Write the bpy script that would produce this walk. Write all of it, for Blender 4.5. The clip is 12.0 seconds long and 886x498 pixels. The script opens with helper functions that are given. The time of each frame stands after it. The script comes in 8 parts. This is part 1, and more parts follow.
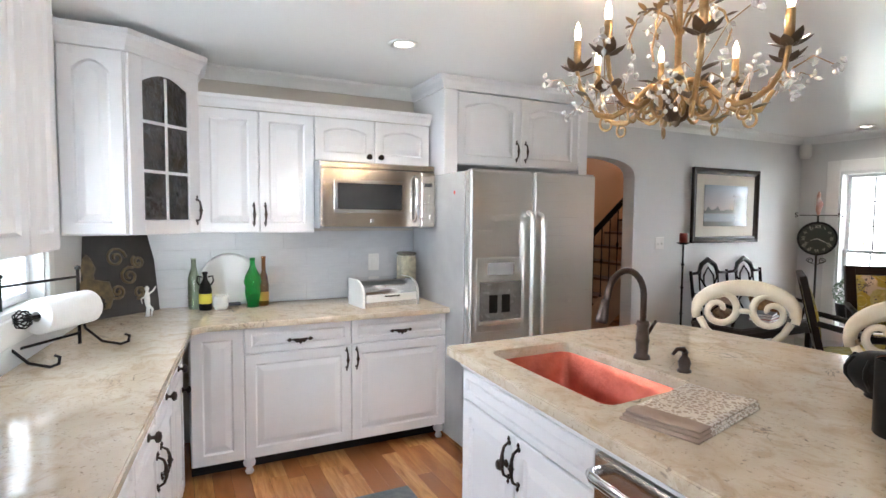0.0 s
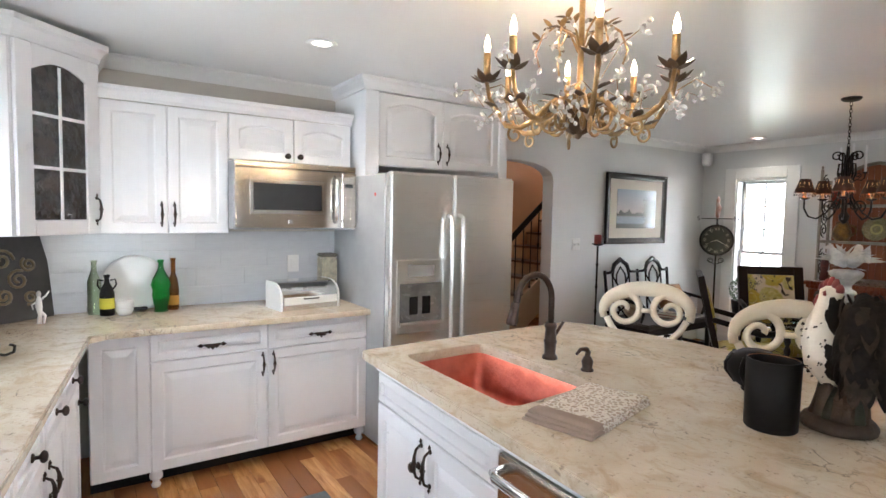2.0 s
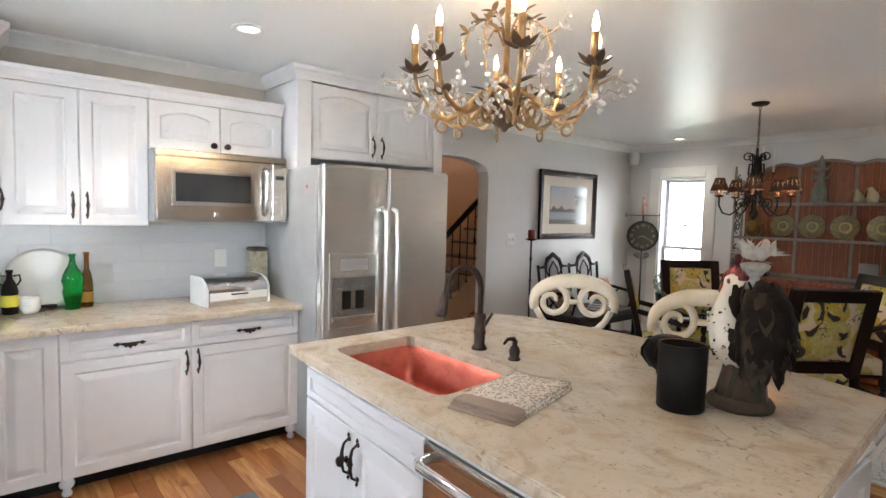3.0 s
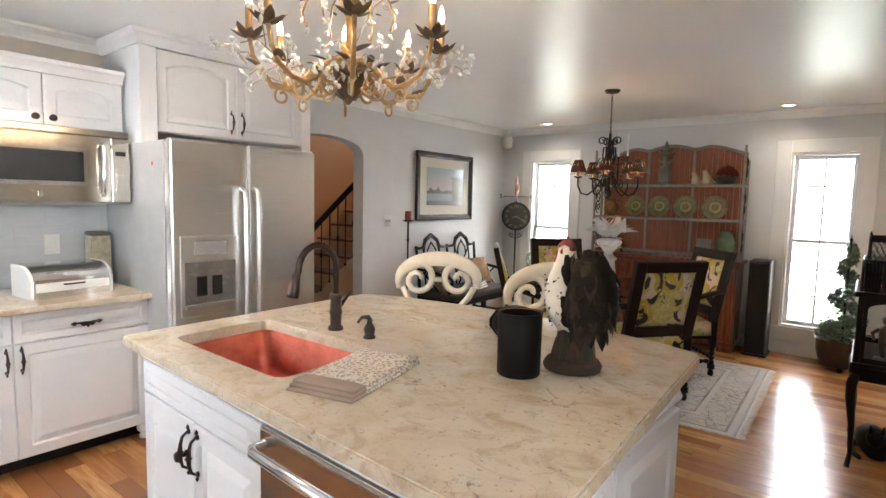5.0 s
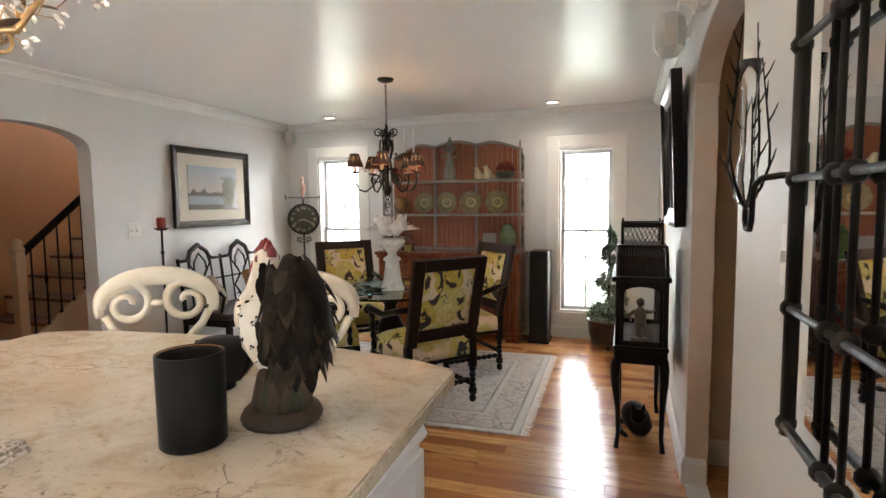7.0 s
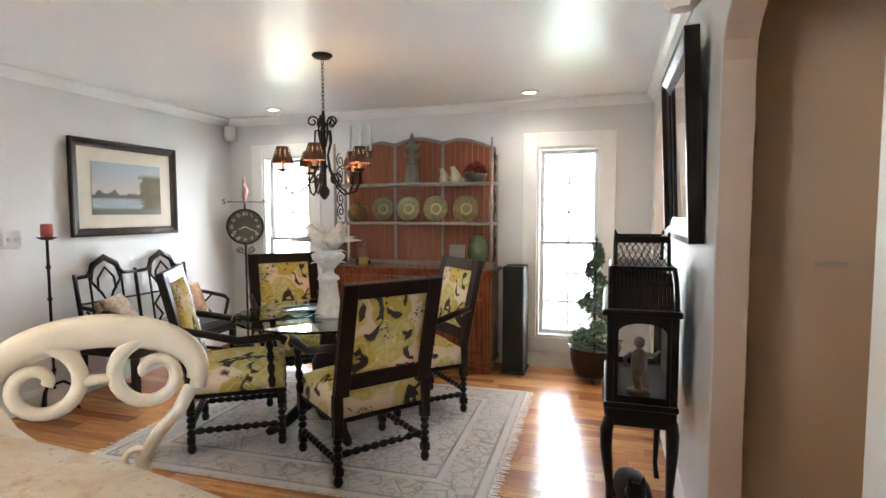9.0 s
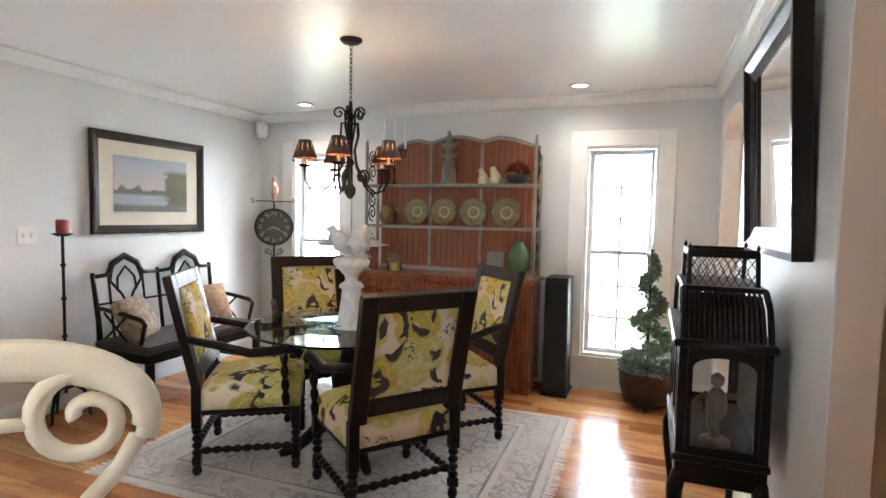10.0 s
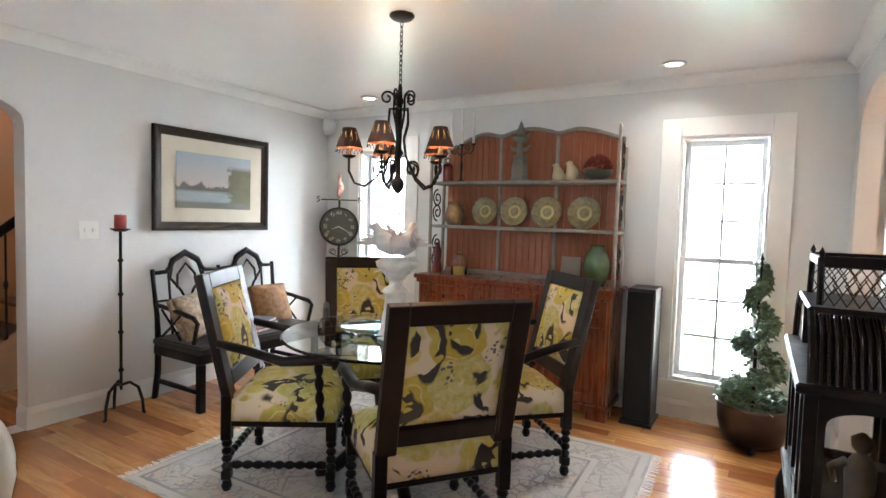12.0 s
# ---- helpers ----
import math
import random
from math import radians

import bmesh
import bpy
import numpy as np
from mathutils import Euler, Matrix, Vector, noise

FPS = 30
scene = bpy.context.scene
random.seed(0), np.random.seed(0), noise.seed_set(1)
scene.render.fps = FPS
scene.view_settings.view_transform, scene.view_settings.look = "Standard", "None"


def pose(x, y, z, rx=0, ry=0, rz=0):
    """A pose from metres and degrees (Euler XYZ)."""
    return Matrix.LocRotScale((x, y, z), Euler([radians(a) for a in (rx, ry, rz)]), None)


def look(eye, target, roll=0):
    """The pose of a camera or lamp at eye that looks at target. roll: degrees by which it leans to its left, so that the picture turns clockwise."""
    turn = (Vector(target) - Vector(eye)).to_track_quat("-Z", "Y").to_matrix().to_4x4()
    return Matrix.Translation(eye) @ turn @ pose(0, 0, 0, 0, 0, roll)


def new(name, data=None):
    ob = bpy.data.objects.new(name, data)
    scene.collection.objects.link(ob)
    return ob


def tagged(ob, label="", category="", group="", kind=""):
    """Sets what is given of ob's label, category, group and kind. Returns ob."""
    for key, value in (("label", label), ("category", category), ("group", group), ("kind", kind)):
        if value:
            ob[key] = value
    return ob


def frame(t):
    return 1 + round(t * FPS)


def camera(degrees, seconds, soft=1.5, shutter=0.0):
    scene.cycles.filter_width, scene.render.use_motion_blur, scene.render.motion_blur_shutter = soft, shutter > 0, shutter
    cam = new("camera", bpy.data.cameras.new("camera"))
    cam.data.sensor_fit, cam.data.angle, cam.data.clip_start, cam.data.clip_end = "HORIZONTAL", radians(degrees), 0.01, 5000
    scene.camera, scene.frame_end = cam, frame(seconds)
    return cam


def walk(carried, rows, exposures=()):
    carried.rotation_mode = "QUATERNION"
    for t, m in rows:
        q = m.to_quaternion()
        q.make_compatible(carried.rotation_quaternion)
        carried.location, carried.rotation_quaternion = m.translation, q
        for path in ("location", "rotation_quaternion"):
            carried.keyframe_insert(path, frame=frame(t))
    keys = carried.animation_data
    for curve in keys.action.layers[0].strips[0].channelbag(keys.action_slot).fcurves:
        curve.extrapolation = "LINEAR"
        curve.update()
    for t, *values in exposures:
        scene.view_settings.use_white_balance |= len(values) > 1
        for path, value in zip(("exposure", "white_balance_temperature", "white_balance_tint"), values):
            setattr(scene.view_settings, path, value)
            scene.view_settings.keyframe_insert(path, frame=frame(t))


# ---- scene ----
cam = camera(79.1, 12.0)
PATH = [
    (0, (-0.739, -3.65, 1.451), (0.144, -1.86, 1.33), 0.5),
    (0.5, (-0.734, -3.646, 1.457), (0.165, -1.864, 1.329), 0.7),
    (1, (-0.726, -3.645, 1.464), (0.215, -1.885, 1.333), 0.8),
    (1.5, (-0.709, -3.672, 1.481), (0.318, -1.961, 1.353), 0.9),
    (2, (-0.693, -3.691, 1.479), (0.414, -2.03, 1.353), 1.1),
    (2.5, (-0.683, -3.708, 1.471), (0.512, -2.109, 1.346), 1.4),
    (3, (-0.658, -3.715, 1.461), (0.625, -2.187, 1.328), 1.5),
    (5, (-0.538, -3.799, 1.436), (1.024, -2.563, 1.254), 1.3),
    (5.5, (-0.471, -3.825, 1.424), (1.171, -2.697, 1.243), 0.9),
    (6, (-0.371, -3.861, 1.407), (1.362, -2.878, 1.235), 0.3),
    (6.5, (-0.207, -3.863, 1.4), (1.616, -3.059, 1.233), -0.2),
    (7, (0.012, -3.836, 1.4), (1.898, -3.19, 1.235), -0.6),
    (9, (0.83, -3.782, 1.391), (2.737, -3.194, 1.254), -0.1),
    (9.5, (1.036, -3.72, 1.398), (2.923, -3.071, 1.264), 0.5),
    (10, (1.185, -3.685, 1.384), (3.045, -2.961, 1.262), 1.1),
    (10.5, (1.352, -3.667, 1.382), (3.178, -2.859, 1.265), 1.4),
    (11, (1.498, -3.652, 1.368), (3.273, -2.739, 1.248), 1.7),
    (11.5, (1.573, -3.662, 1.357), (3.304, -2.669, 1.237), 1.8),
    (12, (1.612, -3.675, 1.353), (3.331, -2.659, 1.239), 1.7),
]
walk(cam, [(t, look(eye, target, roll)) for t, eye, target, roll in PATH], [(0.0, 0.22, 5700, 11), (3.0, 0.22, 5850, 11), (5.5, 0.42, 6100, 12), (7.0, 0.5, 6100, 11), (9.0, 0.86, 5800, 10), (12.0, 0.86, 5600, 9)])

# ---- world, sun and lamps ----
def lamp(name, kind, m, energy, color=(1, 1, 1), size=0.1, size_y=None, spread=None):
    d = bpy.data.lights.new(name, kind)
    d.energy, d.color = energy, color
    if kind == "AREA":
        d.size = size
        if size_y:
            d.shape, d.size_y = "RECTANGLE", size_y
        if spread:
            d.spread = radians(spread)
    elif kind == "SUN":
        d.angle = radians(size)
    else:
        d.shadow_soft_size = size
    ob = new(name, d)
    ob.matrix_world = m
    return ob


SUN_EL, SUN_AZ = 55.0, 0.0
world = bpy.data.worlds.new("sky")
scene.world = world
world.use_nodes = True
wt = world.node_tree
sky = wt.nodes.new("ShaderNodeTexSky")
sky.sky_type, sky.sun_disc = "NISHITA", False
sky.sun_elevation, sky.sun_rotation = radians(SUN_EL), radians(SUN_AZ)
wt.links.new(sky.outputs[0], wt.nodes["Background"].inputs[0])
wt.nodes["Background"].inputs[1].default_value = 0.12
sa, se = radians(SUN_AZ), radians(SUN_EL)
sun_from = Vector((math.sin(sa) * math.cos(se), math.cos(sa) * math.cos(se), math.sin(se)))
lamp("sun", "SUN", look(sun_from * 30, (0, 0, 0)), 3.0, (1, 0.94, 0.86), 0.5)

# light at windows; only the kitchen lamp's window is in view
# Fill lamp at a made-up high window, to brighten the stair hall.
lamp("added_light_hall", "AREA", look((6.20, 1.1, 3.2), (3.0, 1.3, 1.0)), 24, (1, 0.90, 0.78), 1.1, 1.1)
# Fill lamp for the side room, at a window added out of view.
lamp("added_light_room", "AREA", look((7.40, -5.5, 1.3), (3.0, -5.2, 1.0)), 14, (0.97, 0.98, 1), 0.9, 1.3)
lamp("window_light_kitchen", "AREA", look((-1.56, -1.2, 1.42), (0, -1.1, 1.1)), 15, (0.86, 0.95, 1), 0.85, 0.7)
CANDLE = 8.0
# Fill lamp at the assumed back window, out of view, for the cabinet fronts.
lamp("added_light_back", "AREA", look((-0.35, -4.30, 1.35), (-0.2, 0, 1.2)), 7, (0.95, 0.98, 1), 1.3, 1.3)


# ---- materials ----
def ramp_mix(nt, fac, a, b):
    m = nt.nodes.new("ShaderNodeMix")
    m.data_type = "RGBA"
    nt.links.new(fac, m.inputs[0])
    for sock, v in ((m.inputs[6], a), (m.inputs[7], b)):
        if hasattr(v, "is_linked"):
            nt.links.new(v, sock)
        else:
            sock.default_value = (*v, 1)
    return m.outputs[2]


def noise_tex(nt, vec, scale, detail=4.0, rough=0.55, dist=0.0):
    n = nt.nodes.new("ShaderNodeTexNoise")
    n.inputs["Scale"].default_value, n.inputs["Detail"].default_value = scale, detail
    n.inputs["Roughness"].default_value, n.inputs["Distortion"].default_value = rough, dist
    nt.links.new(vec, n.inputs["Vector"])
    return n.outputs["Fac"]


def sharpen(nt, fac, lo, hi):
    m = nt.nodes.new("ShaderNodeMapRange")
    m.inputs[1].default_value, m.inputs[2].default_value = lo, hi
    nt.links.new(fac, m.inputs[0])
    return m.outputs[0]


def scaled(nt, vec, s, rot=(0, 0, 0)):
    m = nt.nodes.new("ShaderNodeMapping")
    m.inputs["Scale"].default_value = s
    m.inputs["Rotation"].default_value = [radians(r) for r in rot]
    nt.links.new(vec, m.inputs["Vector"])
    return m.outputs[0]


def mat_start(name):
    m = bpy.data.materials.new(name)
    m.use_nodes = True
    nt = m.node_tree
    bsdf = nt.nodes["Principled BSDF"]
    co = nt.nodes.new("ShaderNodeTexCoord").outputs["Object"]
    return m, nt, bsdf, co


def bump(nt, bsdf, height, strength, dist=0.002):
    b = nt.nodes.new("ShaderNodeBump")
    b.inputs["Strength"].default_value, b.inputs["Distance"].default_value = strength, dist
    nt.links.new(height, b.inputs["Height"])
    nt.links.new(b.outputs[0], bsdf.inputs["Normal"])


def simple(name, a, b=None, rough=0.5, metal=0.0, scale=6.0, fine=90.0, bumpy=0.15, rough_var=0.12, coat=0.0, stretch=(1, 1, 1), dist=0.002, spec=0.5):
    """Colour between a and b in large patches, fine grain in the relief and the gloss."""
    m, nt, bsdf, co = mat_start(name)
    b = b or tuple(c * 0.86 for c in a)
    v = scaled(nt, co, stretch)
    big = sharpen(nt, noise_tex(nt, v, scale, 5, 0.6), 0.3, 0.7)
    small = noise_tex(nt, v, fine, 4)
    nt.links.new(ramp_mix(nt, big, a, b), bsdf.inputs["Base Color"])
    r = nt.nodes.new("ShaderNodeMapRange")
    r.inputs[3].default_value, r.inputs[4].default_value = max(0.02, rough - rough_var), min(1, rough + rough_var)
    nt.links.new(noise_tex(nt, v, scale * 3, 4), r.inputs[0])
    nt.links.new(r.outputs[0], bsdf.inputs["Roughness"])
    bsdf.inputs["Metallic"].default_value = metal
    bsdf.inputs["Coat Weight"].default_value = coat
    bsdf.inputs["Specular IOR Level"].default_value = spec
    if bumpy:
        bump(nt, bsdf, small, bumpy, dist)
    return m


def glow(name, color, strength):
    m, nt, bsdf, co = mat_start(name)
    bsdf.inputs["Emission Color"].default_value = (*color, 1)
    bsdf.inputs["Emission Strength"].default_value = strength
    bsdf.inputs["Base Color"].default_value = (*color, 1)
    return m


def glass(name, color=(1, 1, 1), rough=0.0, ior=1.45):
    m, nt, bsdf, co = mat_start(name)
    bsdf.inputs["Base Color"].default_value = (*color, 1)
    bsdf.inputs["Roughness"].default_value = rough
    bsdf.inputs["Transmission Weight"].default_value = 1
    bsdf.inputs["IOR"].default_value = ior
    return m


M_WALL = simple("wall_paint", (0.64, 0.64, 0.63), (0.60, 0.60, 0.59), 0.42, scale=1.2, fine=160, bumpy=0.08)
M_KWALL = simple("kitchen_wall_paint", (0.52, 0.48, 0.42), (0.48, 0.44, 0.39), 0.5, scale=1.2, fine=160, bumpy=0.08)
M_TAN = simple("tan_wall_paint", (0.56, 0.30, 0.14), (0.52, 0.27, 0.125), 0.6, scale=1.0, fine=140, bumpy=0.1)
M_CREAM = simple("cream_wall_paint", (0.68, 0.50, 0.35), (0.63, 0.46, 0.32), 0.55, scale=1.0, fine=140, bumpy=0.1)
M_CEIL = simple("ceiling_gloss_paint", (0.81, 0.81, 0.80), (0.80, 0.80, 0.79), 0.36, scale=0.8, fine=35, bumpy=0.0, rough_var=0.01, spec=0.8)
M_TRIM = simple("white_trim_paint", (0.78, 0.78, 0.76), (0.72, 0.72, 0.70), 0.35, scale=3, fine=120, bumpy=0.06)
M_CAB = simple("white_cabinet_lacquer", (0.78, 0.77, 0.78), (0.73, 0.72, 0.73), 0.32, scale=2.5, fine=110, bumpy=0.04)
M_DARKIRON = simple("dark_iron", (0.011, 0.009, 0.008), (0.007, 0.005, 0.005), 0.46, 0.3, scale=20, fine=150, bumpy=0.3, spec=0.25)
M_BLACKWOOD = simple("black_stained_wood", (0.012, 0.008, 0.007), (0.007, 0.005, 0.0045), 0.36, scale=8, fine=60, bumpy=0.12, stretch=(1, 1, 0.2), spec=0.14)
M_DARKWOOD = simple("dark_brown_wood", (0.020, 0.010, 0.007), (0.010, 0.006, 0.005), 0.36, scale=8, fine=60, bumpy=0.12, stretch=(1, 1, 0.15), spec=0.16)
M_PLAIN = simple("cream_plastic", (0.6, 0.5, 0.38))
BACKDROP = 66.0


# ---- mesh helpers ----
def link(name, bm, material, parent=None, label="", smooth=False):
    me = bpy.data.meshes.new(name)
    bm.to_mesh(me)
    bm.free()
    if smooth:
        for p in me.polygons:
            p.use_smooth = True
    for mt in material if isinstance(material, (list, tuple)) else (material,):
        me.materials.append(mt)
    ob = new(name, me)
    if parent is not None:
        ob.parent = parent
    if label:
        ob["label"] = label
    return ob


def part(name, bm, material, parent, label="", smooth=False):
    return link(name, bm, material, parent, label, smooth)


def thing(name, m, label, category, group="", kind=""):
    ob = new(name)
    ob.empty_display_size = 0.05
    ob.matrix_world = m
    return tagged(ob, label, category, group, kind)


def structure(name, bm, material, label="", category="", smooth=False):
    return tagged(link(name, bm, material, None, "", smooth), label, category or "wall", "", "structure")


def box(x0, x1, y0, y1, z0, z1, bevel=0.0, bm=None, m=None, seg=1):
    bm2 = bmesh.new()
    g = bmesh.ops.create_cube(bm2, size=1.0)
    bmesh.ops.scale(bm2, vec=(abs(x1 - x0), abs(y1 - y0), abs(z1 - z0)), verts=bm2.verts)
    bmesh.ops.translate(bm2, vec=((x0 + x1) / 2, (y0 + y1) / 2, (z0 + z1) / 2), verts=bm2.verts)
    if bevel:
        bmesh.ops.bevel(bm2, geom=bm2.edges[:], offset=bevel, segments=seg, affect="EDGES", clamp_overlap=True)
    return merge(bm, bm2, m)


def merge(bm, extra, m=None):
    if m is not None:
        bmesh.ops.transform(extra, matrix=m, verts=extra.verts)
    if bm is None:
        return extra
    tmp = bpy.data.meshes.new("tmp")
    extra.to_mesh(tmp)
    extra.free()
    bm.from_mesh(tmp)
    bpy.data.meshes.remove(tmp)
    return bm


def lathe(profile, seg=24, bm=None, m=None, cap=True):
    """A turned shape from rows of radius and height."""
    b = bmesh.new()
    rings = []
    for r, z in profile:
        if r < 1e-5:
            rings.append([b.verts.new((0, 0, z))])
        else:
            rings.append([b.verts.new((r * math.cos(2 * math.pi * i / seg), r * math.sin(2 * math.pi * i / seg), z)) for i in range(seg)])
    for p, q in zip(rings, rings[1:]):
        for i in range(seg):
            j = (i + 1) % seg
            if len(p) == 1 and len(q) == 1:
                continue
            if len(p) == 1:
                b.faces.new((p[0], q[j], q[i]))
            elif len(q) == 1:
                b.faces.new((p[i], p[j], q[0]))
            else:
                b.faces.new((p[i], p[j], q[j], q[i]))
    if cap:
        for ring, flip in ((rings[0], True), (rings[-1], False)):
            if len(ring) > 1:
                b.faces.new(ring[::-1] if flip else ring)
    bmesh.ops.recalc_face_normals(b, faces=b.faces)
    return merge(bm, b, m)


def tube(points, radius, seg=8, bm=None, m=None, closed=False):
    """A round bar along points; radius may be a number or one per point."""
    pts = [Vector(p) for p in points]
    n = len(pts)
    rad = radius if isinstance(radius, (list, tuple)) else [radius] * n
    b = bmesh.new()
    rings = []
    up = None
    for i, p in enumerate(pts):
        a = pts[(i - 1) % n] if (closed or i > 0) else p
        c = pts[(i + 1) % n] if (closed or i < n - 1) else p
        d = (c - a).normalized()
        if up is None:
            up = Vector((0, 0, 1)) if abs(d.z) < 0.9 else Vector((1, 0, 0))
        side = d.cross(up).normalized()
        up = side.cross(d).normalized()
        rings.append([b.verts.new(p + rad[i] * (math.cos(2 * math.pi * k / seg) * side + math.sin(2 * math.pi * k / seg) * up)) for k in range(seg)])
    pairs = list(zip(rings, rings[1:])) + ([(rings[-1], rings[0])] if closed else [])
    for p, q in pairs:
        for k in range(seg):
            l = (k + 1) % seg
            b.faces.new((p[k], p[l], q[l], q[k]))
    if not closed:
        b.faces.new(rings[0][::-1])
        b.faces.new(rings[-1])
    bmesh.ops.recalc_face_normals(b, faces=b.faces)
    return merge(bm, b, m)


def prism(outline, z0, z1, bm=None, m=None, bevel=0.0, holes=()):
    """A plate of the given outline (x, y) between two heights, with holes through it."""
    b = bmesh.new()
    loops = [outline, *holes]
    edges = []
    for lp in loops:
        vs = [b.verts.new((x, y, z0)) for x, y in lp]
        edges += [b.edges.new((vs[i], vs[(i + 1) % len(vs)])) for i in range(len(vs))]
    if holes:
        bmesh.ops.triangle_fill(b, use_beauty=True, use_dissolve=False, edges=edges)
    else:
        b.faces.new(b.verts[:])
    ret = bmesh.ops.extrude_face_region(b, geom=b.faces[:])
    bmesh.ops.translate(b, vec=(0, 0, z1 - z0), verts=[v for v in ret["geom"] if isinstance(v, bmesh.types.BMVert)])
    bmesh.ops.recalc_face_normals(b, faces=b.faces)
    if bevel:
        es = [e for e in b.edges if len(e.link_faces) == 2 and e.calc_face_angle(0) > 0.6]
        bmesh.ops.bevel(b, geom=es, offset=bevel, segments=2, affect="EDGES", clamp_overlap=True)
    return merge(bm, b, m)


def sweep(profile, path, bm=None, m=None, closed=False):
    """A moulding: profile rows (out, up) carried along a level path of (x, y, z); out is to the right of the way."""
    b = bmesh.new()
    pts = [Vector(p) for p in path]
    n = len(pts)
    rings = []
    for i, p in enumerate(pts):
        d0 = (p - pts[i - 1]).normalized() if (i > 0 or closed) else None
        d1 = (pts[(i + 1) % n] - p).normalized() if (i < n - 1 or closed) else None
        d0, d1 = d0 or d1, d1 or d0
        n0, n1 = Vector((d0.y, -d0.x, 0)), Vector((d1.y, -d1.x, 0))
        miter = (n0 + n1) / max(0.2, 1 + n0.dot(n1))
        rings.append([b.verts.new(p + miter * o + Vector((0, 0, u))) for o, u in profile])
    k = len(profile)
    for p, q in list(zip(rings, rings[1:])) + ([(rings[-1], rings[0])] if closed else []):
        for i in range(k):
            j = (i + 1) % k
            b.faces.new((p[i], p[j], q[j], q[i]))
    if not closed:
        b.faces.new(rings[0])
        b.faces.new(rings[-1][::-1])
    bmesh.ops.recalc_face_normals(b, faces=b.faces)
    return merge(bm, b, m)


def arc(cx, cy, r, a0, a1, n=12):
    return [(cx + r * math.cos(radians(a0 + (a1 - a0) * i / n)), cy + r * math.sin(radians(a0 + (a1 - a0) * i / n))) for i in range(n + 1)]


ROT_X = Matrix.Rotation(radians(90), 4, "X")   # plate drawn in x, y stands up: y becomes z

# ---- the large structure ----
# x runs along the long picture wall from kitchen to dining, y towards that wall, z up
CEIL = 2.37
YL, YK, YR, XF = 0.08, 0.05, -4.13, 5.66
LEFT = Matrix.Translation((-1.25, -0.60, 0)) @ Matrix.Rotation(radians(-6), 4, "Z")   # the window wall of the kitchen; local x is out of the wall


def backdrop_mat(name, strength):
    m, nt, bsdf, co = mat_start(name)
    tree = sharpen(nt, noise_tex(nt, co, 1.3, 9, 0.74), 0.47, 0.58)
    fine = noise_tex(nt, co, 6, 5)
    green = ramp_mix(nt, fine, (0.0030, 0.0050, 0.0022), (0.0150, 0.0185, 0.0115))
    sep = nt.nodes.new("ShaderNodeSeparateXYZ")
    nt.links.new(co, sep.inputs[0])
    c = ramp_mix(nt, tree, (1.0, 1.0, 0.97), green)
    # The lower band glows about twice as bright, to throw light up at the ceiling.
    low = sharpen(nt, sep.outputs["Z"], 0.9, 0.2)
    c = ramp_mix(nt, low, c, (2.0, 2.05, 1.9))
    nt.links.new(c, bsdf.inputs["Emission Color"])
    bsdf.inputs["Emission Strength"].default_value = strength
    bsdf.inputs["Base Color"].default_value = (0.1, 0.1, 0.1, 1)
    return m


M_BACKDROP = backdrop_mat("sunlit_garden_backdrop", BACKDROP)
# Same garden with its glow turned down to balance the kitchen's light.
M_DIMGARDEN = backdrop_mat("dimmed_garden_backdrop", 30.0)


def wall_with_holes(name, m, outline, holes, thick, material, label):
    """A wall drawn in its own plane (along, up); thick goes to local +z before the turn m."""
    return structure(name, prism(outline, 0, thick, m=m, holes=holes), material, label)


def arch_hole(a, b, z0, spring, rise, n=14):
    """An opening with a low curved head."""
    pts = [(a, z0), (b, z0), (b, spring)]
    w = b - a
    for i in range(1, n):
        ang = math.pi * i / n
        pts.append((b - w * (1 - math.cos(ang)) / 2, spring + rise * math.sin(ang) ** 0.8))
    pts.append((a, spring))
    return pts


def rect(a, b, c, d):
    return [(a, c), (b, c), (b, d), (a, d)]


wall_with_holes("wall_picture", Matrix.Translation((0, YL + 0.14, 0)) @ ROT_X, rect(2.04, XF + 0.2, 0, CEIL),
                [arch_hole(2.17, 3.09, 0.001, 1.83, 0.17)], 0.14, M_WALL, "pale grey painted wall with an arched opening")
structure("wall_kitchen", box(-1.4, 2.04, YK, YK + 0.17, 0, CEIL), M_KWALL, "beige painted kitchen wall above the cabinets")
to_far = Matrix(((0, 0, 1, XF), (1, 0, 0, 0), (0, 1, 0, 0), (0, 0, 0, 1)))
WIN_R, WIN_L, WZ0, WZ1 = (-3.71, -3.17), (-0.88, -0.33), 0.27, 1.96
wall_with_holes("wall_window", to_far, rect(YR - 0.2, YL + 0.14, 0, CEIL), [rect(*WIN_R, WZ0, WZ1), rect(*WIN_L, WZ0, WZ1)], 0.2, M_WALL,
                "pale grey painted wall with two tall windows")
TH = 0.105
ARCH_A, ARCH_B = (1.70, 2.84), (4.55, 5.46)
wall_with_holes("wall_mirror", Matrix.Translation((0, YR, 0)) @ ROT_X, rect(-1.9, XF, 0, CEIL),
                [arch_hole(*ARCH_A, 0.001, 1.89, 0.22), arch_hole(*ARCH_B, 0.001, 1.89, 0.22), rect(-1.0, 0.3, 0.7, 2.0)], TH, M_WALL, "pale grey painted wall with two arched openings")
# Thin lining on the arch reveal; its blush colour carries the hall's warm light.
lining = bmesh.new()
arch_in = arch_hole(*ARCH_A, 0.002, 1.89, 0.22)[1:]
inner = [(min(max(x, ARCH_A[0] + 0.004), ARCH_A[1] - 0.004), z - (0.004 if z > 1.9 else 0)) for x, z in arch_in]
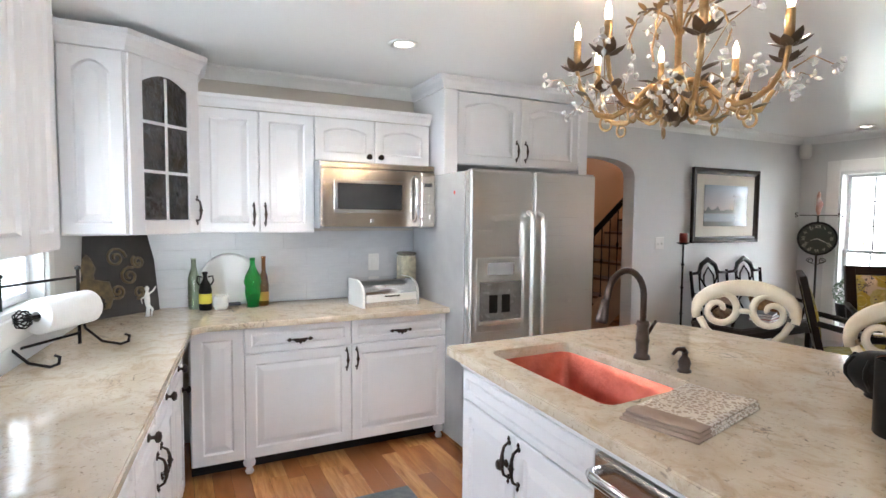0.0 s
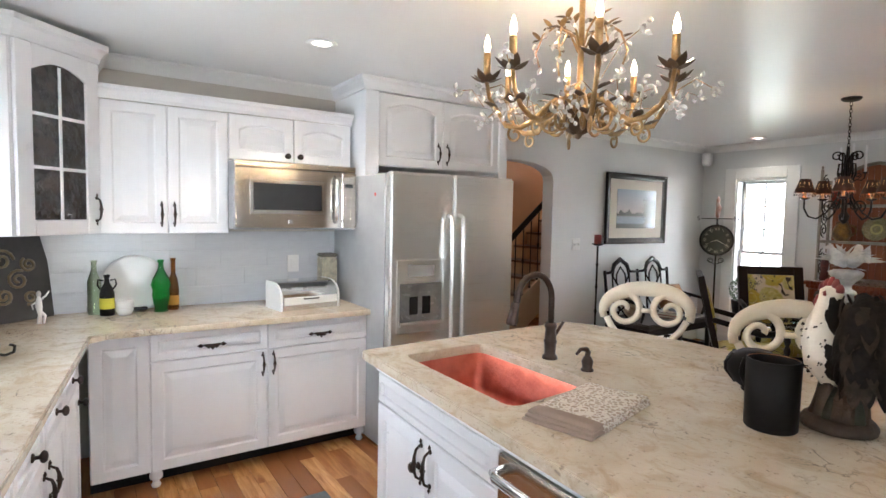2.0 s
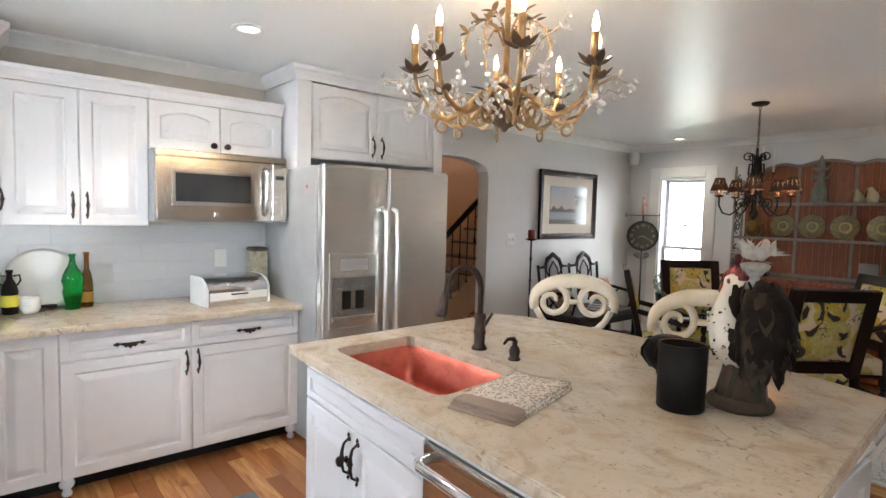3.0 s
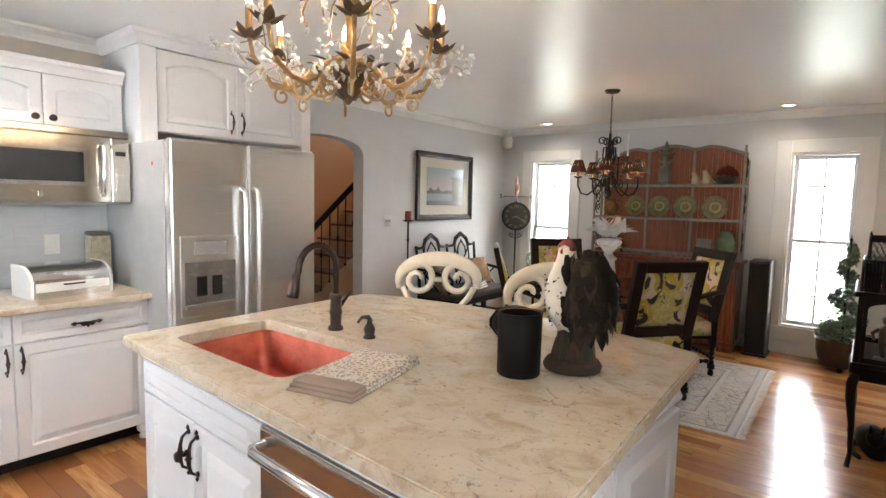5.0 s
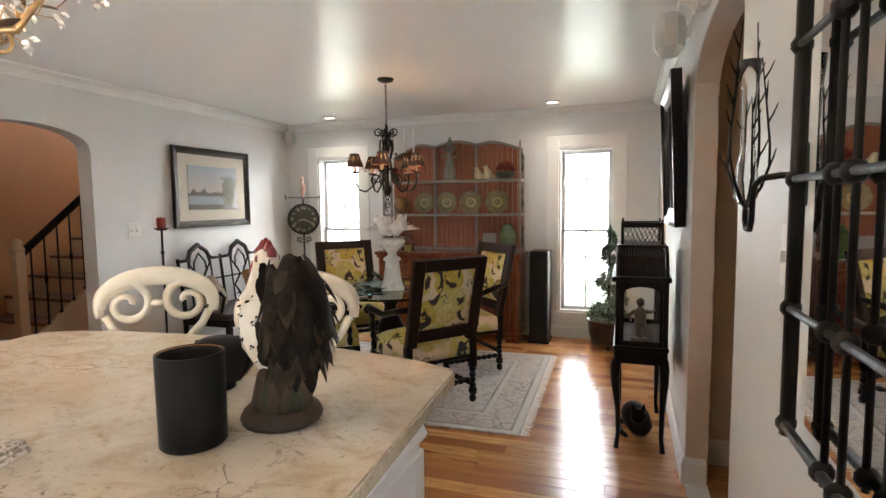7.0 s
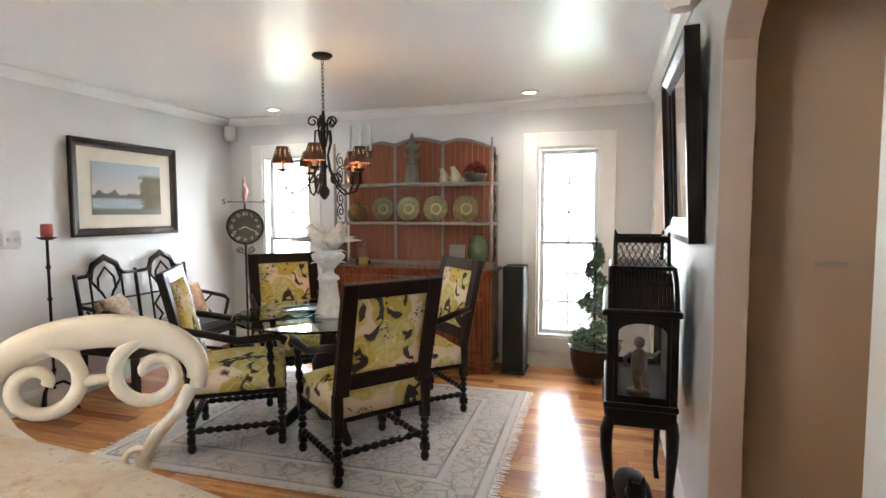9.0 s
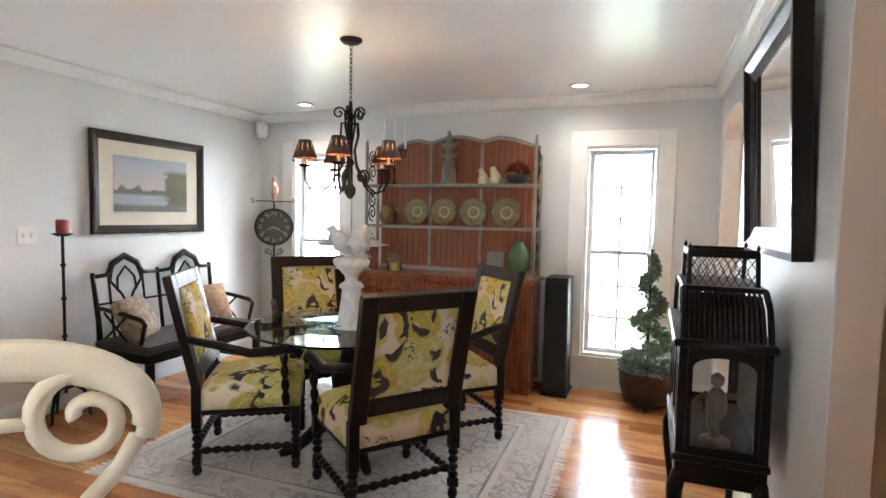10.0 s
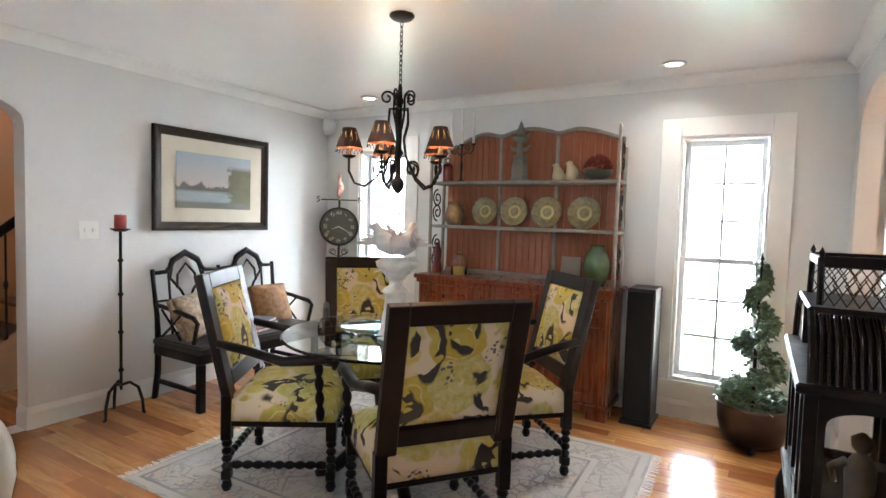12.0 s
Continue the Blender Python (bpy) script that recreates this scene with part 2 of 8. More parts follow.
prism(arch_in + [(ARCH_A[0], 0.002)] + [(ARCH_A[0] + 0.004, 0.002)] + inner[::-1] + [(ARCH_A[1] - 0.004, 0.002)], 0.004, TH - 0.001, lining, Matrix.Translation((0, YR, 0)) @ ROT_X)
structure("arch_reveal_lining", lining, simple("warm_lit_wall_paint", (0.58, 0.46, 0.37), (0.54, 0.42, 0.34), 0.5, scale=1.2, fine=140, bumpy=0.1), "wall reveal of the arched opening with warm hall light in its colour", "trim")
to_left = LEFT @ Matrix(((0, 0, -1, 0), (1, 0, 0, 0), (0, 1, 0, 0), (0, 0, 0, 1)))
wall_with_holes("wall_sink_window", to_left, rect(-3.75, 0.75, 0, CEIL), [rect(-1.08, -0.18, 1.06, 1.95)], 0.15, M_WALL, "pale grey painted wall with a kitchen window")
structure("ground", box(-60, 60, -60, 60, -0.5, -0.2), simple("lawn", (0.06, 0.10, 0.03), (0.04, 0.07, 0.02), 0.9, scale=0.5), "green lawn around the house", "ground")
structure("floor_base", box(-1.9, 7.6, -6.7, 2.2, -0.19, -0.014), M_DARKWOOD, "dark subfloor under the planks", "floor")
structure("ceiling", box(-2.2, XF + 0.2, YR - TH, YL + 0.14, CEIL, CEIL + 0.2), M_CEIL, "glossy off-white painted ceiling", "ceiling")

# stair hall behind the arch, side rooms behind the mirror wall
structure("wall_hall_back", box(1.0, 6.4, 2.05, 2.2, 0, 4.2), M_TAN, "tan painted stair hall wall")
structure("wall_hall_left", box(1.0, 1.15, 0.22, 2.05, 0, 4.2), M_TAN, "tan painted stair hall wall")
hall_end = Matrix(((0, 0, 1, 6.25), (1, 0, 0, 0), (0, 1, 0, 0), (0, 0, 0, 1)))
# The high opening is out of view, cut only to let light in.
wall_with_holes("wall_hall_end", hall_end, rect(0.22, 2.05, 0, 4.2), [rect(0.92, 1.32, 2.90, 3.30)], 0.15, M_TAN, "tan painted stair hall wall with an added, unseen high window")
# Unseen wall added to block daylight leaking in past the hall's end.
structure("wall_hall_closing", box(XF + 0.2005, 6.25, 0.10, 0.22, 0, CEIL + 0.2), M_TAN, "tan painted stair hall wall")
structure("wall_hall_front", box(1.15, 6.25, 0.225, 0.25, CEIL + 0.2, 4.2), M_TAN, "tan painted upper stair hall wall")
structure("ceiling_hall", box(1.0, 6.4, 0.22, 2.2, 4.2, 4.3), M_CEIL, "off-white stair hall ceiling", "ceiling")
structure("wall_side_back", box(0.6, 3.9, -5.35, -5.2, 0, CEIL), M_CREAM, "cream painted side hall wall")
structure("wall_side_near", box(0.6, 0.75, -5.2, YR - TH, 0, CEIL), M_CREAM, "cream painted side hall wall")
structure("wall_side_room", box(3.75, 3.9, -6.6, -5.35, 0, CEIL), M_CREAM, "cream painted side room wall")
structure("wall_room_back", box(3.9, 7.6, -6.75, -6.6, 0, CEIL), M_CREAM, "cream painted side room wall")
room_end = Matrix(((0, 0, 1, 7.45), (1, 0, 0, 0), (0, 1, 0, 0), (0, 0, 0, 1)))
# This window is never in view; it only feeds the side room light.
wall_with_holes("wall_room_end", room_end, rect(-6.6, YR - 0.2, 0, CEIL), [rect(-6.0, -5.0, 0.6, 2.0)], 0.15, M_CREAM, "cream painted side room wall with an added, unseen window")
structure("wall_room_front", box(XF + 0.2, 7.6, YR - 0.22, YR - 0.20, 0, CEIL), M_CREAM, "cream painted side room wall")
structure("ceiling_side", box(0.6, 7.6, -6.75, YR - TH, CEIL, CEIL + 0.15), M_CEIL, "off-white side room ceiling", "ceiling")
structure("wall_side_stub", box(3.10, 3.22, -5.2, YR - TH - 0.0005, 0, CEIL), M_CREAM, "cream painted side hall wall")
structure("thermostat_plate", box(3.088, 3.10, -4.61, -4.50, 1.19, 1.21, 0.003), M_PLAIN, "small cream plate on the side hall wall", "switch")

# garden beyond the windows
def screen(name, m, w, h, material):
    structure(name, box(-w / 2, w / 2, -0.01, 0.01, 0, h, m=m), material, "bright sunlit garden backdrop beyond the windows", "backdrop")


screen("backdrop_dining", Matrix.Translation((11, -1.8, -0.2)) @ Matrix.Rotation(radians(90), 4, "Z"), 16, 6, M_BACKDROP)
screen("backdrop_kitchen", Matrix.Translation((-6.5, -1.5, -0.2)) @ Matrix.Rotation(radians(90), 4, "Z"), 10, 6, M_DIMGARDEN)
# Glowing garden out of view, feeding light through the added back window.
screen("backdrop_back", Matrix.Translation((-0.4, -9.5, -0.2)), 12, 6, backdrop_mat("unseen_garden_backdrop", 14.0))

# mouldings
COVE = [(0, 0), (0.012, 0), (0.016, 0.012), (0.034, 0.040), (0.058, 0.058), (0.070, 0.062), (0.072, 0.078), (0, 0.078)]
BASE = [(0, 0), (0.016, 0), (0.016, 0.10), (0.011, 0.118), (0.006, 0.135), (0, 0.135)]


def moulding(name, prof, path, label):
    return structure(name, sweep(prof, path), M_TRIM, label, "moulding")


zc = CEIL - 0.0785
moulding("trim_crown", COVE, [(-1.16, YK - 0.001, zc), (0.82, YK - 0.001, zc)], "white crown moulding above the kitchen cabinets")
moulding("trim_crown_long", COVE, [(2.041, YL - 0.001, zc), (XF - 0.001, YL - 0.001, zc), (XF - 0.001, YR + 0.001, zc), (2.9, YR + 0.001, zc)], "white crown moulding round the dining end")
moulding("baseboard_picture", BASE, [(3.09, YL + 0.12, 0), (3.09, YL - 0.001, 0), (XF - 0.001, YL - 0.001, 0), (XF - 0.001, YR + 0.001, 0), (ARCH_B[1], YR + 0.001, 0)], "white moulded baseboard round the dining end")
moulding("baseboard_mirror", BASE, [(ARCH_B[0], YR + 0.001, 0), (ARCH_A[1], YR + 0.001, 0), (ARCH_A[1], YR - TH + 0.01, 0)], "white moulded baseboard under the mirror")
moulding("baseboard_near", BASE, [(ARCH_A[0], YR - TH + 0.01, 0), (ARCH_A[0], YR + 0.001, 0), (-1.5, YR + 0.001, 0)], "white moulded baseboard beside the arch")
moulding("baseboard_side", BASE, [(3.099, YR - TH - 0.02, 0), (3.099, -5.199, 0), (0.75, -5.199, 0)], "white baseboard in the side hall")


def window(name, m, w, h, cols, rows, label, case=0.10, deep=0.08, sash=0.035, bottom_case=True):
    """A hung window in an opening of w by h, drawn in x (across), z (up), facing -y; y 0 is the wall's face."""
    t = tagged(new(name), label, "window", "", "structure")
    t.matrix_world = m
    b = bmesh.new()
    for a in ((-case, 0, -0.0, h + case), (w, w + case, -0.0, h + case)):
        box(a[0], a[1], -0.018, -0.001, a[2], a[3], 0.003, b)
    box(0.0005, w - 0.0005, -0.018, -0.001, h, h + case, 0.003, b)
    part("casing", b, M_TRIM, t)
    part("apron", box(-case, w + case, -0.018, -0.001, -WZ0 + 0.137 if bottom_case else -0.1, -0.001, 0.003), M_TRIM, t)
    jb = bmesh.new()
    for a in ((0.0005, 0.02), (w - 0.02, w - 0.0005)):
        box(a[0], a[1], -0.002, 0.16, 0.0205, h - 0.0205, 0, jb)
    box(0.0005, w - 0.0005, -0.002, 0.16, 0.0005, 0.02, 0, jb)
    box(0.0005, w - 0.0005, -0.002, 0.16, h - 0.02, h - 0.0005, 0, jb)
    part("jamb", jb, M_TRIM, t)
    half = h * 0.5
    for k, (z0, z1, y) in enumerate(((0.0205, half + 0.018, deep), (half - 0.018, h - 0.0205, deep + 0.032))):
        fb = bmesh.new()
        x0, x1 = 0.021, w - 0.021
        box(x0, x0 + sash, y, y + 0.03, z0, z1, 0.003, fb)
        box(x1 - sash, x1, y, y + 0.03, z0, z1, 0.003, fb)
        box(x0 + sash, x1 - sash, y, y + 0.03, z0, z0 + sash, 0.003, fb)
        box(x0 + sash, x1 - sash, y, y + 0.03, z1 - sash, z1, 0.003, fb)
        part("sash", fb, M_SASH, t)
        mb = bmesh.new()
        gx0, gx1, gz0, gz1 = x0 + sash, x1 - sash, z0 + sash, z1 - sash
        for i in range(1, cols):
            x = gx0 + (gx1 - gx0) * i / cols
            box(x - 0.009, x + 0.009, y + 0.004, y + 0.013, gz0, gz1, 0, mb)
        for j in range(1, rows):
            z = gz0 + (gz1 - gz0) * j / rows
            for i in range(cols):
                a, c = gx0 + (gx1 - gx0) * i / cols, gx0 + (gx1 - gx0) * (i + 1) / cols
                box(a + 0.0092, c - 0.0092, y + 0.004, y + 0.013, z - 0.009, z + 0.009, 0, mb)
        part("glazing_bar", mb, M_SASH, t)
        pn = part("pane", box(gx0, gx1, y + 0.0145, y + 0.0185, gz0, gz1), M_WINDOWGLASS, t, "clear window glass")
        pn.visible_shadow = False
    return t


M_SASH = simple("grey_white_sash", (0.66, 0.67, 0.68), (0.60, 0.61, 0.62), 0.45, scale=5)
M_WINDOWGLASS = glass("window_glass")
M_CLEAR = glass("clear_pane_glass", (0.97, 0.98, 0.98))
turn_far = lambda y: Matrix.Translation((XF, y, WZ0)) @ Matrix.Rotation(radians(-90), 4, "Z")
window("window_1", turn_far(WIN_R[1]), WIN_R[1] - WIN_R[0], WZ1 - WZ0, 2, 3, "tall white double-hung window with small panes", 0.125)
window("window_2", turn_far(WIN_L[1]), WIN_L[1] - WIN_L[0], WZ1 - WZ0, 2, 3, "tall white double-hung window with small panes", 0.125)
window("window_3", LEFT @ Matrix.Translation((0, -1.08, 1.06)) @ Matrix.Rotation(radians(90), 4, "Z"), 0.90, 0.89, 2, 2, "white kitchen window over the worktop", 0.07, 0.05, bottom_case=False)
# Window never in view, added to light the kitchen from behind.
window("window_4", Matrix.Translation((0.3, YR, 0.7)) @ Matrix.Rotation(radians(180), 4, "Z"), 1.3, 1.3, 3, 2, "wide white kitchen window assumed out of view behind the island aisle", 0.08, 0.08, bottom_case=False)


# recessed downlights
def downlight(x, y):
    t = thing("downlight", Matrix.Translation((x, y, CEIL)), "white round recessed downlight, lit, in the ceiling", "ceiling light", "recessed downlights")
    part("trim_ring", lathe([(0.050, -0.002), (0.078, -0.002), (0.082, -0.006), (0.076, -0.011), (0.056, -0.012), (0.050, -0.004)], 28), M_TRIM, t, smooth=True)
    part("lens", lathe([(0, -0.006), (0.049, -0.006), (0.049, -0.003), (0, -0.003)], 24), M_LENS, t, "glowing warm lens")


M_LENS = glow("warm_lamp_lens", (1, 0.86, 0.66), 9)
for x, y in ((0.355, -0.937), (5.30, -0.72), (5.295, -3.147)):
    downlight(x, y)
    spot = lamp("downlight_lamp", "SPOT", Matrix.Translation((x, y, CEIL - 0.02)), 46 if x < 2 else 17, (1, 0.86, 0.68), 0.05)
    spot.data.spot_size, spot.data.spot_blend = (radians(110), 0.15) if x < 2 else (radians(150), 1.0)

# ---- more materials ----
def granite():
    m, nt, bsdf, co = mat_start("pale_granite")
    v = scaled(nt, co, (1, 0.75, 1), (0, 0, 35))
    base = ramp_mix(nt, sharpen(nt, noise_tex(nt, v, 3.5, 6, 0.62, 0.8), 0.32, 0.68), (0.49, 0.40, 0.29), (0.60, 0.53, 0.43))
    warm = sharpen(nt, noise_tex(nt, v, 9, 7, 0.7, 1.2), 0.50, 0.72)
    c = ramp_mix(nt, warm, base, (0.39, 0.29, 0.185))
    vein = nt.nodes.new("ShaderNodeTexNoise")
    vein.inputs["Scale"].default_value, vein.inputs["Detail"].default_value, vein.inputs["Distortion"].default_value = 7.0, 9, 1.4
    nt.links.new(v, vein.inputs["Vector"])
    away = nt.nodes.new("ShaderNodeMath")
    away.operation = "SUBTRACT"
    away.inputs[1].default_value = 0.5
    nt.links.new(vein.outputs["Fac"], away.inputs[0])
    ab = nt.nodes.new("ShaderNodeMath")
    ab.operation = "ABSOLUTE"
    nt.links.new(away.outputs[0], ab.inputs[0])
    line = sharpen(nt, ab.outputs[0], 0.014, 0.0)
    patch = sharpen(nt, noise_tex(nt, v, 2.2, 4), 0.50, 0.62)
    both = nt.nodes.new("ShaderNodeMath")
    both.operation = "MULTIPLY"
    nt.links.new(line, both.inputs[0])
    nt.links.new(patch, both.inputs[1])
    c = ramp_mix(nt, both.outputs[0], c, (0.16, 0.125, 0.105))
    fleck = sharpen(nt, noise_tex(nt, v, 17, 5, 0.62, 0.6), 0.68, 0.73)
    c = ramp_mix(nt, fleck, c, (0.17, 0.13, 0.11))
    speck = sharpen(nt, noise_tex(nt, co, 75, 4, 0.65), 0.60, 0.70)
    c = ramp_mix(nt, speck, c, (0.30, 0.24, 0.18))
    nt.links.new(c, bsdf.inputs["Base Color"])
    bsdf.inputs["Roughness"].default_value = 0.09
    return m


def steel(name, tint, rough):
    m, nt, bsdf, co = mat_start(name)
    v = scaled(nt, co, (0.6, 0.6, 220))
    n = noise_tex(nt, v, 4, 4)
    nt.links.new(ramp_mix(nt, n, tuple(c * 0.95 for c in tint), tint), bsdf.inputs["Base Color"])
    bsdf.inputs["Metallic"].default_value = 1
    r = nt.nodes.new("ShaderNodeMapRange")
    r.inputs[3].default_value, r.inputs[4].default_value = rough, rough + 0.07
    nt.links.new(n, r.inputs[0])
    nt.links.new(r.outputs[0], bsdf.inputs["Roughness"])
    big = noise_tex(nt, co, 3.0, 2)
    bump(nt, bsdf, big, 0.06, 0.01)
    return m


def tile_mat():
    m, nt, bsdf, co = mat_start("grey_glazed_tile")
    v = scaled(nt, co, (2, 2, 26))
    nt.links.new(ramp_mix(nt, noise_tex(nt, v, 5, 5), (0.50, 0.51, 0.53), (0.60, 0.61, 0.62)), bsdf.inputs["Base Color"])
    bsdf.inputs["Roughness"].default_value = 0.22
    bump(nt, bsdf, noise_tex(nt, v, 8, 3), 0.06)
    return m


M_GRANITE, M_TILE = granite(), tile_mat()
M_STEEL = steel("brushed_steel", (0.90, 0.90, 0.88), 0.25)
M_WARMSTEEL = steel("warm_brushed_steel", (0.58, 0.53, 0.47), 0.16)
M_COPPER = simple("hammered_copper", (0.60, 0.165, 0.115), (0.38, 0.09, 0.065), 0.34, 0.85, scale=9, fine=38, bumpy=0.45, dist=0.006)
M_BRONZE = simple("oiled_bronze", (0.055, 0.036, 0.028), (0.032, 0.022, 0.018), 0.36, 0.8, scale=30, fine=120, bumpy=0.2)
M_CHROME = simple("polished_chrome", (0.75, 0.75, 0.75), (0.7, 0.7, 0.7), 0.12, 1.0, scale=6, bumpy=0.0, rough_var=0.05)
M_BLACKGLASS = simple("black_glass", (0.02, 0.02, 0.022), (0.03, 0.03, 0.03), 0.08, scale=3, bumpy=0, rough_var=0.03)
M_GREYPLASTIC = simple("grey_plastic", (0.33, 0.33, 0.33), (0.28, 0.28, 0.28), 0.4, scale=5, bumpy=0.05)
M_PLATE = simple("white_plastic", (0.74, 0.73, 0.70), (0.70, 0.69, 0.66), 0.35, scale=8, bumpy=0.03)
M_CERAMIC = simple("white_ceramic", (0.80, 0.79, 0.76), (0.74, 0.73, 0.70), 0.16, scale=5, bumpy=0.05)
M_PAPER = simple("white_paper", (0.82, 0.82, 0.82), (0.78, 0.78, 0.79), 0.9, scale=20, fine=220, bumpy=0.5)
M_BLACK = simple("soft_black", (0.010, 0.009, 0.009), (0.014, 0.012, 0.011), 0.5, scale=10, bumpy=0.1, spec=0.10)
M_CABGLASS = simple("seeded_cabinet_glass", (0.010, 0.009, 0.009), (0.035, 0.024, 0.018), 0.07, scale=9, fine=16, bumpy=0.9, rough_var=0.04, dist=0.02)


def panel_door(w, h, t=0.02, style="raised", arch=0.0, frame_w=0.055):
    """A cabinet front in x (width) and z (height), facing -y: stiles, a groove and a raised field."""
    b = bmesh.new()

    def ring(inset, y, dz=0.0):
        x0, x1, z0, z1 = inset, w - inset, inset, h - inset
        pts = [(x0, z0), (x1, z0), (x1, z1 - dz)]
        n = 8
        for i in range(1, n):
            u = i / n
            pts.append((x1 + (x0 - x1) * u, z1 - dz + dz * math.sin(math.pi * u) ** 0.9))
        pts.append((x0, z1 - dz))
        return [b.verts.new((x, y, z)) for x, z in pts]

    g = min(frame_w, w * 0.22, h * 0.3)
    rings = [ring(0.0, t), ring(0.0, 0.004), ring(0.004, 0.0), ring(g, 0.0, arch), ring(g + 0.008, 0.009, arch), ring(g + 0.013, 0.009, arch), ring(g + 0.04, 0.001, arch * 0.9), ring(g + 0.045, 0.0, arch * 0.9)]
    for p, q in zip(rings, rings[1:]):
        k = len(p)
        for i in range(k):
            j = (i + 1) % k
            b.faces.new((p[i], p[j], q[j], q[i]))
    b.faces.new(rings[-1])
    b.faces.new(rings[0][::-1])
    bmesh.ops.recalc_face_normals(b, faces=b.faces)
    return b


def bar_pull(length=0.11):
    """A dark twisted bar pull standing in z, out along -y."""
    h = length / 2
    b = tube([(0, 0, -h), (0, -0.022, -h * 0.75), (0, -0.028, -h * 0.4), (0, -0.03, 0), (0, -0.028, h * 0.4), (0, -0.022, h * 0.75), (0, 0, h)], [0.004, 0.005, 0.006, 0.0085, 0.006, 0.005, 0.004], 8)
    for z in (-h * 0.92, h * 0.92):
        lathe([(0, 0.004), (0.009, 0.004), (0.009, 0), (0.004, -0.012), (0, -0.012)], 10, b, Matrix.Translation((0, 0, z)) @ Matrix.Rotation(radians(90), 4, "X"))
    for z in (-h * 1.15, h * 1.15):
        lathe([(0, -0.012), (0.006, 0), (0, 0.012)], 8, b, Matrix.Translation((0, -0.004, z)))
    lathe([(0, -0.014), (0.012, 0), (0, 0.014)], 10, b, Matrix.Translation((0, -0.03, 0)))
    return b


def drawer_pull():
    b = tube([(-0.05, 0, 0), (-0.035, -0.02, 0.004), (0, -0.024, 0.0), (0.035, -0.02, 0.004), (0.05, 0, 0)], [0.004, 0.007, 0.010, 0.007, 0.004], 8)
    for s in (-1, 1):
        lathe([(0, -0.02), (0.012, 0), (0, 0.02)], 8, b, Matrix.Translation((s * 0.058, -0.003, 0)) @ Matrix.Rotation(radians(90), 4, "Y"))
        lathe([(0, -0.012), (0.014, 0), (0, 0.012)], 8, b, Matrix.Translation((s * 0.02, -0.018, -0.006)))
    lathe([(0, -0.02), (0.016, 0), (0, 0.012)], 10, b, Matrix.Translation((0, -0.018, -0.006)))
    return b


def round_knob():
    b = lathe([(0, 0.0), (0.014, 0.0), (0.014, 0.004), (0.006, 0.008), (0.006, 0.018), (0.017, 0.024), (0.019, 0.030), (0.014, 0.038), (0, 0.041)], 14)
    bmesh.ops.transform(b, matrix=Matrix.Rotation(radians(90), 4, "X"), verts=b.verts)
    return b


def bun_foot():
    return lathe([(0, 0), (0.018, 0), (0.024, 0.012), (0.018, 0.026), (0.014, 0.034), (0.030, 0.048), (0.034, 0.062), (0.028, 0.078), (0.028, 0.095), (0, 0.095)], 16)


def put(bm, x, y, z, rz=0):
    bmesh.ops.transform(bm, matrix=pose(x, y, z, 0, 0, rz), verts=bm.verts)
    return bm


def cabinet(name, m, w, d, z0, z1, fronts, label, category="cabinet", group="", feet=(), material=None):
    """A cabinet unit with its front at local y 0 and its back at y d. fronts: (x, z, w, h, arch, pulls), pulls being (kind, x, z)."""
    material = material or M_CAB
    t = thing(name, m, label, category, group)
    part("body", box(0, w, 0.0205, d, z0, z1, 0.002), material, t)
    for fx, fz, fw, fh, arch, pulls in fronts:
        door = part("drawer_front" if fh < 0.2 else "door", put(panel_door(fw - 0.005, fh - 0.005, arch=arch, frame_w=0.035 if fh < 0.2 else 0.055), fx + 0.0025, 0, fz + 0.0025), material, t)
        for kind, px, pz in pulls:
            bm = {"bar": bar_pull, "drawer": drawer_pull, "knob": round_knob}[kind]()
            part("handle" if kind != "knob" else "knob", put(bm, px, -0.001, pz), M_BRONZE, door, "dark oiled-bronze handle", True)
    for fx, fy in feet:
        part("foot", put(bun_foot(), fx, fy, 0), material, t, "white turned bun foot", True)
    return t


# ---- kitchen: picture-wall run ----
CTOP = 0.872
TOE = 0.095
FY = -0.575
DEPTH = YK - FY
unit = lambda x: Matrix.Translation((x, FY, 0))
cabinet("base_cabinet", unit(-0.70), 0.27, DEPTH - 0.01, TOE, 0.838, [(0, TOE, 0.27, 0.738, 0, [])], "white lacquered narrow corner base cabinet with one raised panel", "cabinet", "base cabinets")
cabinet("base_cabinet", unit(-0.43), 0.604, DEPTH - 0.01, TOE, 0.838, [(0, 0.685, 0.604, 0.148, 0, [("drawer", 0.302, 0.745)]), (0, TOE, 0.604, 0.588, 0, [("bar", 0.575, 0.60)])],
        "white base cabinet with one drawer over a raised-panel door", "cabinet", "base cabinets", feet=[(0.025, 0.04)])
cabinet("base_cabinet", unit(0.174), 0.636, DEPTH - 0.01, TOE, 0.838, [(0, 0.685, 0.636, 0.148, 0, [("drawer", 0.318, 0.745)]), (0, TOE, 0.636, 0.588, 0, [("bar", 0.032, 0.60)])],
        "white base cabinet with one drawer over a raised-panel door", "cabinet", "base cabinets", feet=[(0.60, 0.04)])
# The shade of the toe recess is put into this board's black.
structure("toe_recess_dark", box(-0.70, 0.81, FY + 0.12, FY + 0.14, 0, TOE), M_BLACK, "black board for the dark of the toe recess under the base cabinets", "trim")

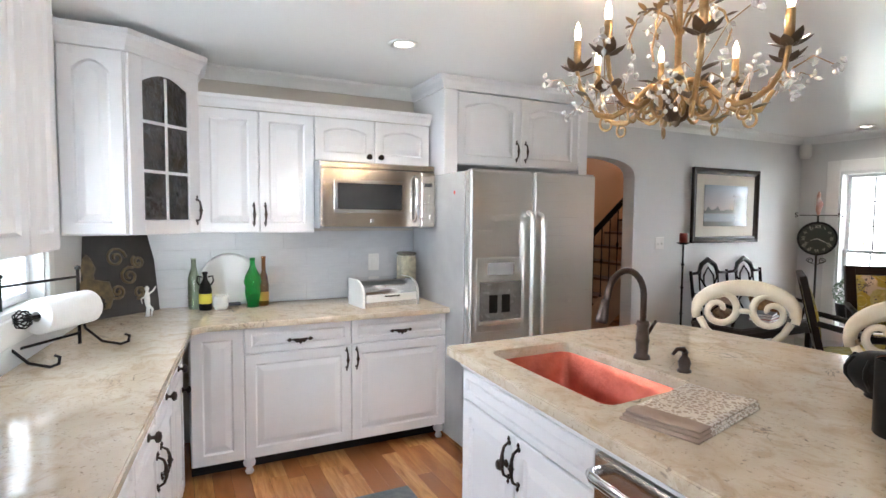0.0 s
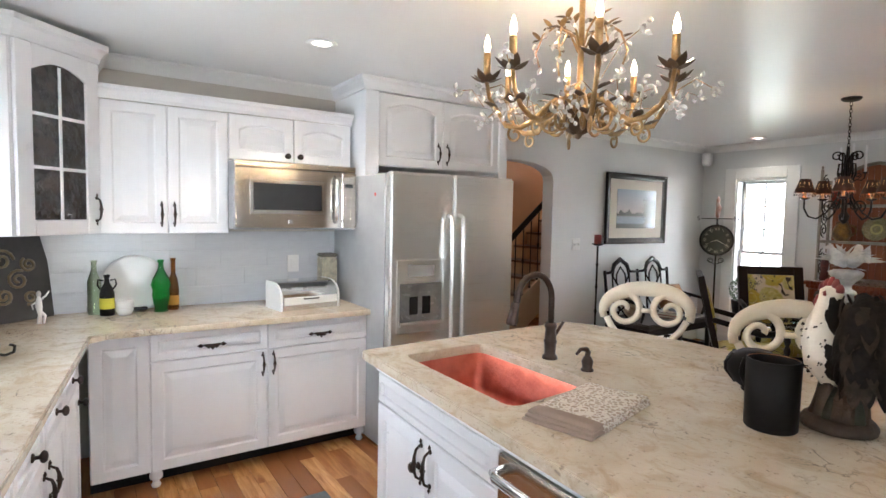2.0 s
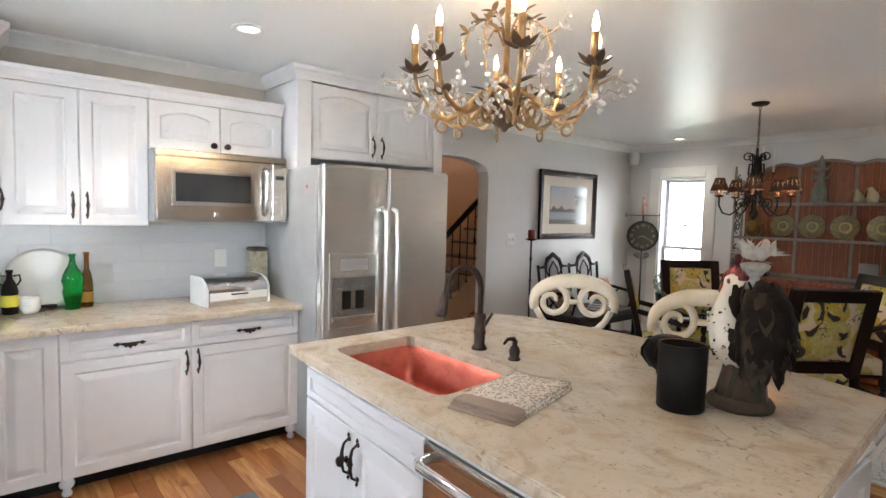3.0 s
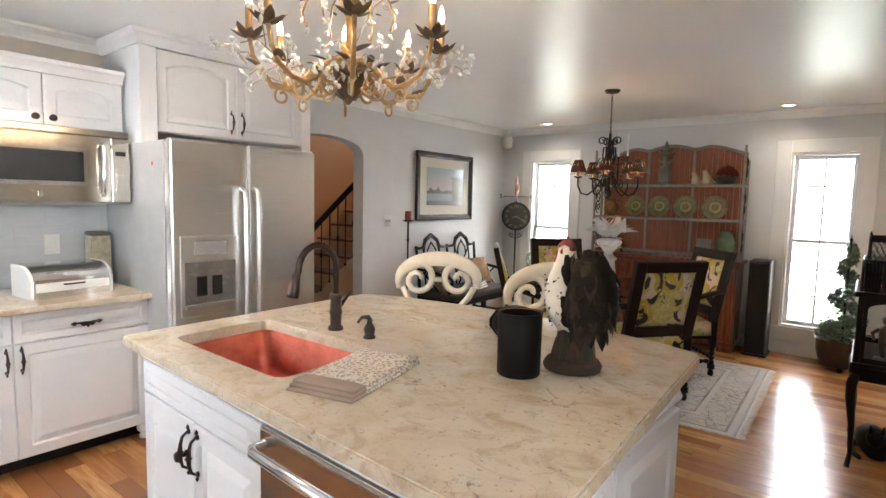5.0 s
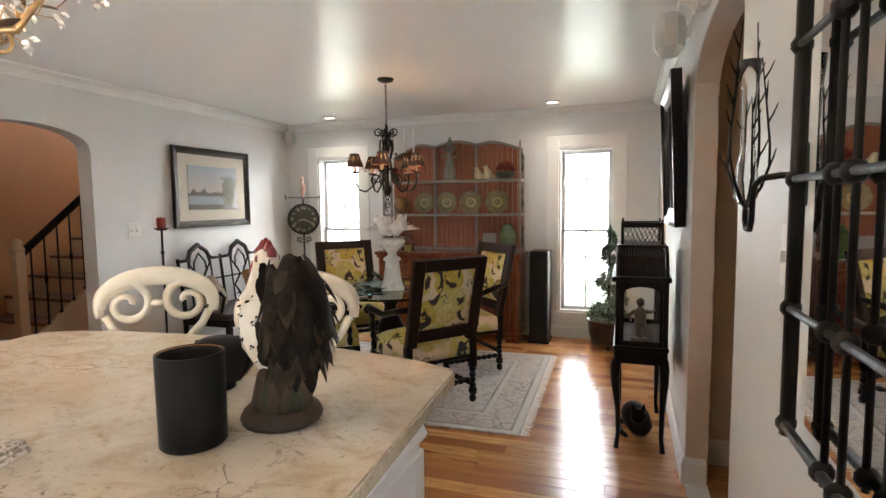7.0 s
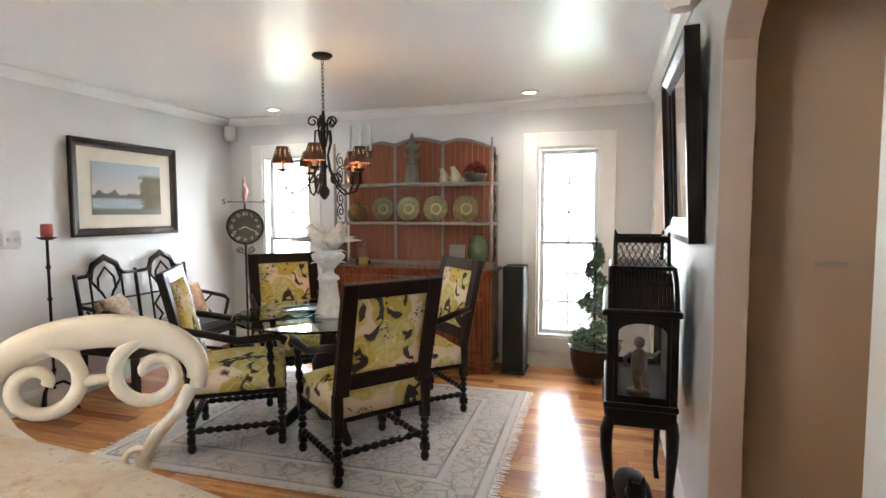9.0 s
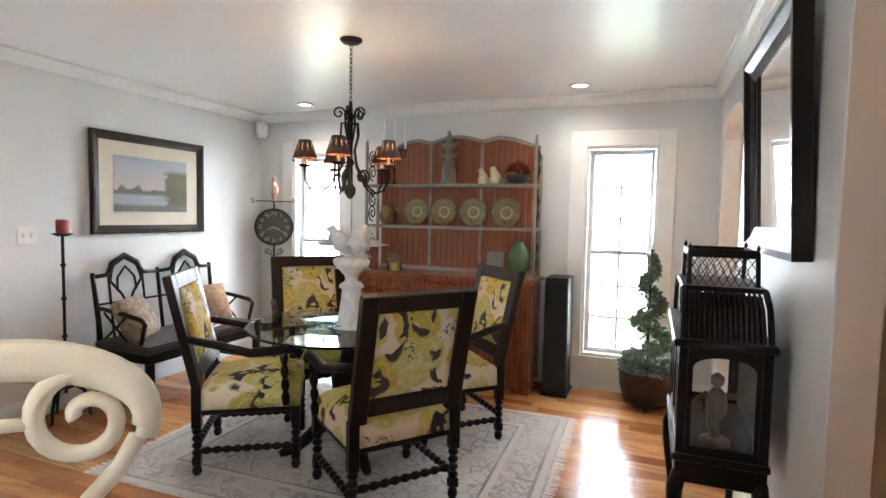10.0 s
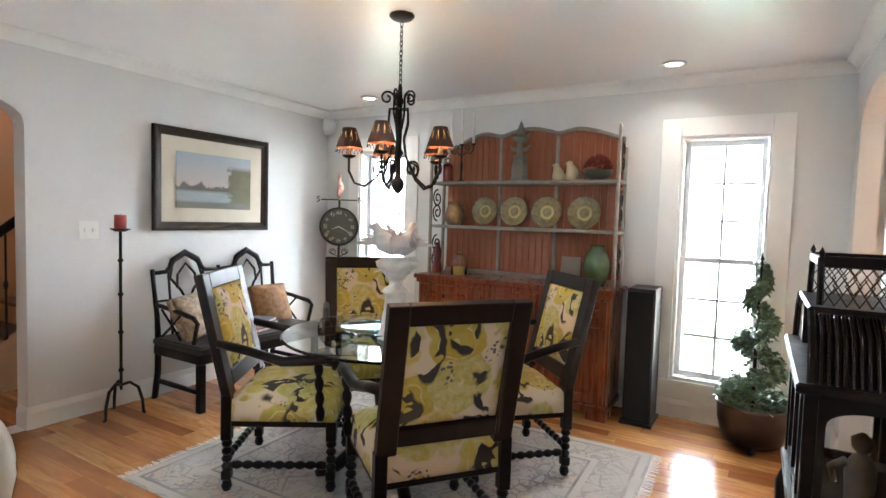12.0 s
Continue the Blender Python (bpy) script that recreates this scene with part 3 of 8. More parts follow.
# left run along the kitchen window wall; local frame: x out of the wall, y along it
LX = 0.53
left_unit = lambda y: LEFT @ Matrix.Translation((LX, y, 0)) @ Matrix.Rotation(radians(90), 4, "Z")
run = [(-0.50, 0.40), (-0.90, 0.40), (-1.32, 0.42), (-1.86, 0.54), (-2.40, 0.54)]
for i, (y0, w) in enumerate(run):
    if i == 1:
        fr = [(0, 0.685, w, 0.148, 0, [("knob", w / 2, 0.745)]), (0, TOE, w, 0.588, 0, [("bar", 0.04, 0.56)])]
    elif i == 0:
        fr = [(0, 0.685, w, 0.148, 0, [("knob", w / 2, 0.745)]), (0, TOE, w, 0.588, 0, [("knob", w - 0.05, 0.60)])]
    else:
        fr = [(0, 0.685, w, 0.148, 0, [("knob", w / 2, 0.745)]), (0, TOE, w, 0.588, 0, [("bar", w - 0.05, 0.56)])]
    cabinet("base_cabinet", left_unit(y0), w, LX - 0.01, TOE, 0.838, fr, "white base cabinet with a knobbed drawer and door", "cabinet", "base cabinets")
# Left run: the recess's dark drawn as a black board again.
structure("toe_recess_dark_left", box(LX - 0.14, LX - 0.12, -2.40, -0.02, 0, TOE, m=LEFT), M_BLACK, "black board for the dark of the toe recess under the window-wall cabinets", "trim")


def to_world(pts):
    return [tuple((LEFT @ Vector((x, y, 0)))[:2]) for x, y in pts]


left_front = to_world([(LX + 0.03, -2.42), (LX + 0.03, -0.13)])
left_back = to_world([(0.004, -0.0), (0.004, -2.42)])
worktop = thing("worktop", Matrix.Identity(4), "pale veined polished granite worktop over the base cabinets", "worktop")
part("slab", prism([left_front[0], (left_front[1][0] + 0.02, -0.69), (-0.62, -0.637), (0.826, -0.637), (0.826, YK - 0.004), (-1.17, YK - 0.004), left_back[0], left_back[1]], 0.8385, CTOP, bevel=0.006), M_GRANITE, worktop)

# backsplash
splash = tagged(new("backsplash"), "pale grey glazed tile backsplash on the kitchen wall", "wall tiles", "", "structure")
rows = 4
th = (1.344 - CTOP) / rows
tile_mesh = {}
for r in range(rows):
    x = -1.16 - (0.15 if r % 2 else 0)
    while x < 0.83:
        a, c = max(x, -1.16), min(x + 0.30, 0.83)
        if c - a > 0.02:
            key = round(c - a, 3)
            if key not in tile_mesh:
                me = bpy.data.meshes.new("tile")
                bm = box(0, c - a - 0.0006, -0.010, 0, 0.0003, th - 0.0003, 0.0005)
                bm.to_mesh(me)
                bm.free()
                me.materials.append(M_TILE)
                tile_mesh[key] = me
            tl = new("tile", tile_mesh[key])
            tl.parent = splash
            tl.location = (a, YK - 0.002, CTOP + 0.001 + r * th)
        x += 0.30

outlet = thing("wall_outlet", Matrix.Translation((0.52, YK - 0.012, 1.12)), "white plastic switch plate on the grey tile", "outlet")
part("plate", box(-0.04, 0.04, -0.006, 0, -0.06, 0.06, 0.003), M_PLATE, outlet)
part("rocker", box(-0.016, 0.016, -0.010, -0.0055, -0.033, 0.033, 0.002), M_PLATE, outlet)

# ---- upper cabinets ----
UB, UT = 1.344, 2.065
UY = -0.285
CROWN = [(0, 0), (0.012, 0), (0.016, 0.018), (0.030, 0.040), (0.044, 0.050), (0.046, 0.070), (0, 0.070)]


def crown(parent, path, height=1.0):
    return part("crown_moulding", sweep([(o * height, u * height) for o, u in CROWN], path), M_CAB, parent)


uw = cabinet("wall_cabinet", Matrix.Translation((-0.63, UY, 0)), 0.655, YK - UY - 0.005, UB, UT, [(0, UB, 0.3275, UT - UB, 0.0, [("bar", 0.295, UB + 0.11)]), (0.3275, UB, 0.3275, UT - UB, 0.0, [("bar", 0.36, UB + 0.11)])],
             "white wall cabinet with two raised-panel doors", "cabinet", "wall cabinets")
crown(uw, [(0.655, 0, UT), (0, 0, UT)][::-1])
mc = cabinet("wall_cabinet", Matrix.Translation((0.026, UY, 0)), 0.785, YK - UY - 0.005, 1.79, UT, [(0, 1.79, 0.3925, UT - 1.79, 0.03, [("knob", 0.35, 1.83)]), (0.3925, 1.79, 0.3925, UT - 1.79, 0.03, [("knob", 0.43, 1.83)])],
             "short white wall cabinet over the microwave with two arched doors", "cabinet", "wall cabinets")
crown(mc, [(0, 0, UT), (0.785, 0, UT)])

# corner cabinet with a glazed diagonal door
GT = 2.235
corner = thing("corner_cabinet", Matrix.Identity(4), "white corner wall cabinet with a six-pane glazed door", "cabinet", "wall cabinets")
pl = [(-0.635, YK - 0.005), (-0.635, -0.272), (-0.962, -0.598), (-1.235, -0.598), (-1.17, YK - 0.005)]
part("body", prism(pl, UB, GT, bevel=0.002), M_CAB, corner)
crown(corner, [(-1.235, -0.598, GT), (-0.962, -0.598, GT), (-0.635, -0.272, GT), (-0.635, YK - 0.01, GT)], 1.35)
ep = part("end_panel", put(panel_door(0.262, GT - UB - 0.01, arch=0.05), -1.228, -0.6185, UB + 0.005), M_CAB, corner)
diag = Matrix.Translation((-0.962, -0.598, 0)) @ Matrix.Rotation(radians(45), 4, "Z")
gw, gh = 0.462, GT - UB
g0 = UB
gd = bmesh.new()
fw = 0.085
for a in ((0.004, fw, g0 + 0.004, g0 + gh - 0.004), (gw - fw, gw - 0.004, g0 + 0.004, g0 + gh - 0.004)):
    box(a[0], a[1], -0.022, -0.001, a[2], a[3], 0.003, gd)
box(fw, gw - fw, -0.022, -0.001, g0 + 0.004, g0 + 0.075, 0.003, gd)
head = [(fw, g0 + gh - 0.004), (fw, g0 + gh - 0.12)] + [(fw + (gw - 2 * fw) * i / 10, g0 + gh - 0.12 + 0.05 * math.sin(math.pi * i / 10)) for i in range(1, 10)] + [(gw - fw, g0 + gh - 0.12), (gw - fw, g0 + gh - 0.004)]
prism(head, 0.001, 0.022, gd, ROT_X)
door = part("door", gd, M_CAB, corner)
bpy.context.view_layer.update()
door.matrix_local = diag
px0, px1, pz0, pz1 = fw, gw - fw, g0 + 0.075, g0 + gh - 0.07
for i in range(2):
    for j in range(3):
        a, c = px0 + (px1 - px0) * i / 2, pz0 + (pz1 - pz0) * j / 3
        part("pane", box(a + 0.002, a + (px1 - px0) / 2 - 0.002, -0.012, -0.008, c + 0.002, c + (pz1 - pz0) / 3 - 0.002), M_CABGLASS, door, "dark seeded glass pane")
mb = box((px0 + px1) / 2 - 0.008, (px0 + px1) / 2 + 0.008, -0.020, -0.0125, pz0, pz1 - 0.01, 0.002)
for j in (1, 2):
    z = pz0 + (pz1 - pz0) * j / 3
    box(px0, (px0 + px1) / 2 - 0.0085, -0.0195, -0.0125, z - 0.008, z + 0.008, 0.002, mb)
    box((px0 + px1) / 2 + 0.0085, px1, -0.0195, -0.0125, z - 0.008, z + 0.008, 0.002, mb)
part("glazing_bar", mb, M_CAB, door)
part("handle", put(bar_pull(0.13), gw - 0.035, -0.023, g0 + 0.13), M_BRONZE, door, "dark oiled-bronze handle", True)

# near wall cabinet beside the window
nearm = LEFT @ Matrix.Translation((0.33, -2.08, 0)) @ Matrix.Rotation(radians(90), 4, "Z")
nw = cabinet("wall_cabinet", nearm, 0.92, 0.32, UB, GT, [(i * 0.23, UB, 0.23, GT - UB, 0.05, [("bar", 0.03 if i % 2 else 0.20, UB + 0.13)] if i != 2 else [("bar", 0.20, UB + 0.13)]) for i in (0, 1, 2, 3)],
             "tall white wall cabinet with arched raised-panel doors", "cabinet", "wall cabinets")
crown(nw, [(0, 0, GT), (0.92, 0, GT), (0.92, 0.31, GT)], 1.35)

# fridge surround
tall = thing("fridge_surround", Matrix.Identity(4), "white fridge surround with panels and an arched two-door cabinet", "cabinet", "wall cabinets")
TY = -0.47
part("side_panel", box(0.832, 0.93, TY, YK - 0.005, 0, 2.285, 0.003), M_CAB, tall)
part("side_panel", box(1.955, 2.035, TY, YK - 0.005, 0, 2.285, 0.003), M_CAB, tall)
part("body", box(0.931, 1.954, TY + 0.03, YK - 0.005, 1.80, 2.283), M_CAB, tall)
for i in range(2):
    d = part("door", put(panel_door(0.508, 0.476, arch=0.04), 0.933 + 0.511 * i, TY + 0.0095, 1.805), M_CAB, tall)
    part("handle", put(bar_pull(0.12), (0.933 + 0.47) if i == 0 else (0.933 + 0.511 + 0.035), TY + 0.0085, 1.91), M_BRONZE, d, "dark oiled-bronze handle", True)
crown(tall, [(0.832, YK - 0.01, 2.285), (0.832, TY, 2.285), (2.035, TY, 2.285), (2.035, YK - 0.01, 2.285)], 1.15)

# ---- microwave ----
mw = thing("microwave", Matrix.Translation((0.026, -0.43, 1.372)), "stainless steel over-range microwave under the white cabinet", "microwave")
W, H = 0.765, 0.41
part("body", box(0, W, 0.03, 0.46, 0, H, 0.004), M_GREYPLASTIC, mw)
part("door", box(0.004, 0.66, 0, 0.029, 0.012, H - 0.045, 0.006, seg=2), M_WARMSTEEL, mw)
part("vent_strip", box(0.004, W - 0.004, 0.004, 0.029, H - 0.042, H - 0.002, 0.006), M_WARMSTEEL, mw)
part("window_bezel", box(0.085, 0.545, -0.003, 0.0, 0.095, 0.30, 0.002), M_CHROME, mw)
part("window", box(0.105, 0.525, -0.006, -0.0032, 0.118, 0.278, 0.001), M_BLACKGLASS, mw, "dark glass microwave window")
part("handle", tube([(0.615, 0.0, 0.05), (0.615, -0.035, 0.065), (0.615, -0.04, 0.18), (0.615, -0.035, 0.31), (0.615, 0.0, 0.33)], 0.013, 10), M_CHROME, mw, "polished steel bar handle", True)
part("control_panel", box(0.664, W - 0.003, 0.001, 0.029, 0.012, H - 0.045, 0.005), M_WARMSTEEL, mw)
part("display", box(0.685, 0.738, -0.002, 0.0005, 0.27, 0.295, 0.001), M_BLACKGLASS, mw, "small black display")
for r in range(4):
    for c in range(3):
        part("button", box(0.687 + c * 0.018, 0.700 + c * 0.018, -0.001, 0.0006, 0.06 + r * 0.045, 0.085 + r * 0.045, 0.001), M_WARMSTEEL, mw)
part("badge", box(0.315, 0.340, -0.003, 0.0, 0.035, 0.062, 0.001), M_CHROME, mw)

# ---- fridge ----
fr = thing("fridge", Matrix.Translation((0.80, -0.887, 0)), "stainless steel side-by-side fridge with an ice and water dispenser", "fridge")
FW, FH, SPL = 0.955, 1.735, 0.455
part("body", box(0.0, FW, 0.072, 0.86, 0.03, FH - 0.01, 0.006), M_GREYPLASTIC, fr, "grey painted fridge side")
for nm, a, c in (("freezer_door", 0.0, SPL - 0.003), ("fridge_door", SPL + 0.003, FW)):
    bm = box(a, c, 0.0, 0.07, 0.09, FH, 0.014, seg=3)
    part(nm, bm, M_STEEL, fr)
part("kick_plate", box(0.02, FW - 0.02, 0.06, 0.075, 0.0, 0.085), M_BLACK, fr)
for x in (SPL - 0.04, SPL + 0.04):
    part("handle", tube([(x, 0.0, 0.55), (x, -0.045, 0.57), (x, -0.052, 0.65), (x, -0.055, 1.0), (x, -0.052, 1.40), (x, -0.045, 1.46), (x, 0.0, 1.48)], 0.016, 10), M_STEEL, fr, "brushed steel bar handle", True)
part("dispenser_frame", box(0.045, 0.385, -0.006, -0.0002, 0.755, 1.205, 0.004), M_STEEL, fr)
part("dispenser_recess", box(0.065, 0.365, -0.010, -0.0065, 0.80, 1.06, 0.002), simple("dispenser_grey", (0.10, 0.095, 0.088), (0.17, 0.16, 0.15), 0.25, scale=9), fr, "dark dispenser recess")
part("dispenser_panel", box(0.12, 0.31, -0.010, -0.0065, 1.10, 1.175, 0.003), M_GREYPLASTIC, fr)
part("dispenser_tray", box(0.065, 0.365, -0.018, -0.0105, 0.80, 0.825, 0.003), M_STEEL, fr)
for x in (0.16, 0.25):
    part("dispenser_paddle", box(x - 0.03, x + 0.03, -0.016, -0.0105, 0.87, 0.98, 0.004), M_BLACK, fr)
part("red_sticker", lathe([(0, 0), (0.012, 0), (0.012, 0.001), (0, 0.001)], 12, None, Matrix.Translation((-0.001, 0.20, 1.60)) @ Matrix.Rotation(radians(-90), 4, "Y")), simple("red_label", (0.5, 0.03, 0.02)), fr)

# ---- island ----
ISL_TOP = 0.915
ISL = Matrix.Translation((0.285, -1.765, 0)) @ Matrix.Rotation(radians(-3.0), 4, "Z") @ Matrix.Rotation(radians(-90), 4, "Z")   # local x along the front, local y into the island
island = thing("kitchen_island", ISL, "white kitchen island with raised panels under a granite top", "kitchen island")
IW, ID = 1.555, 0.98
part("body", box(0, IW, 0.021, ID, 0.10, 0.68, 0.003), M_CAB, island)
rim = box(0, IW, 0.021, 0.045, 0.6805, 0.873)
box(0, IW, ID - 0.025, ID, 0.6805, 0.873, 0, rim)
box(0, 0.03, 0.0455, ID - 0.0255, 0.6805, 0.873, 0, rim)
box(IW - 0.03, IW, 0.0455, ID - 0.0255, 0.6805, 0.873, 0, rim)
part("upper_body", rim, M_CAB, island)
part("plinth", box(0.05, IW - 0.05, 0.09, ID - 0.08, 0, 0.099), M_CAB, island)
part("top_moulding", sweep([(0, 0), (0.018, 0), (0.022, 0.012), (0.012, 0.03), (0, 0.03)], [(0, ID, 0.842), (0, 0.021, 0.842), (IW, 0.021, 0.842), (IW, ID, 0.842)]), M_CAB, island)
part("false_drawer", put(panel_door(0.815, 0.115, frame_w=0.03), 0.004, 0, 0.722), M_CAB, island)
for i in range(2):
    d = part("door", put(panel_door(0.405, 0.60), 0.004 + 0.41 * i, 0, 0.115), M_CAB, island)
    part("handle", put(bar_pull(0.13), 0.38 if i == 0 else 0.442, -0.001, 0.62), M_BRONZE, d, "dark oiled-bronze handle", True)
    if i == 0:
        part("knob", put(round_knob(), 0.365, -0.002, 0.60), M_BRONZE, d, "round dark bronze knob", True)
for i in range(2):
    pm = put(panel_door(0.46, 0.70), 0, 0, 0)
    bmesh.ops.transform(pm, matrix=Matrix.Translation((IW + 0.0205, 0.035 + i * 0.47, 0.12)) @ Matrix.Rotation(radians(90), 4, "Z"), verts=pm.verts)
    part("end_panel", pm, M_CAB, island)
dw = thing("dishwasher", ISL @ Matrix.Translation((0.83, 0, 0)), "stainless steel dishwasher built into the white island", "dishwasher")
part("door", box(0.0, 0.60, -0.012, 0.0205, 0.11, 0.838, 0.006, seg=2), M_WARMSTEEL, dw)
part("handle", tube([(0.03, -0.013, 0.80), (0.035, -0.05, 0.80), (0.06, -0.062, 0.80), (0.30, -0.064, 0.80), (0.54, -0.062, 0.80), (0.565, -0.05, 0.80), (0.57, -0.013, 0.80)], 0.014, 12), M_CHROME, dw, "polished steel bar handle", True)

# granite top with a sink opening and a bowed seating side
bow = [(1.50 + 0.13 * math.sin(math.pi * i / 12) ** 0.8, -3.365 + (3.365 - 1.66) * i / 12) for i in range(1, 12)]
out = [(0.250, -1.685), (0.165, -3.43), (0.19, -3.436), (1.46, -3.372), (1.495, -3.35)] + bow + [(1.47, -1.66)]


def rounded(pts, r, n=4):
    res = []
    k = len(pts)
    for i in range(k):
        p0, p, p1 = Vector(pts[i - 1]), Vector(pts[i]), Vector(pts[(i + 1) % k])
        a, b = p + (p0 - p).normalized() * r, p + (p1 - p).normalized() * r
        for j in range(n + 1):
            u = j / n
            q = a * (1 - u) ** 2 + p * 2 * u * (1 - u) + b * u * u
            res.append((q.x, q.y))
    return res


sink_c = [(0.365, -1.845), (0.35, -2.515), (0.755, -2.475), (0.755, -1.83)]
sink_in = rounded(sink_c, 0.05)
top = thing("island_worktop", Matrix.Identity(4), "pale polished granite island worktop with a sink cutout", "worktop")
part("slab", prism(out, 0.8745, ISL_TOP, holes=[sink_in], bevel=0.005), M_GRANITE, top)
sink = thing("sink", Matrix.Identity(4), "hammered copper undermount sink set in the granite island", "sink")


def basin(pts, z0, z1, wall=0.006):
    b = bmesh.new()
    c = sum((Vector(p) for p in pts), Vector((0, 0))) / len(pts)
    sc = lambda s: [(c + (Vector(p) - c) * s) for p in pts]
    rings = [(1.03, z1), (0.995, z1), (0.985, z0 + 0.03), (0.95, z0 + 0.006), (0.5, z0), (0.06, z0 - 0.004)]
    vr = [[b.verts.new((q.x, q.y, z)) for q in sc(s)] for s, z in rings]
    for p, q in zip(vr, vr[1:]):
        for i in range(len(p)):
            j = (i + 1) % len(p)
            b.faces.new((p[i], p[j], q[j], q[i]))
    b.faces.new(vr[-1])
    bmesh.ops.recalc_face_normals(b, faces=b.faces)
    for f in b.faces:
        f.normal_flip()
    return b


part("bowl", basin(sink_in, 0.70, 0.8742), M_COPPER, sink, smooth=True)
part("drain", put(lathe([(0, 0), (0.04, 0), (0.045, 0.004), (0, 0.006)], 20), 0.55, -2.17, 0.6985), M_BRONZE, sink, "dark bronze drain")

fa = thing("faucet", Matrix.Translation((0.845, -2.17, ISL_TOP)), "dark bronze gooseneck faucet standing on the granite", "faucet")
part("base", lathe([(0, 0), (0.032, 0), (0.030, 0.012), (0.022, 0.02), (0.024, 0.06), (0.027, 0.07), (0.024, 0.08), (0.021, 0.12), (0.026, 0.13), (0.022, 0.145), (0, 0.145)], 20), M_BRONZE, fa, smooth=True)
neck = [(0, 0, 0.14), (0, 0, 0.24)] + [(-0.085 + 0.085 * math.cos(radians(a)), 0.012 * (a / 180), 0.245 + 0.095 * math.sin(radians(a))) for a in range(0, 181, 15)] + [(-0.178, 0.014, 0.225)]
part("neck", tube(neck, 0.0125, 12), M_BRONZE, fa, smooth=True)
part("spray_head", tube([(-0.177, 0.014, 0.235), (-0.183, 0.015, 0.20), (-0.190, 0.016, 0.165), (-0.193, 0.017, 0.15)], [0.015, 0.018, 0.023, 0.021], 14), M_BRONZE, fa, smooth=True)
part("lever", tube([(0.02, 0, 0.09), (0.055, 0.01, 0.11), (0.085, 0.015, 0.135)], [0.009, 0.007, 0.006], 8), M_BRONZE, fa, smooth=True)
so = thing("soap_dispenser", Matrix.Translation((0.842, -2.365, ISL_TOP)), "dark bronze soap dispenser beside the faucet", "soap dispenser")
part("base", lathe([(0, 0), (0.024, 0), (0.024, 0.006), (0.018, 0.012), (0.022, 0.035), (0.016, 0.05), (0.010, 0.056), (0.010, 0.07), (0, 0.07)], 16), M_BRONZE, so, smooth=True)
part("spout", tube([(0.004, 0, 0.066), (-0.01, 0, 0.082), (-0.04, 0, 0.084), (-0.06, 0.0, 0.068)], [0.011, 0.010, 0.007, 0.005], 10), M_BRONZE, so, smooth=True)


def towel_mat():
    m, nt, bsdf, co = mat_start("patterned_towel_cloth")
    vor = nt.nodes.new("ShaderNodeTexVoronoi")
    vor.feature = "DISTANCE_TO_EDGE"
    vor.inputs["Scale"].default_value = 62
    nt.links.new(co, vor.inputs["Vector"])
    pat = sharpen(nt, vor.outputs["Distance"], 0.10, 0.16)
    field = ramp_mix(nt, pat, (0.58, 0.52, 0.44), (0.33, 0.26, 0.205))
    sep = nt.nodes.new("ShaderNodeSeparateXYZ")
    nt.links.new(co, sep.inputs[0])
    edge = sharpen(nt, sep.outputs["X"], -0.115, -0.112)
    c = ramp_mix(nt, edge, (0.26, 0.19, 0.145), field)
    nt.links.new(c, bsdf.inputs["Base Color"])
    bsdf.inputs["Roughness"].default_value = 0.95
    bump(nt, bsdf, noise_tex(nt, co, 300, 2), 0.6, 0.002)
    return m


tw = thing("dish_towel", Matrix.Translation((0.515, -2.66, ISL_TOP)) @ Matrix.Rotation(radians(14), 4, "Z"), "folded beige patterned dish towel lying on the granite", "towel")
M_TOWEL = towel_mat()
rnd = random.Random(5)
for i in range(3):
    b = bmesh.new()
    nx, ny = 14, 8
    s = 1 - 0.03 * i
    layers = []
    for k, z in ((0, 0.0012 + 0.0092 * i), (1, 0.0100 + 0.0092 * i)):
        g = [[b.verts.new(((-0.19 + 0.38 * x / nx) * s + 0.004 * i, (-0.105 + 0.21 * y / ny) * s, z + (0.0030 * noise.noise((x * 0.5, y * 0.5, i + 3)) if k else 0) - (0.003 if (x in (0, nx) or y in (0, ny)) and k else 0))) for y in range(ny + 1)] for x in range(nx + 1)]
        layers.append(g)
    for k, g in enumerate(layers):
        for x in range(nx):
            for y in range(ny):
                b.faces.new((g[x][y], g[x + 1][y], g[x + 1][y + 1], g[x][y + 1]))
    lo, hi = layers
    rim = [(x, 0) for x in range(nx)] + [(nx, y) for y in range(ny)] + [(x, ny) for x in range(nx, 0, -1)] + [(0, y) for y in range(ny, 0, -1)]
    for (x0, y0), (x1, y1) in zip(rim, rim[1:] + rim[:1]):
        b.faces.new((lo[x0][y0], lo[x1][y1], hi[x1][y1], hi[x0][y0]))
    bmesh.ops.recalc_face_normals(b, faces=b.faces)
    part("fold", b, M_TOWEL, tw, smooth=True)

pot = thing("candle_pot", Matrix.Translation((0.862, -2.995, ISL_TOP)) @ Matrix.Diagonal((0.86, 0.86, 0.93, 1)), "matt black cylindrical pot with a copper-coloured inside", "pot")
part("shell", lathe([(0, 0), (0.072, 0), (0.076, 0.004), (0.077, 0.10), (0.078, 0.205), (0.074, 0.206), (0.072, 0.19), (0.070, 0.03), (0, 0.028)], 32), simple("matt_black_metal", (0.007, 0.006, 0.006), (0.012, 0.010, 0.009), 0.48, 0.0, scale=12, bumpy=0.05, spec=0.07), pot, smooth=True)
part("lining", lathe([(0.0715, 0.10), (0.0735, 0.204)], 32, cap=False), simple("copper_lining", (0.46, 0.22, 0.09), (0.34, 0.16, 0.06), 0.35, 0.3), pot, "brown copper inside", True)
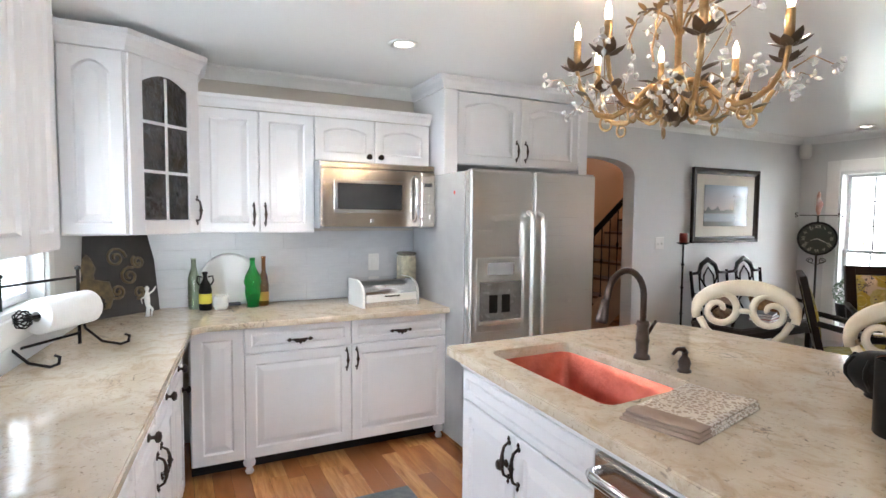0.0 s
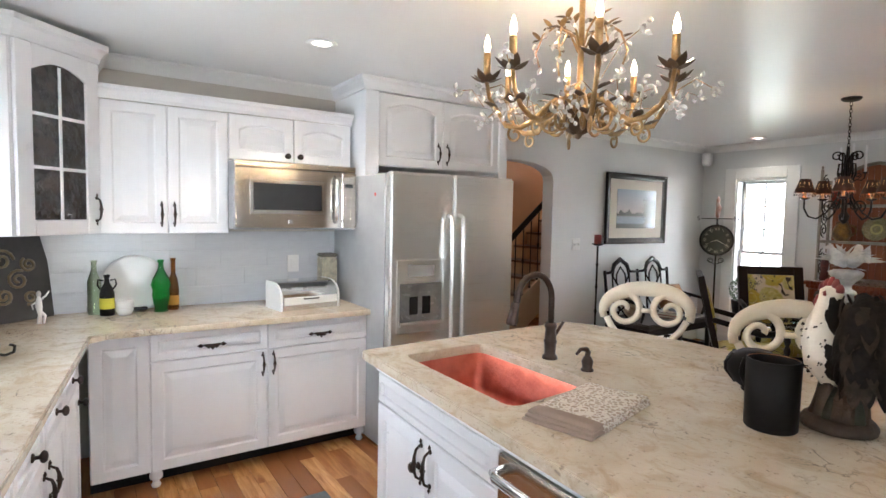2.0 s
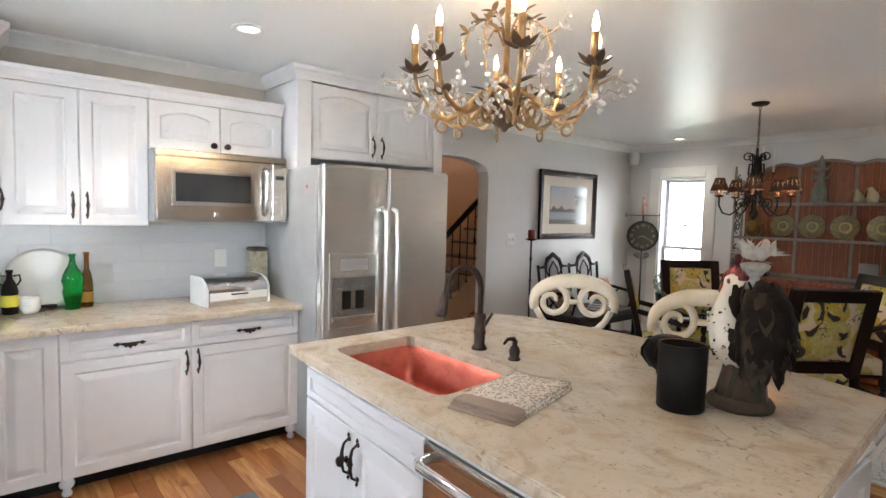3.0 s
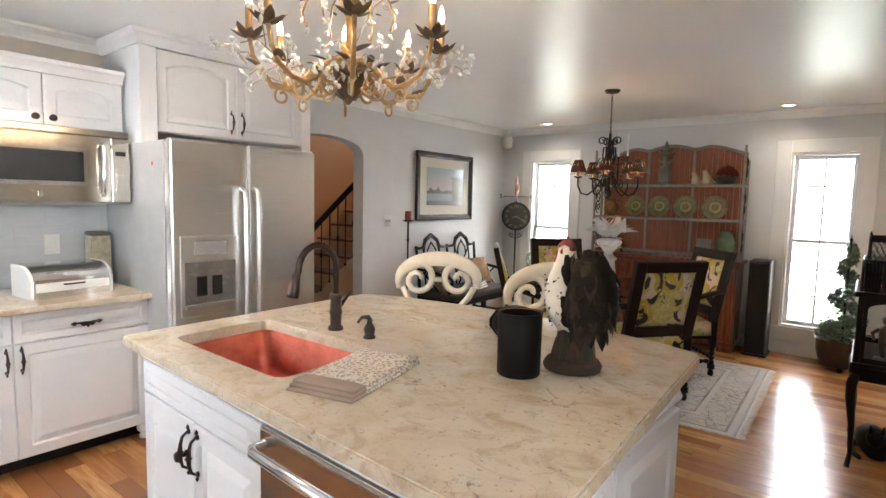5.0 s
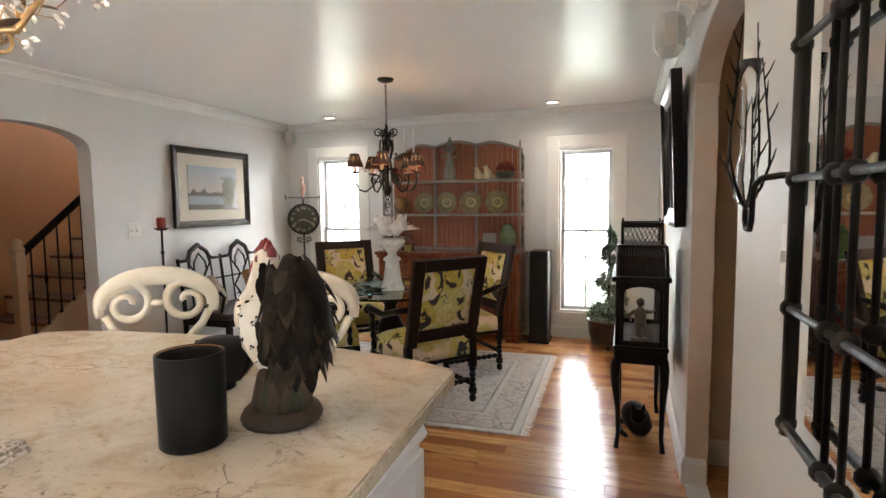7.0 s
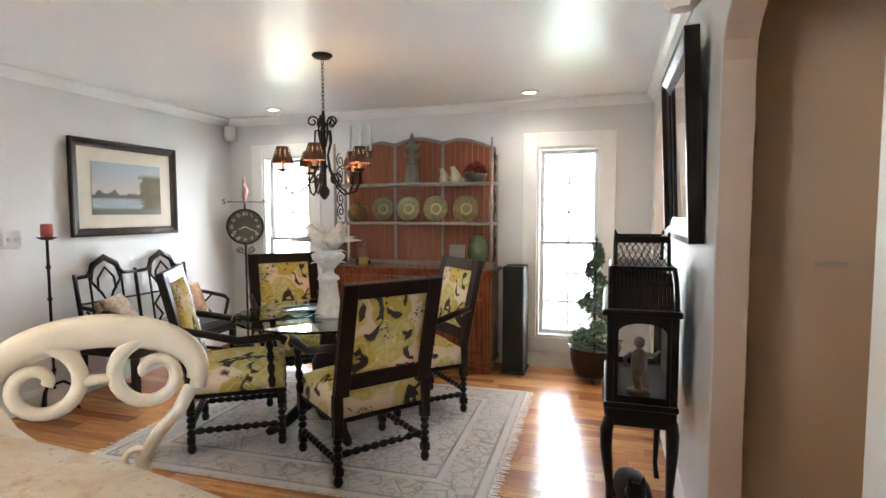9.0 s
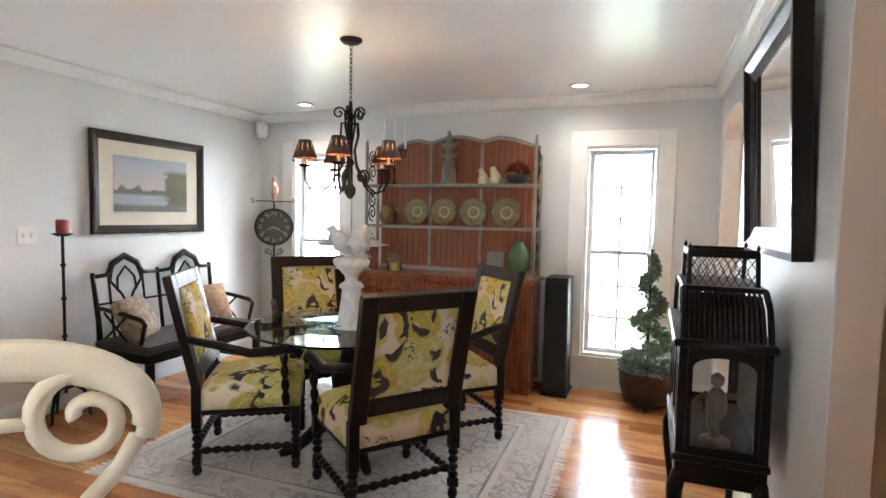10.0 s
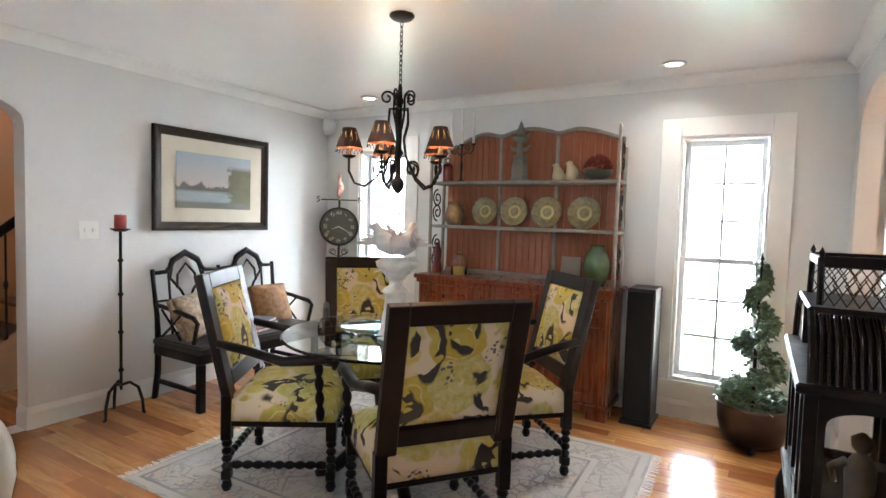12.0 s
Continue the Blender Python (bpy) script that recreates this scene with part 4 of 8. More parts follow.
part("wax", lathe([(0, 0.10), (0.070, 0.10), (0.070, 0.115), (0, 0.112)], 24), simple("brown_wax", (0.16, 0.08, 0.04)), pot)
orb = thing("lidded_jar", Matrix.Translation((1.150, -2.81, ISL_TOP)) @ Matrix.Diagonal((1.2, 1.2, 0.8, 1)), "round black carved jar behind the black pot", "jar")
part("jar_body", lathe([(0, 0), (0.03, 0), (0.034, 0.006), (0.03, 0.014), (0.055, 0.04), (0.074, 0.085), (0.075, 0.115), (0.06, 0.15), (0.035, 0.17), (0, 0.172)], 20), M_BLACK, orb, smooth=True)
for i in range(8):
    a = 2 * math.pi * i / 8
    part("rib", tube([(0.05 * math.cos(a), 0.05 * math.sin(a), 0.035), (0.076 * math.cos(a), 0.076 * math.sin(a), 0.085), (0.077 * math.cos(a), 0.077 * math.sin(a), 0.115), (0.058 * math.cos(a), 0.058 * math.sin(a), 0.155)], 0.005, 6), M_BLACK, orb, smooth=True)


# rooster figure, one mesh
def blob(bm, pts, radii, idx, seg=14):
    b = tube(pts, radii, seg)
    for f in b.faces:
        f.material_index = idx
    return merge(bm, b)


def leaf(bm, base, tip, width, normal, idx, curl=0.2, n=4):
    base, tip, normal = Vector(base), Vector(tip), Vector(normal).normalized()
    d = tip - base
    side = d.cross(normal).normalized()
    b = bmesh.new()
    rows = []
    for i in range(n + 1):
        u = i / n
        w = width * math.sin(math.pi * min(1, 0.12 + 0.88 * u)) ** 0.8 * (1 - 0.15 * u)
        p = base + d * u + normal * (-curl * d.length * u * u)
        rows.append([b.verts.new(p - side * w), b.verts.new(p + normal * w * 0.25), b.verts.new(p + side * w)])
    for p, q in zip(rows, rows[1:]):
        for k in range(2):
            f = b.faces.new((p[k], p[k + 1], q[k + 1], q[k]))
            f.material_index = idx
    return merge(bm, b)


M_ROOST = simple("speckled_white_plaster", (0.72, 0.66, 0.56), (0.62, 0.54, 0.44), 0.6, scale=18, fine=60, bumpy=0.5, dist=0.006)
M_RFEATHER = simple("black_feather_paint", (0.006, 0.005, 0.005), (0.020, 0.014, 0.010), 0.65, scale=24, fine=80, bumpy=0.6, dist=0.006, spec=0.06)
M_RRED = simple("dull_red_paint", (0.20, 0.016, 0.016), (0.12, 0.012, 0.010), 0.5, scale=20, bumpy=0.2)
M_RBASE = simple("brown_earth_paint", (0.065, 0.036, 0.020), (0.028, 0.018, 0.011), 0.75, scale=16, fine=60, bumpy=0.7, dist=0.006)
M_RGRASS = simple("dark_grass_paint", (0.018, 0.026, 0.012), (0.030, 0.026, 0.014), 0.7, scale=20, fine=60, bumpy=0.6, dist=0.006)
M_RBROWN = simple("brown_feather_paint", (0.045, 0.032, 0.022), (0.016, 0.012, 0.009), 0.65, scale=24, fine=80, bumpy=0.6, dist=0.006, spec=0.08)
rb = bmesh.new()
rr = random.Random(11)
blob(rb, [(0, 0, 0.0), (0, 0, 0.014), (0, 0, 0.030), (0, 0, 0.042)], [0.088, 0.092, 0.082, 0.045], 3, 18)
for i in range(16):
    a = i * 0.41
    blob(rb, [(0.055 * math.cos(a), 0.05 * math.sin(a), 0.025), (0.046 * math.cos(a) + 0.004, 0.04 * math.sin(a), 0.07 + 0.02 * (i % 3)), (0.04 * math.cos(a + 0.3), 0.034 * math.sin(a + 0.3), 0.12 + 0.015 * (i % 2))], [0.020, 0.017, 0.008], 3 if i % 3 else 4, 8)
blob(rb, [(0, 0, 0.03), (0, 0, 0.15)], [0.04, 0.035], 3, 10)
blob(rb, [(0.045, 0, 0.125), (0.005, 0, 0.145), (-0.030, 0, 0.185), (-0.048, 0, 0.235), (-0.050, 0, 0.28), (-0.044, 0, 0.32), (-0.044, 0, 0.352), (-0.046, 0, 0.378), (-0.047, 0, 0.388)], [0.02, 0.056, 0.070, 0.064, 0.052, 0.040, 0.031, 0.026, 0.010], 0, 18)
for i in range(120):
    a, z = rr.uniform(0, 6.28), rr.uniform(0.13, 0.29)
    if math.cos(a) > 0.75:
        continue
    k = 1 - abs(z - 0.20) / 0.16
    cx, r = -0.024 - (z - 0.17) * 0.28, 0.040 + 0.030 * max(0, k) ** 0.6
    sz = rr.uniform(0.0012, 0.0030) if i % 4 else rr.uniform(0.003, 0.0055)
    blob(rb, [(cx + r * 0.95 * math.cos(a), r * 0.95 * math.sin(a), z), (cx + r * 1.04 * math.cos(a), r * 1.04 * math.sin(a), z - sz)], [sz, sz * 0.5], 1 if i % 3 else 5, 5)
blob(rb, [(-0.068, 0, 0.366), (-0.088, 0, 0.360), (-0.100, 0, 0.350)], [0.012, 0.008, 0.002], 3, 8)
for x, h in ((-0.072, 0.024), (-0.060, 0.036), (-0.047, 0.041), (-0.034, 0.036), (-0.022, 0.022)):
    blob(rb, [(x, 0, 0.372), (x + 0.002, 0, 0.372 + h * 0.6), (x + 0.004, 0, 0.372 + h)], [0.012, 0.011, 0.004], 2, 8)
for s in (-1, 1):
    blob(rb, [(-0.066, 0.014 * s, 0.358), (-0.070, 0.018 * s, 0.335), (-0.066, 0.015 * s, 0.312)], [0.010, 0.012, 0.005], 2, 8)
    blob(rb, [(-0.045, 0.022 * s, 0.365), (-0.048, 0.027 * s, 0.365)], [0.014, 0.006], 2, 8)
# hackle behind the neck, then the tail in large drooping feathers
blob(rb, [(0.035, 0, 0.13), (0.060, 0, 0.17), (0.078, 0, 0.23), (0.080, 0, 0.29), (0.062, 0, 0.345), (0.040, 0, 0.375)], [0.02, 0.044, 0.058, 0.056, 0.040, 0.012], 1, 14)
for k in range(26):
    a = rr.uniform(-1.3, 1.3)
    z = rr.uniform(0.29, 0.372)
    r = 0.046 - 0.10 * (z - 0.29)
    base = Vector((-0.040 + r * math.cos(a) * 0.8, r * math.sin(a), z))
    leaf(rb, base, base + Vector((0.024, 0.010 * math.sin(a), -0.05)), 0.012, (math.cos(a), math.sin(a), 0.3), 5 if k % 3 else 1, 0.08)
for k in range(150):
    v = rr.random()
    a = rr.uniform(-2.3, 2.3)
    z = 0.165 + 0.215 * v
    r = 0.060 * math.sin(math.pi * (0.16 + 0.70 * v)) ** 0.6
    base = Vector((0.072 - 0.03 * max(0, v - 0.7) / 0.3 + r * math.cos(a) * 0.95, r * math.sin(a), z))
    out = Vector((math.cos(a), math.sin(a), 0))
    leaf(rb, base, base + out * rr.uniform(0.015, 0.04) + Vector((0.006, 0, -rr.uniform(0.045, 0.085))), rr.uniform(0.015, 0.023), out + Vector((0, 0, 0.5)), 5 if rr.random() < 0.3 else 1, 0.14, 5)
for s in (-1, 1):
    for k in range(16):
        base = Vector((-0.005 + 0.045 * rr.random(), s * 0.058, 0.16 + 0.08 * rr.random()))
        leaf(rb, base, base + Vector((0.055, s * 0.006, -rr.uniform(0.015, 0.04))), 0.014, (0, s, 0.25), 1, 0.1)
ro = link("rooster_figurine", rb, [M_ROOST, M_RFEATHER, M_RRED, M_RBASE, M_RGRASS, M_RBROWN], smooth=True)
ro.matrix_world = Matrix.Translation((1.025, -3.095, ISL_TOP)) @ Matrix.Rotation(radians(-112), 4, "Z")
tagged(ro, "painted rooster figurine with white breast and black tail on the granite", "figurine")


# ---- scroll-backed bar chairs ----
M_IVORY = simple("ivory_painted_metal", (0.74, 0.68, 0.56), (0.66, 0.58, 0.45), 0.38, scale=10, fine=60, bumpy=0.15)


def band(pts, width, depth, bm=None):
    """A flat bar of oval section along points in the x, z plane; width in the plane, depth in y."""
    b = bmesh.new()
    rings = []
    n = len(pts)
    seg = 10
    for i in range(n):
        x, z = pts[i]
        a, c = pts[max(0, i - 1)], pts[min(n - 1, i + 1)]
        d = Vector((c[0] - a[0], 0, c[1] - a[1])).normalized()
        nrm = Vector((-d.z, 0, d.x))
        w = (width[i] if isinstance(width, (list, tuple)) else width) / 2
        rings.append([b.verts.new(Vector((x, 0, z)) + nrm * w * math.cos(2 * math.pi * k / seg) + Vector((0, depth / 2 * math.sin(2 * math.pi * k / seg), 0))) for k in range(seg)])
    for p, q in zip(rings, rings[1:]):
        for k in range(seg):
            l = (k + 1) % seg
            b.faces.new((p[k], p[l], q[l], q[k]))
    b.faces.new(rings[0][::-1])
    b.faces.new(rings[-1])
    bmesh.ops.recalc_face_normals(b, faces=b.faces)
    return merge(bm, b)


def bar_chair(m, label):
    """Origin on the floor; faces local -y (the back is at y 0), width along x."""
    t = thing("bar_chair", m, label, "bar stool", "bar chairs at the island")
    top = [(0.213 * math.cos(radians(a)), 1.0 + 0.115 * math.sin(radians(a))) for a in range(-12, 193, 8)]
    part("back_arch", band(top, [0.044 + 0.036 * math.sin(math.pi * i / (len(top) - 1)) for i in range(len(top))], 0.032), M_IVORY, t, smooth=True)
    for s in (-1, 1):
        sp = []
        for i in range(34):
            u = i / 33
            ang = radians(205 - 560 * u) if s < 0 else radians(-25 + 560 * u)
            r = 0.094 * (1 - u) ** 0.85 + 0.015
            sp.append((s * 0.113 + r * math.cos(ang), 1.0 + r * math.sin(ang)))
        part("scroll", band(sp, [0.040 - 0.014 * i / 33 for i in range(34)], 0.03), M_IVORY, t, smooth=True)
        leg = [(s * 0.197, 0.955), (s * 0.168, 0.90), (s * 0.118, 0.845), (s * 0.084, 0.79), (s * 0.09, 0.73), (s * 0.13, 0.655)]
        part("back_post", band([(a, b) for a, b in leg], 0.034, 0.03), M_IVORY, t, smooth=True)
        curl = [(s * (0.07 + 0.035 * math.cos(radians(a)) * (1 - a / 520)), 0.79 + 0.035 * math.sin(radians(a)) * (1 - a / 520)) for a in range(0, 421, 30)]
        part("small_scroll", band(curl, 0.016, 0.018), M_IVORY, t, smooth=True)
    part("cross_bar", band([(-0.03, 1.0), (0.03, 1.0)], 0.026, 0.026), M_IVORY, t, smooth=True)
    part("seat", put(lathe([(0, 0), (0.19, 0), (0.205, 0.012), (0.205, 0.035), (0.19, 0.05), (0, 0.055)], 28), 0, -0.19, 0.61), M_BLACKWOOD, t, "dark round padded seat", True)
    for a in (45, 135, 225, 315):
        cx, cy = math.cos(radians(a)), math.sin(radians(a))
        part("leg", tube([(0.14 * cx, -0.19 + 0.14 * cy, 0.612), (0.16 * cx, -0.19 + 0.16 * cy, 0.4), (0.20 * cx, -0.19 + 0.20 * cy, 0.0)], [0.014, 0.013, 0.015], 8), M_IVORY, t, smooth=True)
    part("foot_ring", tube([(0.185 * math.cos(2 * math.pi * i / 24), -0.19 + 0.185 * math.sin(2 * math.pi * i / 24), 0.2) for i in range(24)], 0.009, 6, closed=True), M_IVORY, t, smooth=True)
    return t


bar_chair(Matrix.Translation((1.745, -1.965, 0)) @ Matrix.Rotation(radians(-50), 4, "Z"), "ivory scroll-backed bar chair turned slightly from the island")
bar_chair(Matrix.Translation((1.772, -2.643, 0)) @ Matrix.Rotation(radians(-47), 4, "Z"), "ivory scroll-backed bar chair facing the granite island")

# ---- dining materials ----
def floral():
    m, nt, bsdf, co = mat_start("floral_upholstery")
    warp = nt.nodes.new("ShaderNodeTexNoise")
    warp.inputs["Scale"].default_value = 9
    nt.links.new(co, warp.inputs["Vector"])
    add = nt.nodes.new("ShaderNodeVectorMath")
    add.operation = "MULTIPLY_ADD"
    add.inputs[1].default_value = (0.07, 0.07, 0.07)
    nt.links.new(warp.outputs["Color"], add.inputs[0])
    nt.links.new(co, add.inputs[2])
    v = add.outputs[0]
    vor = nt.nodes.new("ShaderNodeTexVoronoi")
    vor.inputs["Scale"].default_value = 5.0
    nt.links.new(v, vor.inputs["Vector"])
    disc = sharpen(nt, vor.outputs["Distance"], 0.66, 0.62)
    sep = nt.nodes.new("ShaderNodeSeparateColor")
    nt.links.new(vor.outputs["Color"], sep.inputs[0])
    tone = ramp_mix(nt, sep.outputs[0], (0.46, 0.33, 0.045), (0.36, 0.30, 0.06))
    tone = ramp_mix(nt, sharpen(nt, sep.outputs[1], 0.50, 0.54), tone, (0.52, 0.47, 0.20))
    ring = nt.nodes.new("ShaderNodeMath")
    ring.operation = "SINE"
    turns = nt.nodes.new("ShaderNodeMath")
    turns.operation = "MULTIPLY"
    turns.inputs[1].default_value = 30
    nt.links.new(vor.outputs["Distance"], turns.inputs[0])
    nt.links.new(turns.outputs[0], ring.inputs[0])
    tone = ramp_mix(nt, sharpen(nt, ring.outputs[0], 0.86, 0.96), tone, (0.60, 0.52, 0.26))
    core = sharpen(nt, vor.outputs["Distance"], 0.14, 0.10)
    tone = ramp_mix(nt, core, tone, (0.66, 0.58, 0.36))
    petals = sharpen(nt, noise_tex(nt, v, 30, 3), 0.42, 0.62)
    tone = ramp_mix(nt, petals, tone, ramp_mix(nt, sep.outputs[2], (0.52, 0.40, 0.07), (0.40, 0.36, 0.10)))
    c = ramp_mix(nt, disc, (0.62, 0.52, 0.37), tone)
    v2 = nt.nodes.new("ShaderNodeTexVoronoi")
    v2.inputs["Scale"].default_value = 4.2
    nt.links.new(scaled(nt, v, (1.6, 1, 0.8), (20, 40, 30)), v2.inputs["Vector"])
    n2 = noise_tex(nt, v, 7.5, 2, 0.4, 0.6)
    ab = nt.nodes.new("ShaderNodeMath")
    ab.operation = "SUBTRACT"
    ab.inputs[1].default_value = 0.5
    nt.links.new(n2, ab.inputs[0])
    ab2 = nt.nodes.new("ShaderNodeMath")
    ab2.operation = "ABSOLUTE"
    nt.links.new(ab.outputs[0], ab2.inputs[0])
    twig = sharpen(nt, ab2.outputs[0], 0.055, 0.045)
    near = sharpen(nt, v2.outputs["Distance"], 0.48, 0.43)
    mul = nt.nodes.new("ShaderNodeMath")
    mul.operation = "MULTIPLY"
    nt.links.new(twig, mul.inputs[0])
    nt.links.new(near, mul.inputs[1])
    c = ramp_mix(nt, mul.outputs[0], c, (0.035, 0.028, 0.028))
    berries = nt.nodes.new("ShaderNodeTexVoronoi")
    berries.inputs["Scale"].default_value = 55
    nt.links.new(v, berries.inputs["Vector"])
    bm_ = sharpen(nt, berries.outputs["Distance"], 0.42, 0.36)
    patch = sharpen(nt, noise_tex(nt, v, 5.5, 1), 0.60, 0.64)
    mul2 = nt.nodes.new("ShaderNodeMath")
    mul2.operation = "MULTIPLY"
    nt.links.new(bm_, mul2.inputs[0])
    nt.links.new(patch, mul2.inputs[1])
    c = ramp_mix(nt, mul2.outputs[0], c, (0.12, 0.11, 0.12))
    nt.links.new(c, bsdf.inputs["Base Color"])
    bsdf.inputs["Roughness"].default_value = 0.85
    bump(nt, bsdf, noise_tex(nt, co, 420, 2), 0.35, 0.001)
    return m


M_FLORAL = floral()
M_REDWOOD = simple("reddish_brown_wood", (0.21, 0.058, 0.024), (0.12, 0.033, 0.015), 0.28, scale=5, fine=40, bumpy=0.08, stretch=(3, 3, 0.25), spec=0.3)
M_PAINTWOOD = simple("worn_grey_paint", (0.30, 0.27, 0.23), (0.20, 0.17, 0.14), 0.6, scale=14, fine=70, bumpy=0.3)
M_TABLEGLASS = glass("table_glass", (0.86, 0.95, 0.93))
M_PLASTER = simple("white_plaster", (0.72, 0.71, 0.69), (0.52, 0.51, 0.50), 0.7, scale=30, fine=90, bumpy=0.5, dist=0.005)


def beads(length, r, n, m, seg=10):
    """A twisted bar: a row of slanting beads along z."""
    prof = [(0, 0), (r * 0.8, 0)]
    k = n * 4
    for i in range(1, k):
        prof.append((r * (0.55 + 0.45 * abs(math.sin(math.pi * n * i / k))), length * i / k))
    prof += [(r * 0.8, length), (0, length)]
    return lathe(prof, seg, None, m)


def between(a, b):
    a, b = Vector(a), Vector(b)
    return Matrix.Translation(a) @ (b - a).to_track_quat("Z", "Y").to_matrix().to_4x4()


def cushion(w, d, h, puff=0.03, n=10):
    """A padded block centred on its base, crowned on top."""
    b = bmesh.new()
    top, bot = [], []
    for i in range(n + 1):
        rt, rb_ = [], []
        for j in range(n + 1):
            u, v = i / n, j / n
            e = (math.sin(math.pi * u) * math.sin(math.pi * v)) ** 0.4
            x, y = (u - 0.5) * w, (v - 0.5) * d
            rt.append(b.verts.new((x * (0.97 + 0.03 * e), y * (0.97 + 0.03 * e), h * 0.78 + (h * 0.22 + puff) * e)))
            rb_.append(b.verts.new((x, y, 0)))
        top.append(rt)
        bot.append(rb_)
    for i in range(n):
        for j in range(n):
            b.faces.new((top[i][j], top[i + 1][j], top[i + 1][j + 1], top[i][j + 1]))
            b.faces.new((bot[i][j], bot[i][j + 1], bot[i + 1][j + 1], bot[i + 1][j]))
    rim = [(i, 0) for i in range(n)] + [(n, j) for j in range(n)] + [(i, n) for i in range(n, 0, -1)] + [(0, j) for j in range(n, 0, -1)]
    for (a, c), (e, f) in zip(rim, rim[1:] + rim[:1]):
        b.faces.new((bot[a][c], bot[e][f], top[e][f], top[a][c]))
    bmesh.ops.recalc_face_normals(b, faces=b.faces)
    return b


def dining_chair(m, label):
    """Faces local +y."""
    t = thing("dining_armchair", m, label, "chair", "chairs round the table")
    lean = Matrix.Translation((0, -0.25, 0.46)) @ Matrix.Rotation(radians(13), 4, "X")
    W, H, F = 0.56, 0.60, 0.078
    for a in (-W / 2, W / 2 - F):
        part("back_stile", box(a, a + F, -0.022, 0.022, 0, H, 0.004, m=lean), M_DARKWOOD, t)
    part("top_rail", box(-W / 2 + F, W / 2 - F, -0.022, 0.022, H - F, H, 0.004, m=lean), M_DARKWOOD, t)
    part("bottom_rail", box(-W / 2 + F, W / 2 - F, -0.022, 0.022, 0.035, 0.035 + F, 0.004, m=lean), M_DARKWOOD, t)
    bw, bh = W - 2 * F - 0.001, H - 2 * F - 0.036
    mid = lean @ Matrix.Translation((0, 0, 0.0355 + F + bh / 2))
    bf = cushion(bw, bh, 0.03, 0.018)
    bmesh.ops.transform(bf, matrix=mid @ Matrix.Rotation(radians(-90), 4, "X"), verts=bf.verts)
    bk = cushion(bw, bh, 0.012, 0.006)
    bmesh.ops.transform(bk, matrix=mid @ Matrix.Rotation(radians(90), 4, "X"), verts=bk.verts)
    part("back_pad", bf, M_FLORAL, t, "cream and olive floral upholstery", True)
    part("back_panel", bk, M_FLORAL, t, "cream and olive floral upholstery", True)
    s = cushion(0.55, 0.52, 0.13, 0.035)
    part("seat", put(s, 0, 0.01, 0.345), M_FLORAL, t, "cream and olive floral upholstery", True)
    part("seat_frame", box(-0.27, 0.27, -0.245, 0.265, 0.315, 0.344, 0.004), M_BLACKWOOD, t)
    for x in (-0.26, 0.26):
        for y in (-0.25, 0.25):
            b = beads(0.15, 0.026, 4, Matrix.Translation((x, y, 0.10)))
            box(x - 0.024, x + 0.024, y - 0.024, y + 0.024, 0.25, 0.345 if y > 0 else 0.47, 0.003, b)
            box(x - 0.022, x + 0.022, y - 0.022, y + 0.022, 0.055, 0.10, 0.003, b)
            lathe([(0, 0), (0.018, 0), (0.026, 0.02), (0.02, 0.045), (0.014, 0.055), (0, 0.055)], 12, b, Matrix.Translation((x, y, 0.0)))
            part("leg", b, M_BLACKWOOD, t)
    for x in (-0.26, 0.26):
        part("stretcher", beads(0.454, 0.021, 9, between((x, -0.227, 0.125), (x, 0.227, 0.125))), M_BLACKWOOD, t, smooth=True)
    part("stretcher", beads(0.46, 0.021, 9, between((-0.23, 0.25, 0.285), (0.23, 0.25, 0.285))), M_BLACKWOOD, t, smooth=True)
    part("stretcher", beads(0.47, 0.021, 9, between((-0.235, -0.25, 0.16), (0.235, -0.25, 0.16))), M_BLACKWOOD, t, smooth=True)
    for x in (-0.275, 0.275):
        s_ = 1 if x > 0 else -1
        part("arm", tube([(x, -0.29, 0.72), (x + 0.01 * s_, -0.15, 0.69), (x + 0.025 * s_, 0.02, 0.645), (x + 0.03 * s_, 0.15, 0.655), (x + 0.03 * s_, 0.235, 0.665), (x + 0.03 * s_, 0.275, 0.64), (x + 0.03 * s_, 0.262, 0.615)], [0.021, 0.022, 0.024, 0.026, 0.027, 0.024, 0.014], 10), M_BLACKWOOD, t, smooth=True)
        part("arm_post", beads(0.29, 0.023, 4, between((x + 0.012 * s_, 0.20, 0.36), (x + 0.028 * s_, 0.19, 0.645))), M_BLACKWOOD, t, smooth=True)
    return t


for (x, y, rz), lab in (((3.54, -2.465, -38), "dark wood armchair with floral upholstery seen from its framed back"), ((3.63, -1.58, -147), "dark wood armchair with olive floral upholstery by the bench"),
                        ((4.37, -2.48, 44.6), "dark wood armchair with olive floral upholstery by the hutch"), ((4.42, -1.48, 137), "dark wood armchair with olive floral upholstery by the far window")):
    dining_chair(pose(x, y, 0.008, 0, 0, rz), lab)

# ---- table ----
TC = (3.89, -2.06)
tb = thing("dining_table", Matrix.Translation((*TC, 0.008)), "round glass dining table on a dark turned pedestal", "table")
part("tabletop", lathe([(0, 0.725), (0.575, 0.725), (0.585, 0.731), (0.585, 0.735), (0.575, 0.740), (0, 0.740)], 64), M_TABLEGLASS, tb, "thick clear greenish glass top")
part("pedestal", lathe([(0, 0.05), (0.07, 0.05), (0.09, 0.10), (0.06, 0.16), (0.05, 0.22), (0.10, 0.34), (0.11, 0.42), (0.06, 0.52), (0.05, 0.60), (0.13, 0.70), (0.15, 0.722), (0, 0.722)], 24), M_BLACKWOOD, tb, smooth=True)
